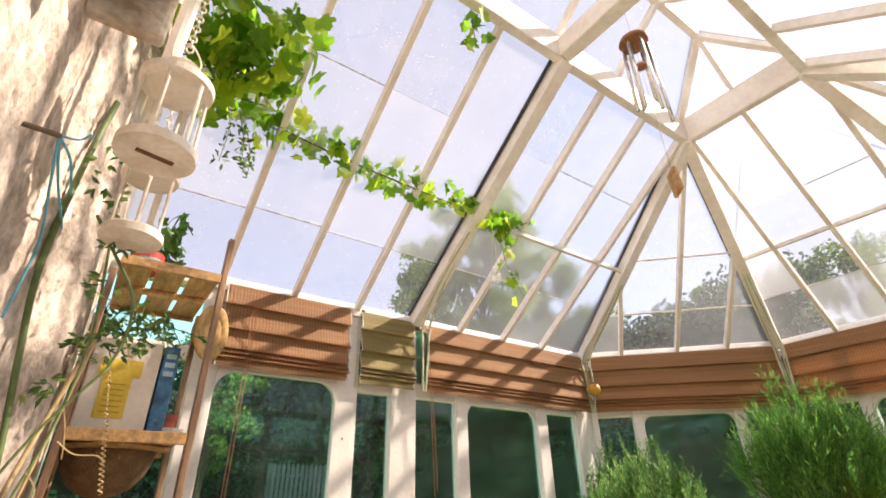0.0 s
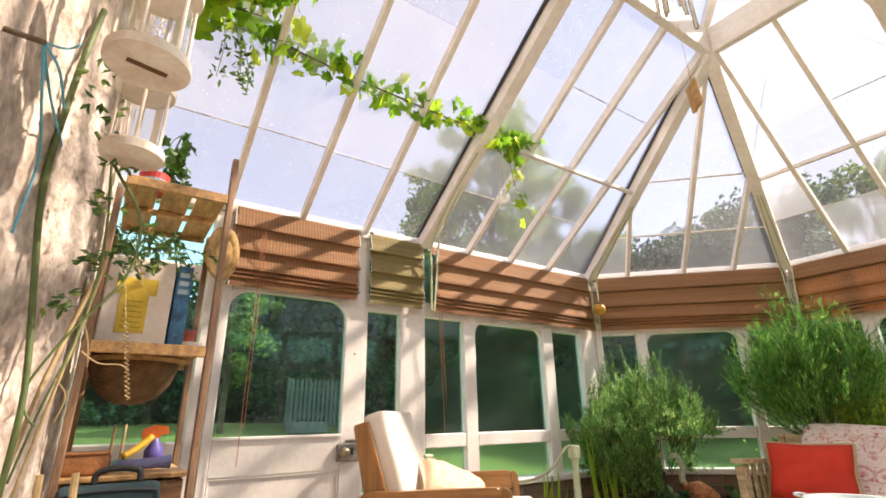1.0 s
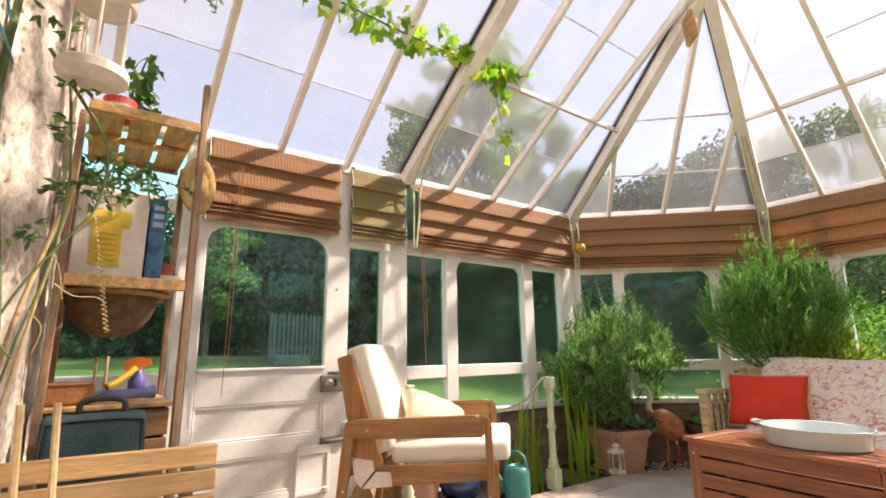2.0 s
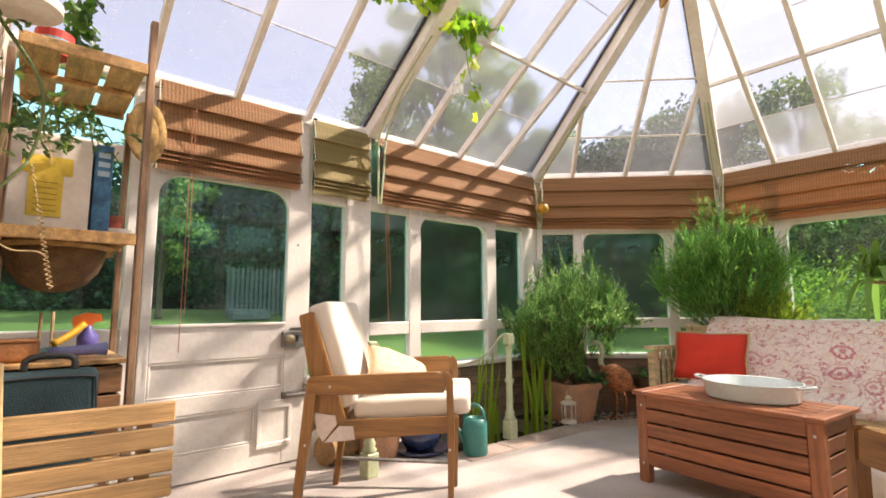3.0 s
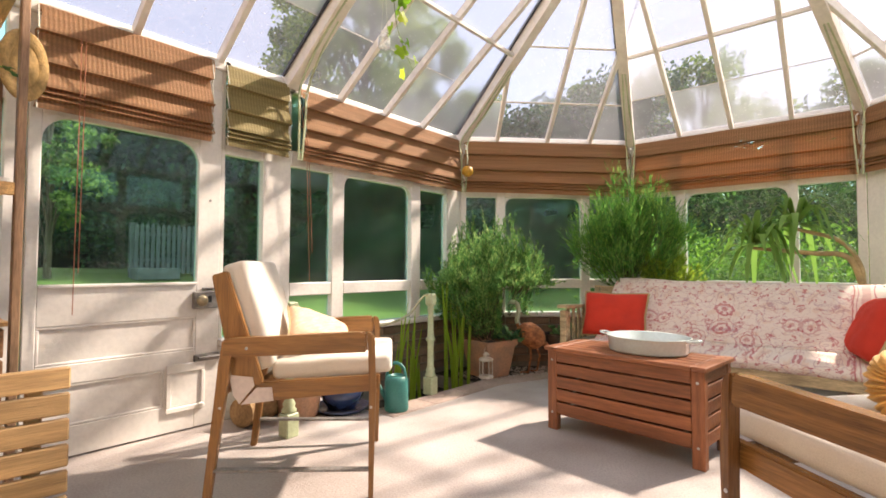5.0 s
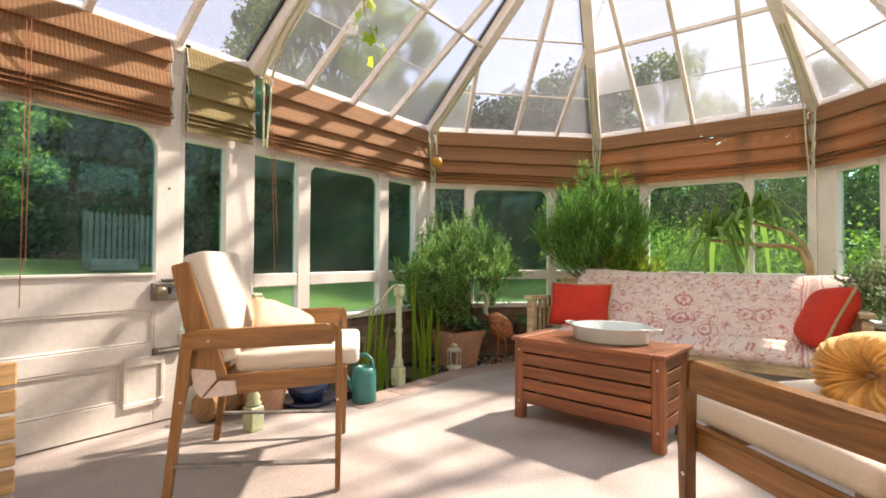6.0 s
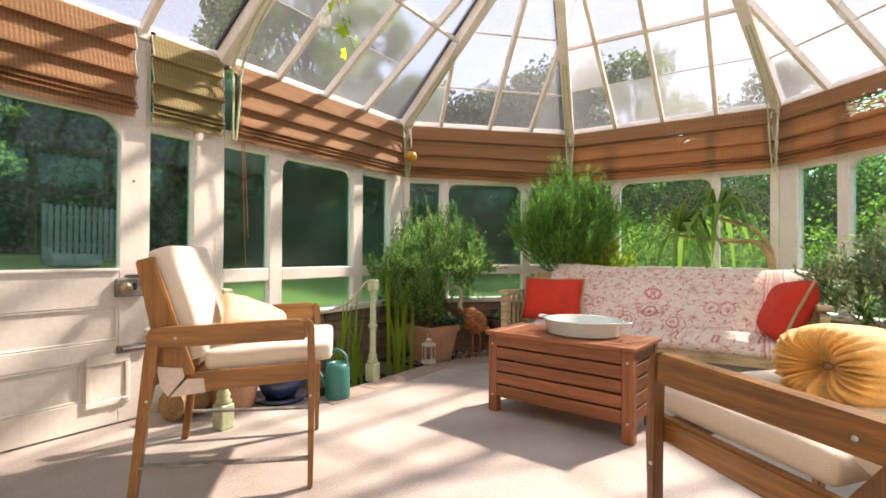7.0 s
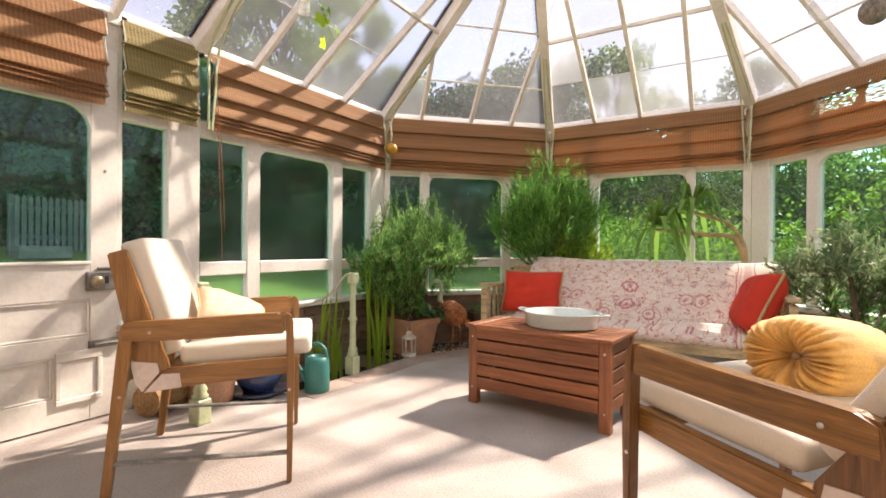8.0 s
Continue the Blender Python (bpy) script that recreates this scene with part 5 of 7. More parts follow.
# rosemary in its pot
square_pot("square_pot", 3.56, 2.53, -0.02, 0.25, 0.335, 0.32, "square terracotta pot holding the rosemary bush", -12)
ro = thing("rosemary_bush", "tall bushy rosemary with upright grey-green sprigs in a pot", "shrub")
bush(ro, (3.57, 2.52, 0.28), 1.33, 0.56, 460, 54, 0.030, 0.0066, ROSEMARY, 0.68, BARK, 3, 0.85, 7, 0.13, 2.6)
bush(ro, (3.60, 2.58, 0.26), 0.86, 0.50, 150, 46, 0.028, 0.0065, ROSEMARY, 0.55, BARK, 13, 0.9, 6, 0.12, 0.9)
bush(ro, (3.92, 2.58, 0.45), 1.06, 0.26, 90, 44, 0.027, 0.006, ROSEMARY, 0.6, BARK, 4, 0.75, 5, 0.12, 1.9)

# feathery evergreen behind the sofa's end
ju = thing("evergreen_shrub", "dense feathery green evergreen shrub on a leaning trunk", "shrub")
trunk = sweep([(4.42, 1.52, 0.20), (4.43, 1.50, 0.5), (4.50, 1.58, 0.72), (4.52, 1.66, 0.95), (4.55, 1.66, 1.3)], 16)
part("trunk", tube(B(), trunk, 0.026, 8, 0.01), BARK, ju, smooth=True)
bush(ju, (4.50, 1.62, 0.66), 1.74, 0.53, 230, 40, 0.046, 0.005, JUNIPER, 0.74, BARK, 8, 0.7, 12, 0.21, 1.5)
bush(ju, (4.52, 1.30, 0.66), 1.15, 0.30, 70, 70, 0.05, 0.007, leaf_mat("lime_leaf", (0.22, 0.36, 0.04), (0.42, 0.55, 0.06), 0.5), 0.6, STEM, 9)
round_pot("plant_pot", 4.43, 1.50, 0.0, 0.10, 0.14, 0.24, "round terracotta pot behind the sofa")

# irises in the pond
ir = thing("iris_clump", "tall sword-shaped iris leaves growing from the pond", "plant", group="pond irises")
ir2 = thing("iris_clump", "tall sword-shaped iris leaves growing from the pond", "plant", group="pond irises")


def blades(ob, x, y, spots, z0, hi, seed):
    R = random.Random(seed)
    for k in range(spots):
        bx, by = x + R.uniform(-.16, .16), y + R.uniform(-.07, .07)
        h, lean, a = hi * R.uniform(0.42, 1), R.uniform(0.02, 0.16), R.uniform(0, math.tau)
        w = R.uniform(0.009, 0.017)
        pts = sweep([(bx, by, z0), (bx + lean * 0.3 * math.cos(a), by + lean * 0.1 * math.sin(a), z0 + h * 0.55), (bx + lean * math.cos(a), by + lean * 0.3 * math.sin(a), z0 + h)], 8)
        vs, fs = [], []
        s = Vector((0.8, -0.6, 0)) * w
        for i, p in enumerate(pts):
            ww = (1 - (i / 7) ** 2.5)
            vs += [p - s * ww, p + Vector((0.003, 0.004, 0)), p + s * ww]
        for i in range(7):
            o = 3 * i
            fs += [(o, o + 1, o + 4, o + 3), (o + 1, o + 2, o + 5, o + 4)]
        raw("blade", vs, fs, IRIS, ob)


blades(ir, 3.12, 2.56, 13, -0.15, 1.04, 2)
blades(ir2, 2.70, 2.66, 10, -0.15, 0.86, 5)
blades(ir2, 2.45, 2.72, 4, -0.15, 0.6, 6)

# yucca behind the sofa
yu = thing("yucca", "leggy yucca with bent bare stems and drooping strap leaves", "plant")
for pts in ([(4.55, -0.02, 0.2), (4.55, -0.02, 0.78), (4.55, 0.0, 0.98), (4.54, 0.10, 1.14), (4.52, 0.28, 1.21), (4.50, 0.40, 1.25)], [(4.55, -0.02, 0.80), (4.54, 0.06, 1.02), (4.52, 0.26, 1.05), (4.50, 0.50, 1.08), (4.49, 0.66, 1.10)]):
    part("stem", tube(B(), sweep(pts, 18), 0.022, 8, 0.012), DRY, yu, "bare tan stem", smooth=True)
part("cut_stump", tube(B(), [(4.50, -0.03, 0.2), (4.50, -0.03, 0.83)], 0.032, 10), DRY, yu)
R = random.Random(4)
for hx, hy, hz, n in ((4.50, 0.36, 1.27, 44), (4.49, 0.62, 1.13, 40)):
    for k in range(n):
        a, e = R.uniform(0, math.tau), R.uniform(-0.3, 1.3)
        L, d = R.uniform(0.34, 0.50), Vector((math.cos(a) * math.cos(e) * 0.8, math.sin(a) * math.cos(e), math.sin(e)))
        p0 = Vector((hx, hy, hz))
        p1 = p0 + d * L * 0.5
        p2 = p0 + d * L * 0.85 + Vector((0, 0, -L * R.uniform(0.2, 0.95)))
        p2.x, p1.x = min(p2.x, 4.85), min(p1.x, 4.85)
        pts = sweep([p0, p1, p2], 9)
        vs, fs = [], []
        for i, p in enumerate(pts):
            t_ = (pts[min(i + 1, 8)] - pts[max(i - 1, 0)]).normalized()
            s = t_.cross(Vector((0, 0, 1))).normalized() * 0.026 * (0.45 + 0.55 * math.sin(min(1, i / 4) * math.pi / 2)) * (1 - (i / 8) ** 3)
            vs += [p - s, p - Vector((0, 0, 0.004)), p + s]
        for i in range(8):
            o = 3 * i
            fs += [(o, o + 1, o + 4, o + 3), (o + 1, o + 2, o + 5, o + 4)]
        raw("leaf", vs, fs, YUCCA, yu, smooth=True)
round_pot("plant_pot", 4.53, -0.03, 0.0, 0.11, 0.15, 0.26, "round terracotta pot holding the yucca")

# olive by the canted window
ol = thing("olive_tree", "small potted olive tree with grey-green leaves", "shrub")
part("trunk", tube(B(), sweep([(3.85, -0.62, 0.2), (3.87, -0.60, 0.5), (3.90, -0.55, 0.9)], 10), 0.018, 8, 0.01), BARK, ol, smooth=True)
bush(ol, (3.86, -0.60, 0.42), 1.06, 0.48, 130, 40, 0.055, 0.013, OLIVE, 0.5, BARK, 12, 0.7, 3, 0.16)
bush(ol, (3.80, -0.62, 0.25), 0.72, 0.38, 150, 70, 0.05, 0.007, ROSEMARY, 0.6, BARK, 13)
round_pot("plant_pot", 3.85, -0.62, 0.0, 0.13, 0.17, 0.28, "round terracotta pot holding the olive tree")

# low leafy plants by the bird
for x, y, z, s, lab in ((4.32, 2.16, 0.30, 11, "fleshy green succulent in a dark pot"), (3.66, 2.40, 0.30, 5, "small broad-leaved seedling under the rosemary")):
    ob = thing("succulent", lab, "plant")
    R = random.Random(s)
    P = [(x + R.uniform(-.10, .10), y + R.uniform(-.10, .10), z + R.uniform(-.01, .06)) for _ in range(70)]
    leaf_mesh("leaves", P, [(R.gauss(0, 1), R.gauss(0, 1), R.uniform(0.1, 1)) for _ in P], 0.085, 0.045, SUCC, ob)
    part("stems", tube(B(), sweep([(x, y, z - 0.06), (x + 0.02, y, z), (x + 0.03, y + 0.02, z + 0.05)], 6), 0.008, 6), STEM, ob)
round_pot("plant_pot", 4.32, 2.16, -0.02, 0.13, 0.18, 0.32, "dark glazed plant pot in the gravel bed", mat("dark_glaze", (0.07, 0.06, 0.05), 0.4, 0.3))


# ---- climbing vines ----
def lobed(R, size):
    """Outline of a five-lobed vine leaf."""
    pts = []
    for k in range(21):
        a = -math.pi / 2 + 0.35 + k / 20 * (math.tau - 0.7)
        r = 0.50 + 0.50 * abs(math.cos((a - math.pi / 2) * 2.5)) ** 0.8
        pts.append((r * math.cos(a) * size * R.uniform(0.85, 1.1), r * math.sin(a) * size * R.uniform(0.85, 1.1) + size * 0.6))
    return [(0, 0)] + pts


def vine_leaves(name, ob, spots, lo, hi, material, seed, droop=1.0):
    R = random.Random(seed)
    vs, fs = [], []
    for p in spots:
        size = R.uniform(lo, hi)
        m = Matrix.Translation(p) @ Euler((R.uniform(-0.5, 0.9) - 1.9 * droop, R.uniform(-0.7, 0.7), R.uniform(0, math.tau))).to_matrix().to_4x4()
        out = lobed(R, size)
        o = len(vs)
        vs += [m @ Vector((x, y, -0.25 * size * (x / size) ** 2 + 0.1 * size * math.sin(x * 40))) for x, y in out]
        c = len(vs)
        vs.append(m @ Vector((0, size * 0.62, 0.05 * size)))
        n = len(out)
        fs += [(c, o + k, o + (k + 1) % n) for k in range(n)]
    return raw(name, vs, fs, material, ob)


gv = thing("grape_vine", "grapevine with bright sunlit leaves trained along a roof wire", "vine")
WIRE = mat("white_wire", (0.6, 0.6, 0.55), 0.4, 0.2)
wire = thing("training_wire", "thin pale wire rod strung below the glass roof", "wire")
part("rod", tube(B(), [(WALL_X + 0.05, 2.18, 2.86), (1.80, 2.18, 2.745)], 0.007, 6), WIRE, wire)
cane = sweep([(-0.05, 2.12, 2.90), (0.25, 2.15, 2.85), (0.60, 2.17, 2.81), (1.0, 2.17, 2.78), (1.5, 2.17, 2.76), (1.90, 2.17, 2.75), (2.05, 2.17, 2.73)], 60)
part("cane", tube(B(), cane, 0.006, 6, 0.003), BARK, gv, smooth=True)
hang = sweep([(1.98, 2.17, 2.74), (1.99, 2.15, 2.62), (2.03, 2.16, 2.45), (2.10, 2.17, 2.33), (2.20, 2.18, 2.21)], 24)
part("hanging_shoot", tube(B(), hang, 0.003, 5, 0.0015), STEM, gv)
R = random.Random(21)
spots = []
for p in cane:
    for _ in range(4 if p.x < 1.5 else 3):
        spots.append(p + Vector((R.uniform(-.05, .05), R.uniform(-.08, .08), R.uniform(-.08, .15))))
spots += [p + Vector((R.uniform(-.05, .05), R.uniform(-.05, .05), R.uniform(-.04, .04))) for p in hang[::2]]
spots += [Vector((2.05 + R.uniform(-.1, .28), 2.17 + R.uniform(-.05, .05), 2.84 + R.uniform(-.08, .10))) for _ in range(16)]
vine_leaves("leaves", gv, spots, 0.028, 0.066, GRAPE, 5)
gv2 = thing("grape_vine", "thick clump of grapevine leaves at the house wall under the glass", "vine")
cl = [Vector((R.gauss(0.12, 0.14), R.gauss(1.76, 0.13), R.uniform(2.70, 3.10))) for _ in range(360)]
cl += [Vector((R.uniform(-.1, .1), R.gauss(1.8, 0.1), R.uniform(2.5, 3.4))) for _ in range(60)]
cl = [p for p in cl if p.x > WALL_X + 0.05 and p.z < EAVE + (2.97 - p.y) * 0.73 - 0.10]
vine_leaves("leaves", gv2, cl, 0.032, 0.076, GRAPE, 6)
for k in range(7):
    part("cane", tube(B(), sweep([(-0.28, 1.85, 2.3 + 0.1 * k), (-0.1, 1.88, 2.6 + 0.07 * k), (R.uniform(0, .35), 1.95, 2.75 + 0.08 * k)], 10), 0.005, 5, 0.003), BARK, gv2)
sprig = thing("vine_sprig", "leafy vine shoot hanging below the roof lantern", "vine")
vine_leaves("leaves", sprig, [Vector((1.12 + R.uniform(-.08, .08), 1.30 + R.uniform(-.06, .06), 3.28 + R.uniform(-.12, .10))) for _ in range(16)], 0.03, 0.06, GRAPE, 8)
part("shoot", tube(B(), [(1.10, 1.28, 3.42), (1.12, 1.30, 3.28), (1.15, 1.31, 3.14)], 0.003, 5), STEM, sprig)

# passion flower climbing the rubble wall
pf = thing("climbing_vine", "thin green climbing vine with divided dark leaves on the stone wall", "vine")
for pts, r0, mt in (([(-0.25, 1.55, 2.15), (-0.261, 1.50, 1.90), (-0.270, 1.50, 1.63), (-0.265, 1.50, 1.47), (-0.24, 1.50, 1.29), (-0.205, 1.50, 1.05), (-0.196, 1.50, 0.90), (-0.20, 1.49, 0.6)], 0.010, STEM),
                    ([(-0.19, 1.50, 1.703), (-0.112, 1.50, 1.586), (-0.055, 1.50, 1.50), (-0.036, 1.50, 1.426), (-0.040, 1.50, 1.34), (-0.056, 1.50, 1.275)], 0.005, STEM),
                    ([(-0.052, 1.50, 1.281), (-0.139, 1.50, 1.143), (-0.192, 1.50, 1.03), (-0.198, 1.50, 0.98), (-0.185, 1.50, 0.945), (-0.165, 1.50, 0.92)], 0.004, STEM),
                    ([(-0.15, 1.52, 1.70), (-0.135, 1.52, 1.60), (-0.111, 1.52, 1.351), (-0.128, 1.52, 1.126), (-0.163, 1.52, 0.964), (-0.19, 1.52, 0.80)], 0.004, STEM),
                    ([(-0.10, 1.54, 1.36), (-0.11, 1.54, 1.273), (-0.134, 1.54, 1.092), (-0.156, 1.54, 0.934), (-0.18, 1.54, 0.75)], 0.005, DRY),
                    ([(-0.12, 1.6, 1.30), (-0.15, 1.58, 1.15), (-0.185, 1.56, 0.95), (-0.21, 1.54, 0.70)], 0.007, DRY)):
    part("stem", tube(B(), sweep(pts, 30), r0, 6, r0 * 0.7), mt, pf, smooth=True)
coil = []
for k in range(200):
    c0 = Vector((-0.047, 1.60, 1.30)).lerp(Vector((0.012, 1.60, 0.985)), k / 199)
    w = 0.0015 if k < 70 else 0.0055
    coil.append(c0 + Vector((w * math.cos(k * 0.8), w * math.sin(k * 0.8), 0.0)))
part("tendril", tube(B(), coil, 0.0015, 4), DRY, pf)
for pts in ([(-0.11, 1.53, 1.10), (-0.07, 1.56, 1.075), (-0.02, 1.58, 1.075), (0.0, 1.6, 1.06)], [(-0.12, 1.52, 1.18), (-0.10, 1.52, 1.12), (-0.09, 1.53, 1.06)], [(-0.15, 1.5, 1.03), (-0.12, 1.5, 0.99), (-0.13, 1.5, 0.93)], [(-0.05, 1.5, 1.36), (-0.02, 1.5, 1.33), (-0.01, 1.5, 1.28)]):
    part("tendril", tube(B(), sweep(pts, 16), 0.002, 4), DRY, pf)
P, Wy = [], []
for cx, cy, cz, n, sp in ((-0.11, 1.62, 1.37, 16, 0.035), (-0.06, 1.70, 1.40, 14, 0.04), (0.01, 1.75, 1.43, 12, 0.04), (-0.16, 1.50, 1.21, 9, 0.022), (-0.11, 1.50, 1.62, 8, 0.03), (-0.16, 1.45, 1.74, 8, 0.035), (-0.20, 1.50, 1.88, 8, 0.04), (-0.14, 1.52, 1.50, 8, 0.03)):
    for _ in range(n):
        q = Vector((cx + R.gauss(0, sp), cy + R.gauss(0, sp), cz + R.gauss(0, sp * 0.7)))
        if q.x < WALL_X + 0.04:
            continue
        d = Vector((R.gauss(0, 1), R.gauss(0, 1), R.gauss(-0.2, 0.7)))
        for j in range(3):
            P.append(q)
            Wy.append(d + Vector((R.gauss(0, .7), R.gauss(0, .7), R.gauss(0, .7))))
leaf_mesh("leaves", P, Wy, 0.032, 0.012, IVY, pf)
dk = thing("hanging_vine", "thin dangling shoots with small dark divided leaves", "vine")
P, Wy = [], []
for pts in ([(0.10, 1.90, 2.62), (0.13, 1.9, 2.5), (0.12, 1.9, 2.30)], [(0.16, 1.90, 2.60), (0.20, 1.9, 2.45), (0.21, 1.9, 2.33)], [(0.2, 1.92, 2.55), (0.24, 1.92, 2.42), (0.25, 1.92, 2.30)]):
    sp = sweep(pts, 12)
    part("shoot", tube(B(), sp, 0.002, 4), STEM, dk)
    for q in sp[3::2]:
        for _ in range(7):
            P.append(q + Vector((R.uniform(-.02, .02), R.uniform(-.02, .02), R.uniform(-.02, .02))))
            Wy.append((R.gauss(0, 1), R.gauss(0, 1), R.gauss(0, 1)))
leaf_mesh("leaves", P, Wy, 0.035, 0.014, IVY, dk)


# ---- pond, gravel bed, kerb ----
WATER = mat("pond_water", (0.012, 0.018, 0.012), 0.06, 0.3, 3, 20, 0.02)
tagged(part("water", box(B(), 2.10, 3.75, 2.36, 2.99, -0.40, -0.14), WATER), "still dark pond water", "water", kind="structure")
bm = B()
bed = [(3.30, 2.36), (3.95, 2.10), (4.36, 1.83), (4.93, 1.45), (4.93, 1.74), (3.70, 2.97), (3.30, 2.97)]
vs = [bm.verts.new((x, y, -0.03)) for x, y in bed]
bm.faces.new(vs)
tagged(part("gravel_bed", bm, SOIL), "dark soil of the planting bed", "soil", kind="structure")
R = random.Random(50)
GRAVEL = mat("gravel", (0.54, 0.46, 0.40), 0.9, 0.4, 20, 90, 0.3)
verts, faces = [], []
for k in range(1500):
    x, y = R.uniform(3.35, 4.8), R.uniform(1.6, 2.8)
    if x + y > 6.6 or y < 2.42 - (x - 3.3) * 0.5:
        continue
    s, a = R.uniform(0.007, 0.019), R.uniform(0, math.tau)
    o = len(verts)
    for dx, dy, dz in ((1, 0, 0), (0.3, 0.8, 0.1), (-0.8, 0.5, 0), (-0.7, -0.6, 0.1), (0.4, -0.9, 0), (0, 0, 0.75)):
        verts.append((x + s * (dx * math.cos(a) - dy * math.sin(a)), y + s * (dx * math.sin(a) + dy * math.cos(a)), -0.028 + s * dz))
    faces += [(o + i, o + (i + 1) % 5, o + 5) for i in range(5)]
tagged(raw("gravel", verts, faces, GRAVEL), "mixed brown and grey gravel in the planting bed", "gravel", kind="stuff")
tagged(part("wall_pond", box(B(), 3.30, 3.36, 2.40, 2.97, -0.4, -0.035), MORTAR), "rendered edge between pond and planting bed", "wall", kind="structure")

# kerb stones along the slab's edge, proud of it
kb = thing("kerb", "row of brown stone edging slabs round the pond", "kerb", kind="structure")
edge = [(2.10, 2.42), (3.30, 2.38), (3.92, 2.13), (4.35, 1.85)]
for (x0, y0), (x1, y1) in zip(edge, edge[1:]):
    L = math.hypot(x1 - x0, y1 - y0)
    n = max(1, round(L / 0.42))
    d = Vector((x1 - x0, y1 - y0, 0)) / L
    nrm = Vector((d.y, -d.x, 0))
    for k in range(n):
        a, b = Vector((x0, y0, 0)) + d * (L * k / n + 0.004), Vector((x0, y0, 0)) + d * (L * (k + 1) / n - 0.004)
        part("edging_slab", beam(B(), a + nrm * 0.085 + Vector((0, 0, -0.02)), b + nrm * 0.085 + Vector((0, 0, -0.02)), 0.20, 0.05, bevel=0.004), KERB, kb)

# turned posts and rope by the pond
def baluster(x, y):
    p = thing("rope_post", "pale green turned wooden post with a square foot", "post", pose(x, y, 0, 0, 0, 4), "rope posts")
    part("foot", box(B(), -0.04, 0.04, -0.04, 0.04, 0.0, 0.13, 0.006), GREENPAINT, p)
    prof = [(0.036, 0.13), (0.042, 0.145), (0.030, 0.16), (0.036, 0.18), (0.024, 0.20), (0.022, 0.36), (0.024, 0.385), (0.034, 0.395), (0.034, 0.41), (0.024, 0.42), (0.020, 0.60), (0.026, 0.625), (0.02, 0.64), (0.03, 0.655)]
    part("shaft", lathe(B(), prof, n=18), GREENPAINT, p, smooth=True)
    part("cap", box(B(), -0.032, 0.032, -0.032, 0.032, 0.655, 0.74, 0.008), GREENPAINT, p)


baluster(2.67, 2.435)
baluster(1.49, 2.43)
rope = thing("rope", "pale rope slung between the two posts", "rope")
part("strand", tube(B(), sweep([(1.52, 2.43, 0.72), (1.62, 2.44, 0.66), (1.85, 2.44, 0.565), (2.17, 2.44, 0.55), (2.32, 2.44, 0.565), (2.45, 2.44, 0.605), (2.54, 2.44, 0.68), (2.60, 2.44, 0.725), (2.64, 2.44, 0.735)], 40), 0.009, 7), mat("rope", (0.46, 0.44, 0.28), 0.9, 0.3, 60, 200, 0.5), rope, smooth=True)

# pots and can beside the pond
round_pot("plant_pot", 1.74, 2.72, 0.0, 0.12, 0.16, 0.27, "large empty terracotta pot behind the armchair")
BLUEGLAZE = mat("blue_glaze", (0.03, 0.05, 0.12), 0.2, 0.4, 12, 60, 0.05, coat=0.4)
bp_ = thing("glazed_bowl", "dark blue glazed plant bowl standing in a saucer", "bowl", pose(2.0, 2.62, 0))
part("saucer", lathe(B(), [(0, 0), (0.15, 0), (0.185, 0.03), (0.18, 0.03), (0.145, 0.01), (0, 0.01)], n=28), BLUEGLAZE, bp_, smooth=True)
part("body", lathe(B(), [(0, 0.012), (0.09, 0.012), (0.14, 0.10), (0.145, 0.15), (0.135, 0.15), (0.12, 0.10), (0, 0.06)], n=28), BLUEGLAZE, bp_, smooth=True)
TEAL = mat("teal_plastic", (0.04, 0.22, 0.19), 0.45, 0.2, 6, 80, 0.05)
wc = thing("watering_can", "teal green plastic watering can standing on the slab", "watering can", pose(2.22, 2.33, 0, 0, 0, 20) @ Matrix.Diagonal((0.86, 0.86, 0.95, 1)))
part("body", lathe(B(), [(0, 0), (0.085, 0), (0.092, 0.015), (0.088, 0.20), (0.078, 0.235), (0.05, 0.245), (0.05, 0.235), (0, 0.23)], n=24), TEAL, wc, smooth=True)
part("handle", tube(B(), sweep([(0.0, -0.075, 0.21), (0, -0.06, 0.29), (0, 0.01, 0.325), (0, 0.075, 0.27), (0, 0.092, 0.12)], 18), 0.012, 8), TEAL, wc, smooth=True)
part("spout", tube(B(), sweep([(0, 0.08, 0.06), (0.0, 0.16, 0.17), (0.0, 0.22, 0.27)], 10), 0.02, 8, 0.012), TEAL, wc, smooth=True)
lg = thing("log", "short cut log lying against the low wall", "log", pose(1.52, 2.80, 0.09, 0, 90, 20))
part("wood", lathe(B(), [(0.0, -0.15), (0.085, -0.15), (0.09, -0.05), (0.088, 0.10), (0.085, 0.15), (0, 0.15)], n=16), mat("log_wood", (0.36, 0.22, 0.10), 0.9, 0.4, 10, 60, 0.5), lg)


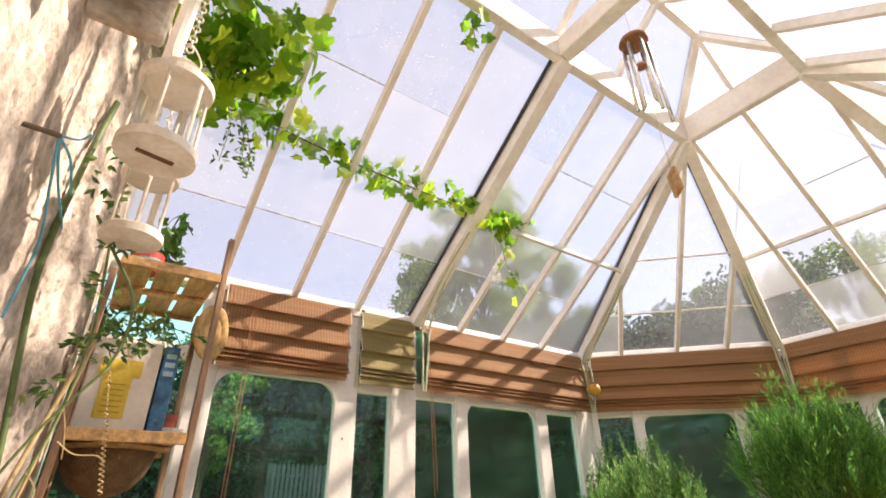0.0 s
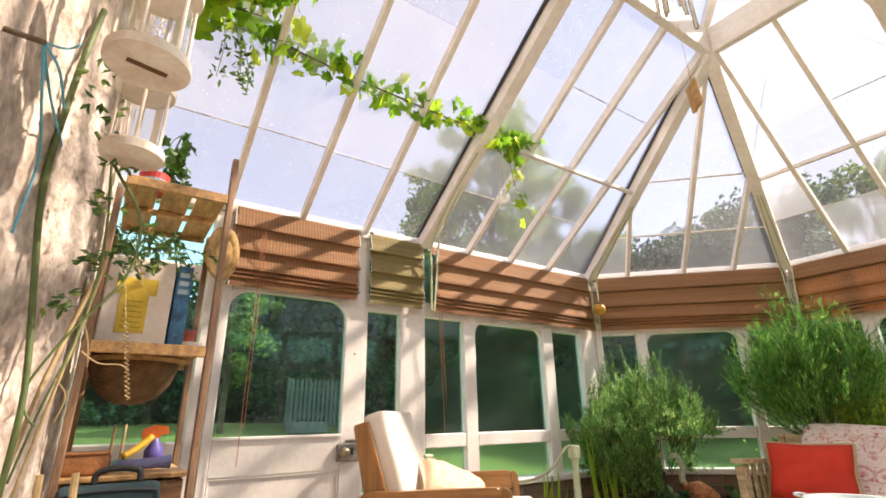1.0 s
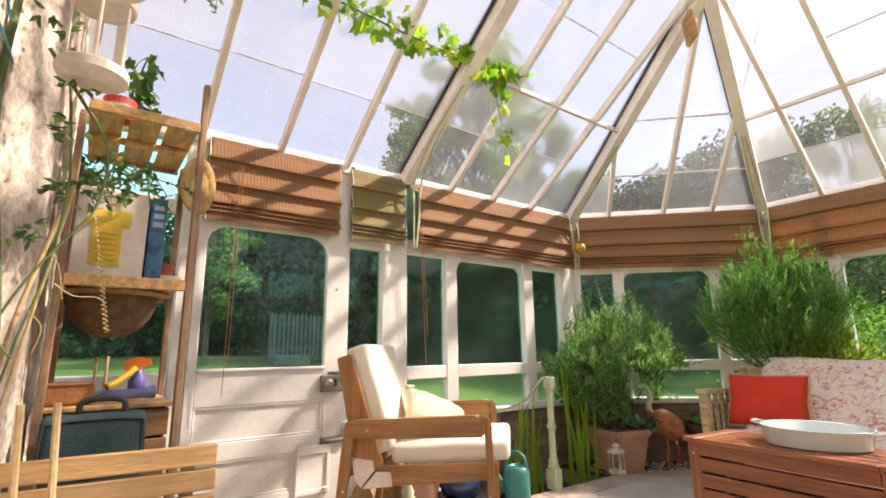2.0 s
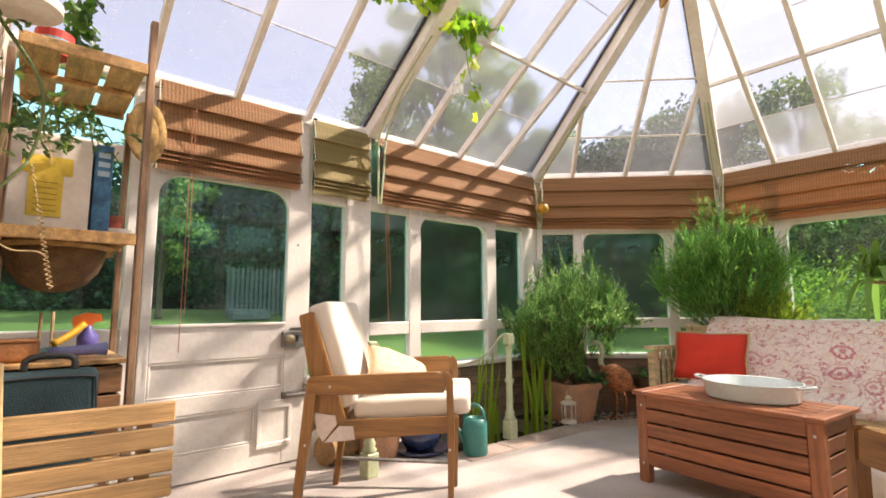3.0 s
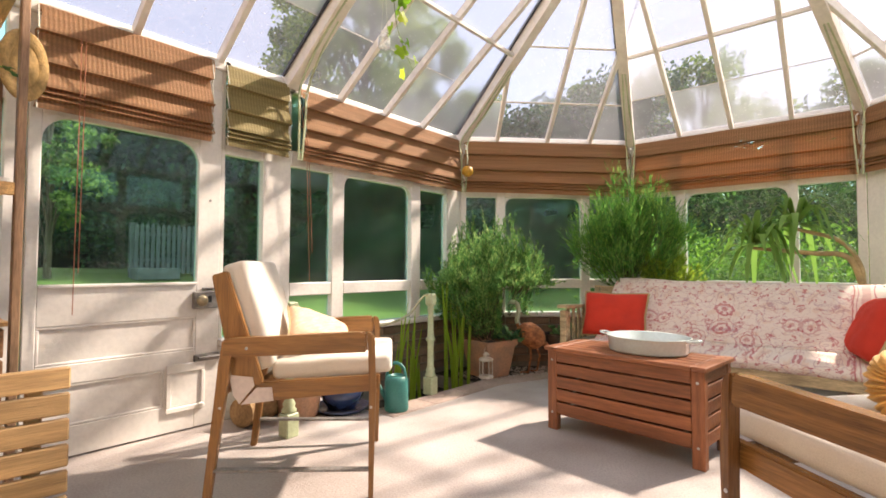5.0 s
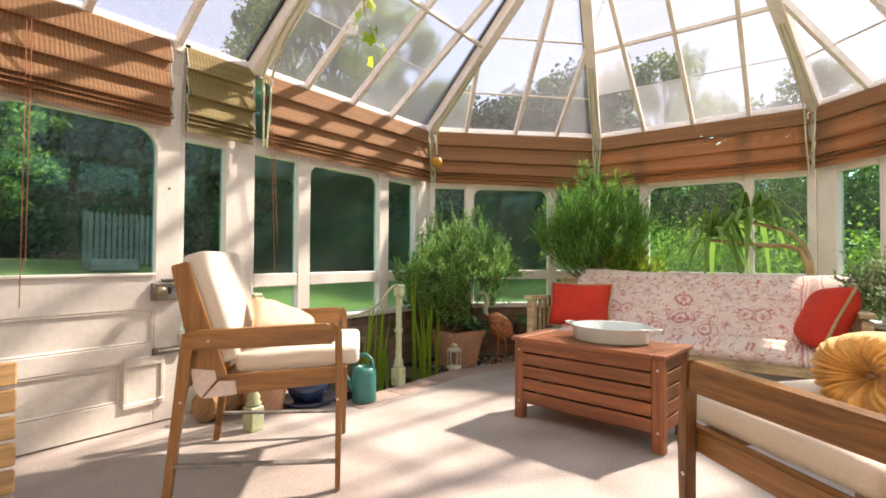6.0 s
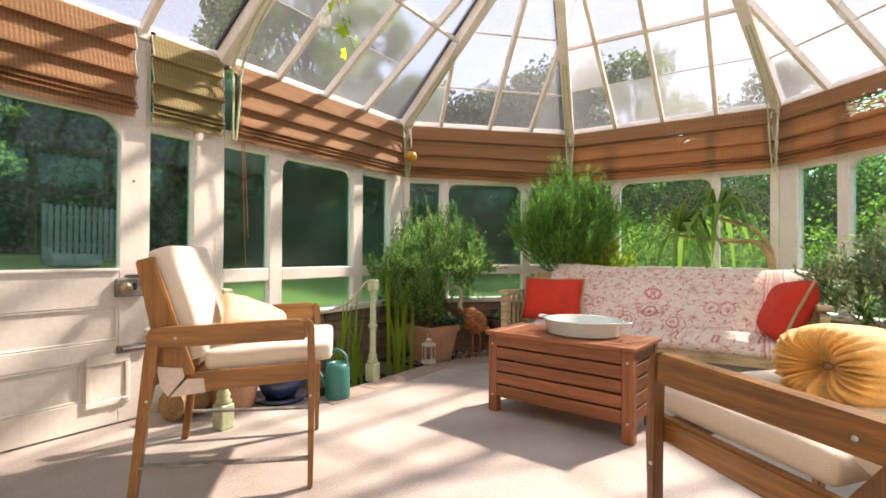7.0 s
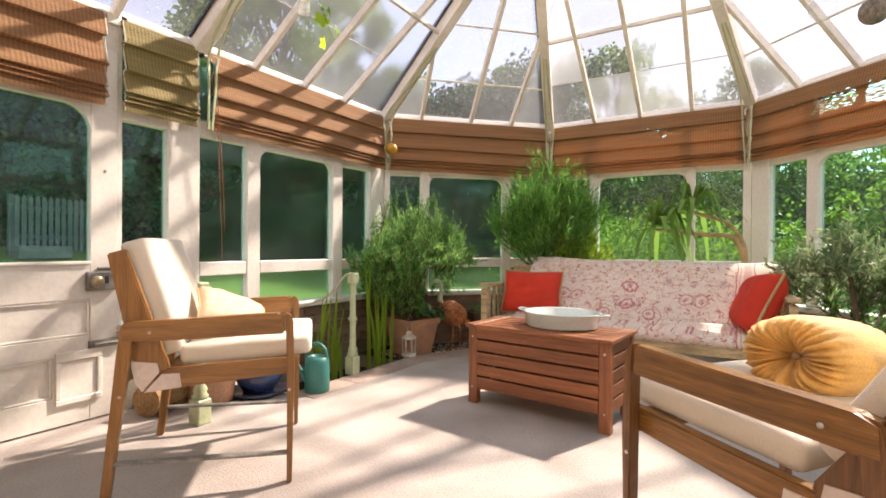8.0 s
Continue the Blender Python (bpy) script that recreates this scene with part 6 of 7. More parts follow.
def lantern(label, m, r, h, n, pane_mat, material):
    """A round lantern with upright bars, panes, a domed top and a ring."""
    ob = thing("lantern", label, "lantern", m, "white lanterns")
    part("base", lathe(B(), [(0, 0), (r, 0), (r, h * 0.07), (r * 0.93, h * 0.09), (0, h * 0.09)], n=32), material, ob, smooth=False)
    part("body", lathe(B(), [(r * 0.90, h * 0.66), (r * 0.98, h * 0.67), (r, h * 0.73), (r * 0.7, h * 0.79), (r * 0.42, h * 0.81), (r * 0.42, h * 0.88), (r * 0.5, h * 0.9), (r * 0.25, h * 0.97), (0, h)], n=32), material, ob, "pierced domed lid", smooth=False)
    for k in range(n):
        a = k * math.tau / n
        x, y = r * 0.86 * math.cos(a), r * 0.86 * math.sin(a)
        part("bar", beam(B(), (x, y, h * 0.08), (x, y, h * 0.67), r * 0.12, r * 0.09, (x, y, 0.001)), material, ob)
        b = a + math.pi / n
        rr = r * 0.84 * math.cos(math.pi / n)
        cx, cy = rr * math.cos(b), rr * math.sin(b)
        s = r * 0.80 * math.sin(math.pi / n)
        t_ = Vector((-math.sin(b), math.cos(b), 0)) * s
        c0 = Vector((cx, cy, 0))
        o = raw("pane", [c0 - t_ + Vector((0, 0, h * 0.09)), c0 + t_ + Vector((0, 0, h * 0.09)), c0 + t_ + Vector((0, 0, h * 0.66)), c0 - t_ + Vector((0, 0, h * 0.66))], [(0, 1, 2, 3)], pane_mat, ob)
        o.visible_shadow = False
    part("ring", tube(B(), sweep([(-r * 0.3, 0, h * 0.93), (-r * 0.42, 0, h * 1.05), (0, 0, h * 1.2), (r * 0.42, 0, h * 1.05), (r * 0.3, 0, h * 0.93)], 16), r * 0.035, 6), material, ob)
    return ob


LAMPWHITE = mat("lantern_enamel", (0.76, 0.72, 0.64), 0.5, 0.15, 8, 60, 0.1, tint=(0.55, 0.45, 0.34))
lantern("small white metal candle lantern standing on the kerb", pose(3.36, 2.42, 0.006), 0.062, 0.215, 6, LAMP_GLASS, LAMPWHITE)
l1 = lantern("large white enamelled lantern hanging on the stone wall, rusted underneath", pose(-0.094, 1.19, 1.752, 0, 0, 12), 0.096, 0.35, 6, LAMP_GLASS, LAMPWHITE)
RUST = mat("rust", (0.16, 0.07, 0.03), 0.9, 0.4, 30, 120, 0.4)
part("rust_slot", box(B(), -0.045, 0.045, -0.008, 0.008, -0.003, 0.002, 0.001), RUST, l1)
lantern("white enamelled lantern hanging below another by the vine", pose(-0.092, 1.42, 1.612, 0, 0, 30), 0.078, 0.31, 6, LAMP_GLASS, LAMPWHITE)
ch = thing("lantern_chain", "pale knotted rope and chain holding the lanterns", "chain")
for x, y, z0, z1, n in ((-0.094, 1.19, 2.145, 2.75, 27), (-0.092, 1.42, 1.955, 2.30, 15)):
    for k in range(n):
        z = z0 + (z1 - z0) * k / n
        a = (k % 2) * math.pi / 2
        d = Vector((math.cos(a), math.sin(a), 0)) * 0.009
        part("link", tube(B(), [Vector((x, y, z)) - d, Vector((x, y, z + 0.012)) - d, Vector((x, y, z + 0.024)), Vector((x, y, z + 0.012)) + d, Vector((x, y, z)) + d, Vector((x, y, z - 0.008)), Vector((x, y, z)) - d], 0.003, 5), LAMPWHITE, ch)
pp = thing("white_pole", "white painted pole standing out over the stone wall", "pole")
part("shaft", tube(B(), [(-0.14, 1.30, 1.95), (-0.12, 1.18, 2.9)], 0.024, 10), WHITE, pp)

# old timber bracket on the house wall
OLDPAINT = mat("peeling_paint", (0.60, 0.54, 0.46), 0.85, 0.4, 8, 40, 0.6, tint=(0.30, 0.22, 0.14))
bk = thing("wall_bracket", "old limewashed timber beam ends jutting from the stone wall", "bracket")
part("beam", box(B(), -0.33, -0.20, 0.74, 1.03, 2.09, 2.18, 0.014, 2), OLDPAINT, bk)
part("corbel", box(B(), -0.32, -0.15, 1.032, 1.08, 2.0, 2.20, 0.014, 2), OLDPAINT, bk)
part("corbel", box(B(), -0.32, -0.21, 0.72, 0.77, 1.80, 1.98, 0.012, 2), OLDPAINT, bk)
part("peg", tube(B(), [(-0.335, 1.03, 1.628), (-0.262, 1.062, 1.646)], 0.006, 7), BARK, bk)
tw = thing("blue_twine", "loose ends of bright blue twine hanging from a peg", "twine")
BLUE = mat("blue_twine", (0.10, 0.42, 0.55), 0.7, 0.2)
for pts in ([(-0.265, 1.06, 1.645), (-0.262, 1.25, 1.63), (-0.262, 1.50, 1.66), (-0.265, 1.68, 1.672), (-0.268, 1.97, 1.65)], [(-0.265, 1.06, 1.645), (-0.262, 1.17, 1.577), (-0.262, 1.31, 1.50), (-0.265, 1.28, 1.31)], [(-0.265, 1.06, 1.645), (-0.24, 1.12, 1.63), (-0.23, 1.22, 1.60)], [(-0.265, 1.06, 1.645), (-0.25, 1.2, 1.74), (-0.26, 1.4, 1.9)]):
    part("strand", tube(B(), sweep(pts, 18), 0.003, 5), BLUE, tw)

# ---- shelf unit by the door ----
su = thing("shelf_unit", "open pine shelving with thin uprights beside the door", "shelf")
for x, y, h in ((-0.127, 2.12, 1.80), (0.275, 2.12, 2.05), (-0.127, 2.70, 1.80), (0.285, 2.70, 1.86)):
    part("upright", box(B(), x - 0.012, x + 0.012, y - 0.02, y + 0.02, 0, h, 0.003), UPRIGHT, su)
for z in (1.845, 1.185, 0.40):
    sh = part("shelf", box(B(), -0.115, 0.262, 2.10, 2.122, z - 0.02, z + 0.022, 0.003), PINE, su)
    part("rail", box(B(), -0.115, 0.262, 2.69, 2.71, z - 0.02, z + 0.02, 0.003), PINE, sh)
    for x0, x1 in ((-0.115, 0.0), (0.02, 0.13), (0.15, 0.262)):
        part("board", box(B(), x0, x1, 2.123, 2.69, z, z + 0.016, 0.003), PINE, sh)
    part("batten", box(B(), -0.1, 0.25, 2.38, 2.42, z - 0.022, z - 0.001, 0.003), PINE, sh)

CARD = mat("pale_card", (0.78, 0.69, 0.59), 0.85, 0.12, 5, 60, 0.05)
YELLOW = mat("yellow_paper", (0.72, 0.50, 0.06), 0.7, 0.2)
bx = thing("cardboard_box", "pale cardboard box with a yellow paper label on the shelf", "box", pose(-0.005, 2.32, 1.201))
part("carton", box(B(), -0.105, 0.125, -0.14, 0.14, 0, 0.345, 0.004), CARD, bx)
lb = part("label", box(B(), -0.07, 0.07, -0.1435, -0.1405, 0.20, 0.265), YELLOW, bx, "yellow paper label")
part("label_lower", box(B(), -0.05, 0.045, -0.1435, -0.1405, 0.05, 0.20), YELLOW, bx)
for k in range(6):
    part("print_line", box(B(), -0.035, 0.03, -0.1450, -0.1436, 0.07 + 0.02 * k, 0.073 + 0.02 * k), mat("faded_ink", (0.40, 0.26, 0.03), 0.8), lb)
bk2 = thing("tall_carton", "tall blue printed carton beside the box", "carton", pose(0.155, 2.30, 1.201))
part("carton", box(B(), -0.028, 0.028, -0.12, 0.10, 0, 0.34, 0.003), mat("blue_print", (0.05, 0.20, 0.36), 0.5, 0.6, 18, 60, 0.0, tint=(0.02, 0.07, 0.16)), bk2)
for k in range(3):
    part("print_bar", box(B(), -0.018, 0.018, -0.1225, -0.1205, 0.22 + 0.035 * k, 0.24 + 0.035 * k), mat("pale_print", (0.45, 0.6, 0.68), 0.5), bk2)
round_pot("plant_pot", 0.215, 2.42, 1.201, 0.030, 0.040, 0.11, "stack of small red plastic flower pots", mat("red_plastic", (0.36, 0.07, 0.04), 0.5, 0.2))
ty = thing("white_tray", "small white plastic tray at the shelf's end", "tray", pose(0.215, 2.22, 1.201))
part("dish", lathe(B(), [(0, 0), (0.045, 0), (0.05, 0.03), (0.047, 0.03), (0.042, 0.006), (0, 0.006)], n=20), WHITE, ty)
pt = thing("striped_pot", "red and blue striped pot on the top shelf", "plant pot", pose(-0.02, 2.25, 1.861))
part("band", lathe(B(), [(0, 0), (0.05, 0), (0.056, 0.035), (0.05, 0.035)], n=20), mat("red_band", (0.55, 0.05, 0.04), 0.5), pt)
part("band", lathe(B(), [(0.056, 0.035), (0.058, 0.055), (0.05, 0.055)], n=20), mat("blue_band", (0.2, 0.4, 0.5), 0.5), pt)
part("rim", lathe(B(), [(0.058, 0.055), (0.060, 0.085), (0.054, 0.085), (0.0, 0.07)], n=20), mat("red_rim", (0.55, 0.05, 0.04), 0.5), pt)
sp = thing("shelf_plant", "young broad-leaved green plant on the top shelf", "plant")
R = random.Random(60)
vine_leaves("leaves", sp, [Vector((0.04 + R.uniform(-.04, .07), 2.36 + R.uniform(-.08, .08), 2.02 + R.uniform(-.06, .24))) for _ in range(40)], 0.025, 0.05, leaf_mat("mid_leaf", (0.07, 0.20, 0.03), (0.18, 0.36, 0.05), 0.4), 61)
part("stem", tube(B(), sweep([(0.0, 2.35, 1.862), (0.02, 2.36, 2.05), (0.06, 2.36, 2.24)], 10), 0.004, 5), STEM, sp)
tr_ = thing("trailing_plant", "trailing green plant spilling over the box", "plant")
P, Wy = [], []
for k in range(15):
    x0, y0 = R.uniform(-0.16, 0.16), R.uniform(2.12, 2.35)
    pts = sweep([(x0, y0, 1.57), (x0 + R.uniform(-.04, .06), y0 - 0.06, 1.58 + R.uniform(0, .10)), (x0 + R.uniform(-.08, .12), y0 - 0.12, 1.52 + R.uniform(-.06, .10))], 10)
    part("shoot", tube(B(), pts, 0.0022, 4), STEM, tr_)
    for q in pts[2:]:
        for _ in range(2):
            P.append(q)
            Wy.append((R.gauss(0, 1), R.gauss(0, 1), R.gauss(0, .7)))
leaf_mesh("leaves", P, Wy, 0.036, 0.014, leaf_mat("trail_leaf", (0.06, 0.17, 0.04), (0.20, 0.33, 0.06), 0.35), tr_)

STRAW = mat("woven_straw", (0.52, 0.32, 0.12), 0.85, 0.35, 30, 140, 0.6)
hat = thing("straw_hat", "golden straw sun hat hung on the shelf upright", "hat", look((0.355, 2.60, 1.755), (1.30, 1.75, 1.6)))
prof = [(0, 0.09), (0.05, 0.088), (0.075, 0.07), (0.082, 0.01), (0.09, 0.002), (0.13, -0.004), (0.142, 0.004), (0.142, 0.008), (0.09, 0.007), (0.0, 0.005)]
part("crown", lathe(B(), [(r, z) for r, z in prof], n=36), STRAW, hat, smooth=True)
for k in range(5):
    part("braid", tube(B(), [(0.09 + 0.011 * k) * Vector((math.cos(a * math.tau / 36), math.sin(a * math.tau / 36), 0)) + Vector((0, 0, 0.009)) for a in range(37)], 0.003, 4), STRAW, hat)
hat2 = thing("felt_hat", "brown woven hat hanging crown down under the shelf", "hat", pose(0.045, 2.42, 1.165, 180, 0, 0))
part("crown", lathe(B(), [(0.165, 0.0), (0.160, 0.03), (0.14, 0.09), (0.10, 0.14), (0.05, 0.165), (0, 0.17)], n=32), mat("brown_weave", (0.22, 0.13, 0.06), 0.9, 0.4, 20, 160, 0.7), hat2, smooth=True)
part("brim", lathe(B(), [(0.165, 0.0), (0.19, -0.012), (0.19, -0.006), (0.166, 0.006)], n=32), STRAW, hat2, smooth=True)

# crate, bag and tools on the lower shelf
cr = thing("wooden_crate", "dark wooden crate on the lower shelf", "crate", pose(0.07, 2.42, 0.416))
CRATE = wood("crate_wood", (0.22, 0.11, 0.05), stretch=(1.5, 9, 9))
for y in (-0.24, 0.23):
    for k in range(3):
        part("board", box(B(), -0.18, 0.19, y, y + 0.012, 0.005 + 0.105 * k, 0.10 + 0.105 * k, 0.003), CRATE, cr)
for x in (-0.18, 0.178):
    for k in range(3):
        part("board", box(B(), x, x + 0.012, -0.228, 0.23, 0.005 + 0.105 * k, 0.10 + 0.105 * k, 0.003), CRATE, cr)
part("lid", box(B(), -0.19, 0.20, -0.25, 0.25, 0.318, 0.335, 0.003), PINE, cr)
BAG = mat("dark_teal_nylon", (0.014, 0.042, 0.05), 0.85, 0.3, 12, 160, 0.3)
bag = thing("zip_bag", "dark teal zipped bag with gold lettering", "bag", pose(0.04, 2.02, 0.416))
part("body", box(B(), -0.155, 0.13, -0.05, 0.05, 0.0, 0.325, 0.03, 4), BAG, bag, smooth=True)
part("zip", tube(B(), sweep([(-0.148, -0.051, 0.05), (-0.146, -0.051, 0.27), (-0.115, -0.051, 0.305), (0.09, -0.051, 0.305), (0.122, -0.051, 0.27), (0.125, -0.051, 0.05)], 30), 0.003, 5), BLACK, bag)
part("handle", tube(B(), sweep([(-0.06, 0, 0.32), (-0.055, 0, 0.36), (0.0, 0, 0.37), (0.06, 0, 0.36), (0.065, 0, 0.32)], 14), 0.010, 7), BLACK, bag, smooth=True)
cv = bpy.data.curves.new("lettering", "FONT")
cv.body, cv.size, cv.extrude, cv.align_x = "BOULES", 0.052, 0.0008, "CENTER"
cv.materials.append(mat("gold_print", (0.45, 0.25, 0.05), 0.5))
tx = new("lettering", cv)
tx.parent, tx.matrix_local = bag, pose(0.02, -0.0515, 0.135, 90, 0, 0)
tl = thing("hand_trowel", "garden trowel with a yellow handle on the crate", "trowel", pose(0.06, 2.38, 0.752, 0, 0, 30))
part("handle", tube(B(), sweep([(0.0, 0, 0.05), (0.05, 0, 0.075), (0.11, 0, 0.12)], 10), 0.014, 8), mat("yellow_plastic", (0.70, 0.40, 0.02), 0.45), tl, smooth=True)
part("blade", block(B(), pose(-0.055, 0, 0.022, 0, -14, 0), (0.13, 0.07, 0.006), 0.002), mat("green_steel", (0.03, 0.12, 0.09), 0.4), tl)
sb = thing("spray_bottle", "purple spray bottle with an orange trigger head", "spray bottle", pose(0.17, 2.45, 0.752))
part("bottle", lathe(B(), [(0, 0), (0.035, 0), (0.036, 0.07), (0.014, 0.10), (0.014, 0.115)], n=18), mat("purple_plastic", (0.12, 0.10, 0.35), 0.35), sb, smooth=True)
bm = B()
prism(bm, [(-0.055, 0.125), (-0.05, 0.15), (-0.01, 0.165), (0.04, 0.158), (0.045, 0.13), (0.018, 0.125), (0.012, 0.112), (-0.014, 0.112), (-0.02, 0.13), (-0.045, 0.10)], Matrix.Translation((0, -0.012, 0)), 0.024)
part("trigger_head", bm, mat("orange_plastic", (0.68, 0.14, 0.02), 0.4), sb)
bt = thing("torch", "lilac plastic torch lying on the crate", "torch", pose(0.13, 2.30, 0.778, 0, 88, 5))
part("barrel", lathe(B(), [(0, -0.09), (0.018, -0.09), (0.02, 0.05), (0.026, 0.09), (0, 0.092)], n=16), mat("lilac_plastic", (0.22, 0.24, 0.50), 0.4), bt, smooth=True)
pch = thing("leather_pouch", "tan leather tool pouch on the crate", "pouch", pose(-0.055, 2.27, 0.752))
part("body", box(B(), -0.085, 0.075, -0.05, 0.05, 0, 0.075, 0.018, 3), mat("tan_leather", (0.42, 0.17, 0.06), 0.6, 0.3, 14, 80, 0.3), pch, smooth=True)
part("flap", box(B(), -0.08, 0.07, -0.054, 0.04, 0.068, 0.079, 0.005, 2), mat("tan_flap", (0.45, 0.19, 0.07), 0.6), pch)
for k, (x, y, a) in enumerate(((0.02, 2.52, 12), (0.06, 2.55, -8))):
    st = thing("bamboo_cane", "short bamboo cane propped behind the tools", "cane", pose(x, y, 0.752, a, 0, 0), "bamboo canes")
    part("cane", tube(B(), [(0, 0, 0), (0, 0, 0.17)], 0.006, 7), DRY, st)
for x0, x1 in ((-0.064, -0.052), (-0.122, -0.115)):
    st = thing("bamboo_cane", "upright bamboo plant stake before the bench", "cane", group="bamboo canes")
    part("cane", tube(B(), [(x1 + 0.04, 1.32, 0.0), (x0, 1.30, 0.83)], 0.007, 7), DRY, st)

# slatted bench back
bn = thing("slatted_bench", "weathered slatted wooden bench with a straight back", "bench", pose(0.355, 1.78, 0, 0, 0, 174))
for k in range(6):
    z = 0.58 - 0.074 * k
    part("slat", box(B(), 0.0, 0.54, -0.011, 0.011, z, z + 0.062, 0.004), SLAT, bn)
for x in (0.06, 0.46):
    part("back_leg", box(B(), x, x + 0.04, -0.05, -0.0115, 0, 0.63, 0.004), SLAT, bn)
    part("front_leg", box(B(), x, x + 0.04, 0.24, 0.28, 0, 0.19, 0.004), SLAT, bn)
    part("bearer", box(B(), x, x + 0.04, 0.0115, 0.24, 0.14, 0.185, 0.004), SLAT, bn)
for k in range(4):
    part("seat_slat", box(B(), 0.02, 0.53, 0.03 + 0.065 * k, 0.085 + 0.065 * k, 0.19, 0.208, 0.003), SLAT, bn)

# ---- garden bird ornament, one plain form ----
bm = B()
def ball(c, r, sc, rot=0.0):
    bmesh.ops.create_icosphere(bm, subdivisions=3, radius=r, matrix=Matrix.Translation(c) @ Matrix.Rotation(rot, 4, "Y") @ Matrix.Diagonal((*sc, 1)))
ball((0.01, 0, 0.31), 0.115, (1.25, 0.82, 0.95), 0.55)
for v in bm.verts:
    v.co += v.co.normalized() * 0.012 * noise.noise(v.co * 45)
tube(bm, sweep([(-0.07, 0, 0.36), (-0.115, 0, 0.44), (-0.10, 0, 0.52), (-0.115, 0, 0.60), (-0.15, 0, 0.62)], 16), 0.027, 10, 0.016)
ball((-0.155, 0, 0.615), 0.027, (1.25, 0.8, 0.85))
tube(bm, [(-0.175, 0, 0.612), (-0.212, 0, 0.585)], 0.011, 8, 0.003)
for s in (-0.035, 0.045):
    tube(bm, [(0.02 + s * 0.5, s, 0.24), (0.045 + s, s, 0.12), (0.02 + s, s, -0.02)], 0.009, 8)
    tube(bm, [(0.02 + s, s, -0.02), (-0.05 + s, s, -0.022)], 0.008, 6)
ball((0.135, 0, 0.235), 0.045, (1.7, 0.5, 0.6), 0.75)
bd = part("bird_ornament", bm, mat("rusty_feathers", (0.62, 0.24, 0.09), 0.7, 0.45, 30, 90, 0.8, tint=(0.30, 0.10, 0.045)), smooth=True)
bd.data.materials.append(mat("faded_green_neck", (0.74, 0.76, 0.55), 0.7, 0.25, 20, 80, 0.3))
for p in bd.data.polygons:
    if p.center.z > 0.415 and p.center.x < -0.085:
        p.material_index = 1
bd.matrix_world = pose(3.93, 2.33, 0.0, 0, 0, -60)
tagged(bd, "rusty metal goose ornament with a pale green neck", "ornament")

# ---- hanging things ----
METAL = mat("chime_tube", (0.75, 0.74, 0.72), 0.25, 0.15, 20, 90, 0.02, metal=0.9)
cw = thing("wind_chime", "wind chime with wooden discs and silver tubes", "wind chime", pose(2.05, 0.91, 0.17))
CHIMEWOOD = wood("chime_wood", (0.34, 0.13, 0.05))
part("top_disc", lathe(B(), [(0, 3.20), (0.08, 3.20), (0.086, 3.215), (0.08, 3.23), (0, 3.235)], n=24), CHIMEWOOD, cw, smooth=True)
part("striker", lathe(B(), [(0, 3.00), (0.03, 3.0), (0.033, 3.01), (0.03, 3.02), (0, 3.02)], n=20), CHIMEWOOD, cw, smooth=True)
part("cord", tube(B(), [(0, 0, 3.62), (0, 0, 3.2), (0.0, 0, 2.25)], 0.0015, 4), DRY, cw)
for k in range(6):
    a = k * math.tau / 6
    x, y, L = 0.066 * math.cos(a), 0.066 * math.sin(a), 0.38 + 0.045 * k
    part("tube", tube(B(), [(x, y, 3.17), (x * 1.15, y * 1.15, 3.17 - L)], 0.011, 10), METAL, cw, "silver metal tube", smooth=True)
    part("string", tube(B(), [(x, y, 3.20), (x, y, 3.165)], 0.001, 4), DRY, cw)
part("sail", block(B(), pose(0.0, 0.0, 2.19, 0, 8, 55), (0.085, 0.016, 0.15), 0.006, 2), wood("sail_wood", (0.50, 0.27, 0.06)), cw, "yellow wooden wind sail")
pg = thing("hanging_gourd", "small yellow gourd hung on a cord by the brace", "gourd", pose(3.62, 2.82, 1.80))
part("fruit", lathe(B(), [(0, 0), (0.026, 0.004), (0.052, 0.03), (0.056, 0.058), (0.042, 0.092), (0.014, 0.104), (0.009, 0.11), (0, 0.112)], n=24), mat("yellow_gourd", (0.62, 0.33, 0.03), 0.5, 0.3, 16, 60, 0.1), pg, smooth=True)
part("crown_cap", lathe(B(), [(0.014, 0.095), (0.016, 0.112), (0.006, 0.116), (0, 0.116)], n=12), BARK, pg)
part("cord", tube(B(), [(0, 0, 0.11), (0.0, 0, 0.30)], 0.002, 4), WIRE, pg)
jr = thing("glass_jar", "small clear glass jar hung from the vine wire", "jar", pose(1.95, 2.18, 2.27))
part("glass", lathe(B(), [(0, 0), (0.034, 0), (0.037, 0.01), (0.037, 0.06), (0.028, 0.075), (0.030, 0.085), (0.027, 0.085), (0.025, 0.075), (0.034, 0.058), (0.034, 0.008), (0, 0.006)], n=20), glass_mat("jar_glass", 0.35, 20), jr, smooth=True)
part("wire", tube(B(), [(0.028, 0, 0.08), (0.01, 0, 0.30), (0.0, 0, 0.47), (-0.01, 0, 0.30), (-0.028, 0, 0.08)], 0.0015, 4), WIRE, jr)
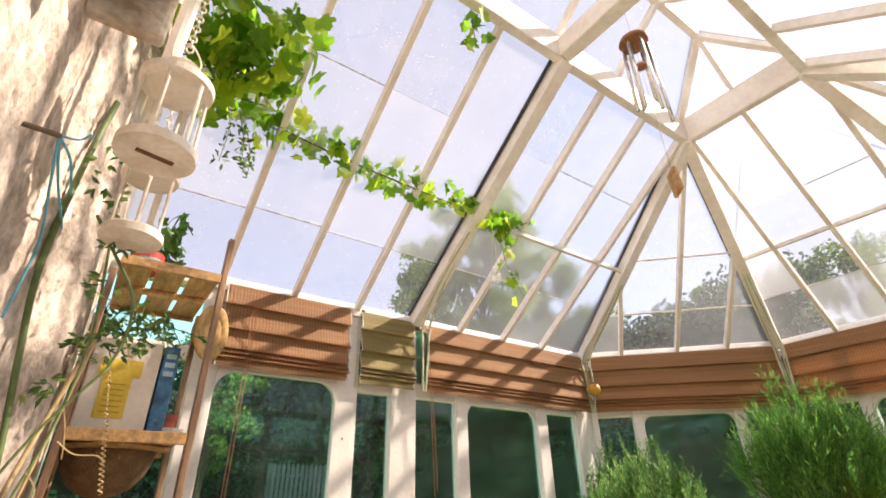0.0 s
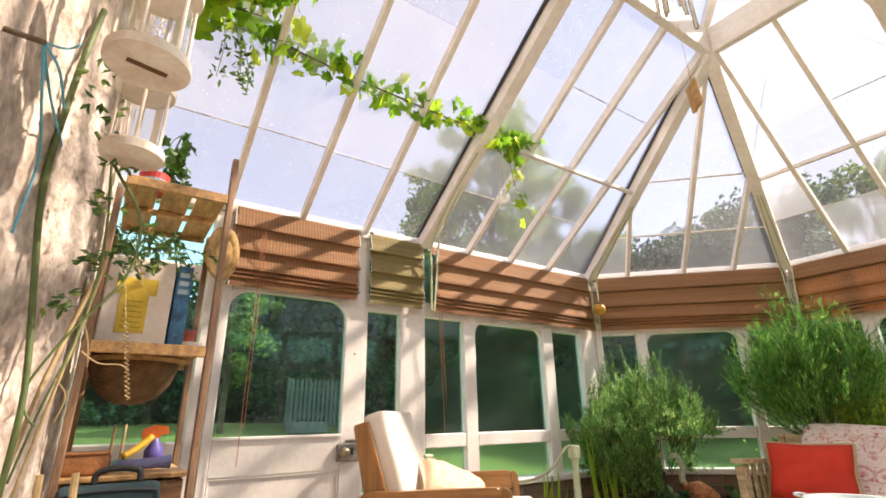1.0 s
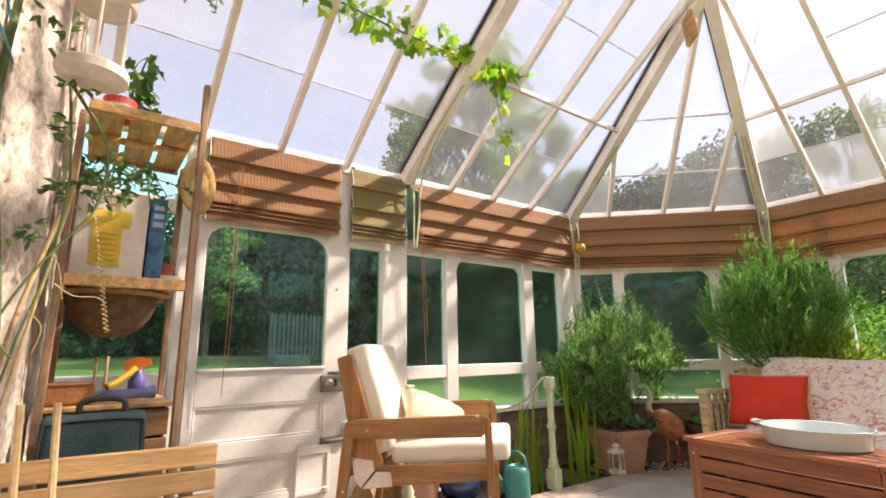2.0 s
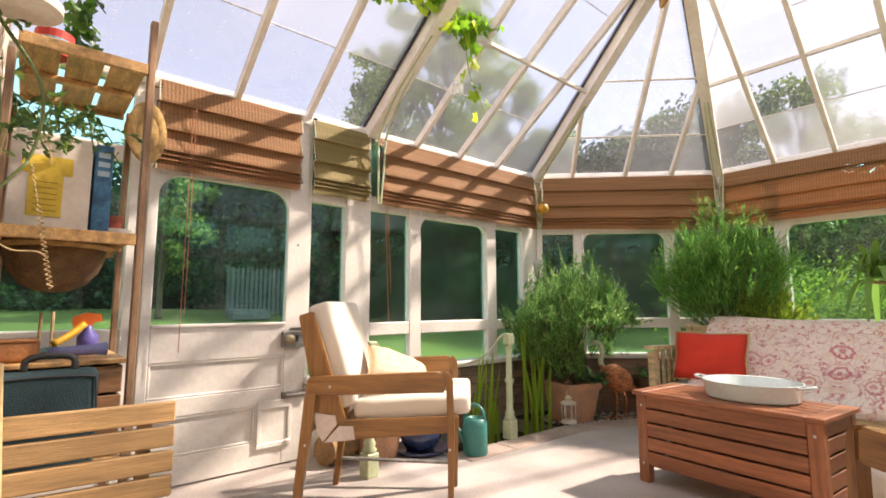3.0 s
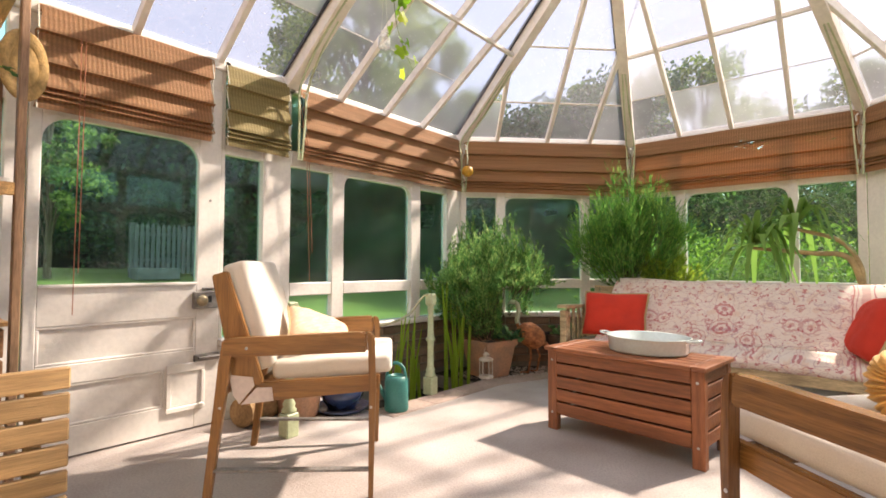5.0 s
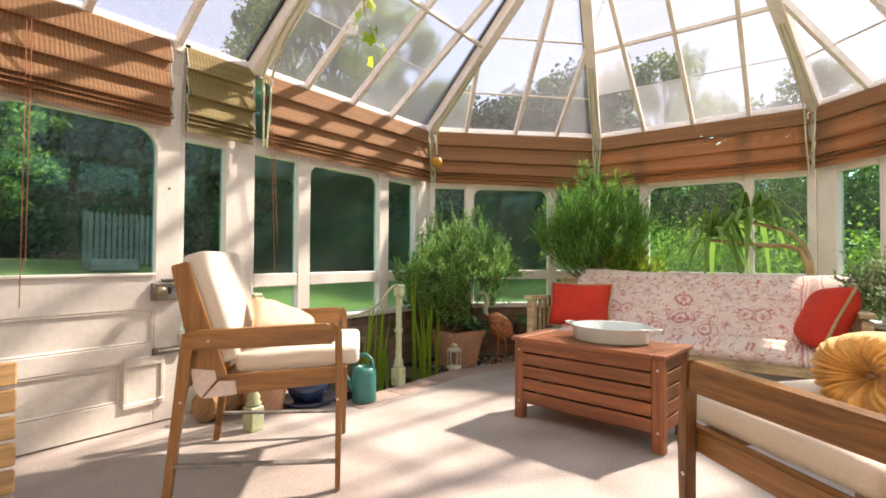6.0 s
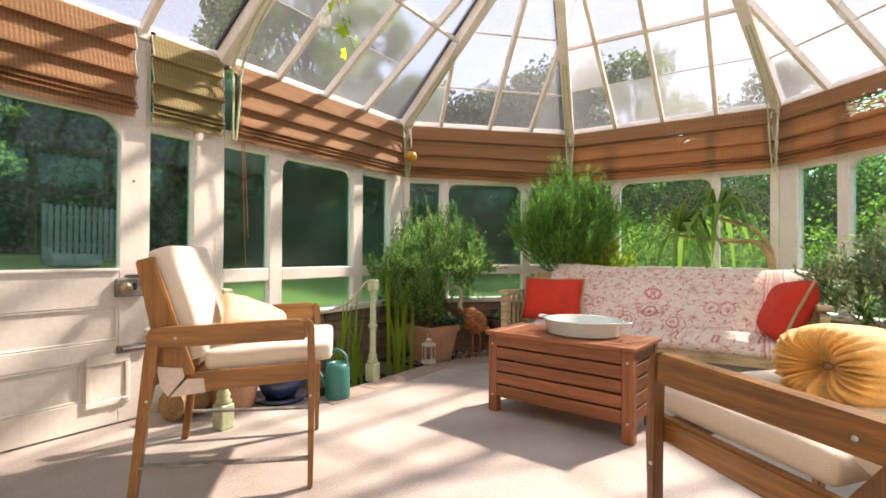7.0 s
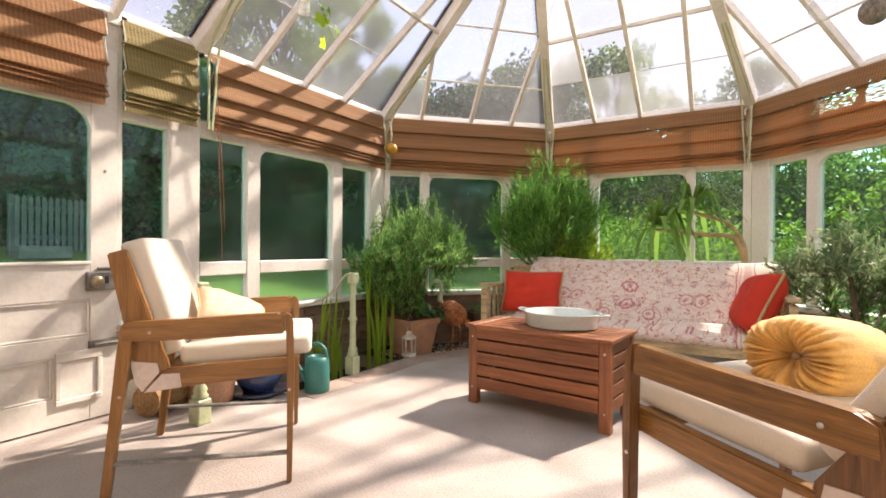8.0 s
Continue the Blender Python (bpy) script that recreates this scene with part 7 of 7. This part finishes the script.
for x, y, z, lab, mt in ((2.94, -0.31, 2.04, "clear glass globe hanging from a roof bar", glass_mat("globe_glass", 0.3, 20)), (2.94, -0.50, 1.98, "grey woven ball hanging from a roof bar", mat("grey_weave", (0.30, 0.26, 0.22), 0.9, 0.5, 40, 150, 0.8))):
    hb = thing("hanging_ball", lab, "ornament", pose(x, y, z), "hanging balls")
    part("ball", lathe(B(), [(0, 0)] + [(0.06 * math.sin(a), 0.06 - 0.06 * math.cos(a)) for a in [k * math.pi / 12 for k in range(1, 12)]] + [(0, 0.12)], n=20), mt, hb, smooth=True)
    part("cord", tube(B(), [(0, 0, 0.12), (0, 0, 2.2 + (y + 1.29) * 0.73 - z)], 0.002, 4), WIRE, hb)

# ---- bricks of the low wall facing the pond, courses shared from one mesh ----
bm = B()
box(bm, -0.104, 0.104, -0.012, 0.02, -0.031, 0.031, 0.004)
tmp = part("brick", bm, BRICK)
bmesh_brick = tmp.data
bpy.data.objects.remove(tmp)
for i in (1, 2):
    wl = bpy.data.objects[f"wall_low_{i}"]
    L = wl.dimensions.x - 0.08
    for row in range(6):
        x = 0.06 + (0.11 if row % 2 else 0.0)
        while x < L - 0.08:
            if i == 2 or x > 0.72:
                b = new("brick", bmesh_brick)
                b.parent = wl
                b.matrix_local = Matrix.Translation((x + 0.06, -0.002, 0.415 - 0.073 * row))
            x += 0.219


# ---- garden ----
HEDGE = leaf_mat("hedge_leaf", (0.028, 0.085, 0.036), (0.08, 0.17, 0.055), 0.35)
YEW = leaf_mat("yew_leaf", (0.034, 0.11, 0.045), (0.10, 0.24, 0.07), 0.42)
SHRUB = leaf_mat("shrub_leaf", (0.20, 0.32, 0.03), (0.50, 0.58, 0.09), 0.6)
TREE = leaf_mat("tree_leaf", (0.17, 0.30, 0.06), (0.42, 0.52, 0.13), 0.62)
WILLOW = leaf_mat("pale_tree_leaf", (0.30, 0.45, 0.07), (0.58, 0.68, 0.14), 0.65)
EDGE = leaf_mat("edge_hedge_leaf", (0.13, 0.24, 0.055), (0.46, 0.56, 0.15), 0.6)
# shade deep inside a hedge, put into the colour
SHADE_CORE = mat("painted_hedge_shade", (0.016, 0.03, 0.010), 0.95, 0.4, 1, 6, 0.6)


def ground_z(x, y):
    d = math.hypot(x - 2.7, y - 0.8)
    f = min(1, max(0, (d - 4) / 11))
    return -0.12 + 1.0 * f * f * (3 - 2 * f)


def clumps(name, ob, centres, per, size, material, seed, kind=""):
    """Leaves scattered on and in round clumps (x, y, z, radius)."""
    g = np.random.default_rng(seed)
    P = []
    for x, y, z, r in centres:
        d = g.normal(size=(per, 3))
        d /= np.linalg.norm(d, axis=1, keepdims=True)
        P.append(np.array([x, y, z]) + d * r * (g.random((per, 1)) ** 0.33) * np.array([1, 1, 0.85]))
    P = np.concatenate(P)
    W = g.normal(size=P.shape) + np.array([0, 0, -0.2])
    return leaf_mesh(name, P, W, size * g.uniform(0.6, 1.3, len(P)), size * 0.55, material, ob, kind=kind)


def hedge(label, line, h, depth, n, per, size, material, seed, core=True):
    R = random.Random(seed)
    ob = thing("hedge", label, "hedge", kind="stuff")
    C = []
    bm = B()
    for k in range(n):
        f = R.random() * (len(line) - 1)
        i = min(int(f), len(line) - 2)
        p = Vector(line[i]).lerp(Vector(line[i + 1]), f - i)
        z0 = ground_z(p.x, p.y)
        hh = h * (0.8 + 0.35 * noise.noise(Vector((p.x * 0.35, p.y * 0.35, seed))))
        C.append((p.x + R.uniform(-depth, depth), p.y + R.uniform(-depth, depth), z0 + R.random() ** 0.85 * hh, R.uniform(0.45, 0.9)))
    clumps("leaves", ob, C, per, size, material, seed)
    # dark sheet behind the leaves hides sky gaps; its near-black colour paints inner shade
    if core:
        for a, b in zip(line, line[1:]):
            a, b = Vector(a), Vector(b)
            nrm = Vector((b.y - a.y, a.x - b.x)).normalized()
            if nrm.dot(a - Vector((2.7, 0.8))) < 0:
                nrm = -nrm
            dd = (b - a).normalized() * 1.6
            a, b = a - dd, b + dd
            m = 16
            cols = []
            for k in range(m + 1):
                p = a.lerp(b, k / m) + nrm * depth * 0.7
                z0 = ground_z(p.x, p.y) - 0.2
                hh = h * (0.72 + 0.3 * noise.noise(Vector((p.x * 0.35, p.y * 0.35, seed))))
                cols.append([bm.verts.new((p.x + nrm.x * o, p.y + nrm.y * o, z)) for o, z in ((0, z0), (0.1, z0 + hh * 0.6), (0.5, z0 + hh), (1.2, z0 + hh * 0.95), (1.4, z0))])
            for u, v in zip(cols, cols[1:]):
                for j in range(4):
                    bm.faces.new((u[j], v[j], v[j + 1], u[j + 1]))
        part("shade_sheet", bm, SHADE_CORE, ob)
    else:
        bm.free()
    return ob


hedge("tall dark garden hedge with overhanging trees beyond the lawn", [(-14, 13.5), (-4, 16), (4, 18), (6.8, 13.4)], 6.0, 1.0, 440, 130, 0.20, HEDGE, 31)
hedge("tall dark clipped yew hedge close beyond the lawn", [(6.8, 13.2), (8.8, 10.4), (11.4, 7.2), (13.2, 4.0)], 5.7, 0.8, 500, 160, 0.15, YEW, 32)
hedge("trimmed green hedge along the garden's edge", [(13.6, 4), (14.5, 0), (13, -6), (10, -12)], 2.7, 0.7, 330, 200, 0.115, EDGE, 33)
hedge("bright leafy shrubs close to the windows", [(8.6, 2.7), (8.6, 1.5), (8.0, -0.6), (7.2, -2.6)], 1.35, 0.7, 170, 190, 0.065, SHRUB, 34, core=False)
# unseen hedge, added so the door pane mirrors leaves instead of bright sky
hedge("added hedge out of view that darkens reflections in the door pane", [(-4, -5.4), (4, -5.8), (9, -7.4)], 2.9, 0.6, 170, 150, 0.11, EDGE, 35)


def tree(label, x, y, h, crown, n, per, size, material, seed, r0=0.16, low=0.4, wide=1.0):
    R = random.Random(seed)
    z0 = ground_z(x, y) - 0.1
    ob = thing("tree", label, "tree")
    top = Vector((x + R.uniform(-.5, .5), y + R.uniform(-.5, .5), z0 + h * 0.85))
    tr = sweep([(x, y, z0), (x + R.uniform(-.2, .2), y + R.uniform(-.2, .2), z0 + h * 0.4), top], 12)
    part("trunk", tube(B(), tr, r0, 10, r0 * 0.25), BARK, ob, smooth=True)
    C = []
    for k in range(n):
        f = low + (1 - low) * R.random()
        i = min(int(f * 11), 10)
        a = R.uniform(0, math.tau)
        rr = crown * math.sin(math.pi * min(1, max(0.08, (f - low) / (1 - low) * 0.85 + 0.12))) * R.uniform(0.45, 1.05)
        tip = tr[i] + Vector((math.cos(a) * rr * wide, math.sin(a) * rr * wide, R.uniform(-.1, .6)))
        part("limb", tube(B(), sweep([tr[max(0, i - 2)], tr[i].lerp(tip, 0.5) + Vector((0, 0, 0.15)), tip], 6), r0 * 0.22, 5, 0.012), BARK, ob)
        C.append((tip.x, tip.y, tip.z, R.uniform(0.35, 0.75) * crown * 0.33))
        mid = tr[i].lerp(tip, 0.65)
        C.append((mid.x, mid.y, mid.z + 0.2, R.uniform(0.3, 0.6) * crown * 0.3))
    clumps("crown", ob, C, per, size, material, seed)
    return ob


tree("tall airy broadleaf tree with a pale green crown", 10.2, 11.8, 12.5, 3.0, 60, 190, 0.17, WILLOW, 41, low=0.42)
tree("broadleaf garden tree with a rounded green crown", 8.8, 14.4, 9.5, 2.4, 40, 150, 0.17, TREE, 42, low=0.4)
tree("broadleaf garden tree with gaps in its crown", 17.0, 3.4, 7.4, 2.8, 44, 120, 0.17, TREE, 43, low=0.25)
tree("broadleaf garden tree with gaps in its crown", 16.6, -0.6, 6.2, 2.6, 40, 120, 0.17, TREE, 44, low=0.25)
tree("broadleaf garden tree with an open crown", 15.2, 6.8, 7.0, 2.2, 34, 130, 0.16, TREE, 45, low=0.3)
tree("broadleaf garden tree with gaps in its crown", 15.5, -5.4, 6.4, 2.6, 38, 120, 0.17, TREE, 48, low=0.25)
tree("broadleaf garden tree with a rounded green crown", 12.6, 10.4, 9.0, 2.4, 40, 150, 0.17, TREE, 49, low=0.4)
tree("slender young fruit tree by the windows", 7.6, -1.6, 3.0, 0.9, 22, 60, 0.09, SHRUB, 46, r0=0.05, low=0.3)
tree("weeping garden shrub with trailing pale leaves", 2.3, 12.6, 5.0, 1.3, 26, 110, 0.12, EDGE, 47, r0=0.08, low=0.35)

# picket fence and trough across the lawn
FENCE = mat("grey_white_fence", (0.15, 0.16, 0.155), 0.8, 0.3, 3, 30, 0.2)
fe = thing("picket_fence", "weathered white picket fence across the lawn", "fence")
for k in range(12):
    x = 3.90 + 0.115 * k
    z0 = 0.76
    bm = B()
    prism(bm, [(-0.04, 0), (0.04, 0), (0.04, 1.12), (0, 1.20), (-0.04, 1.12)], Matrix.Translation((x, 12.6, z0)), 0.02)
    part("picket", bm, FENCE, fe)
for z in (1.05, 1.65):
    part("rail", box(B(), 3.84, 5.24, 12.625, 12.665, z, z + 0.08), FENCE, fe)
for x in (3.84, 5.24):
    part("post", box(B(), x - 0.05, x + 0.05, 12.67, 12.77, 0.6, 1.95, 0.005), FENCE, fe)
tg = thing("garden_trough", "pale stone trough on the lawn before the fence", "planter", pose(4.2, 12.25, 0.635))
bm = B()
for a in ((-0.45, 0.45, -0.22, -0.17), (-0.45, 0.45, 0.17, 0.22)):
    box(bm, *a, 0.0, 0.26, 0.01)
for a in ((-0.45, -0.40), (0.40, 0.45)):
    box(bm, *a, -0.17, 0.17, 0.0, 0.26, 0.01)
part("body", bm, mat("pale_stone", (0.20, 0.20, 0.19), 0.9, 0.25, 5, 40, 0.3), tg)
part("soil", box(B(), -0.40, 0.40, -0.17, 0.17, 0.0, 0.22), SOIL, tg)
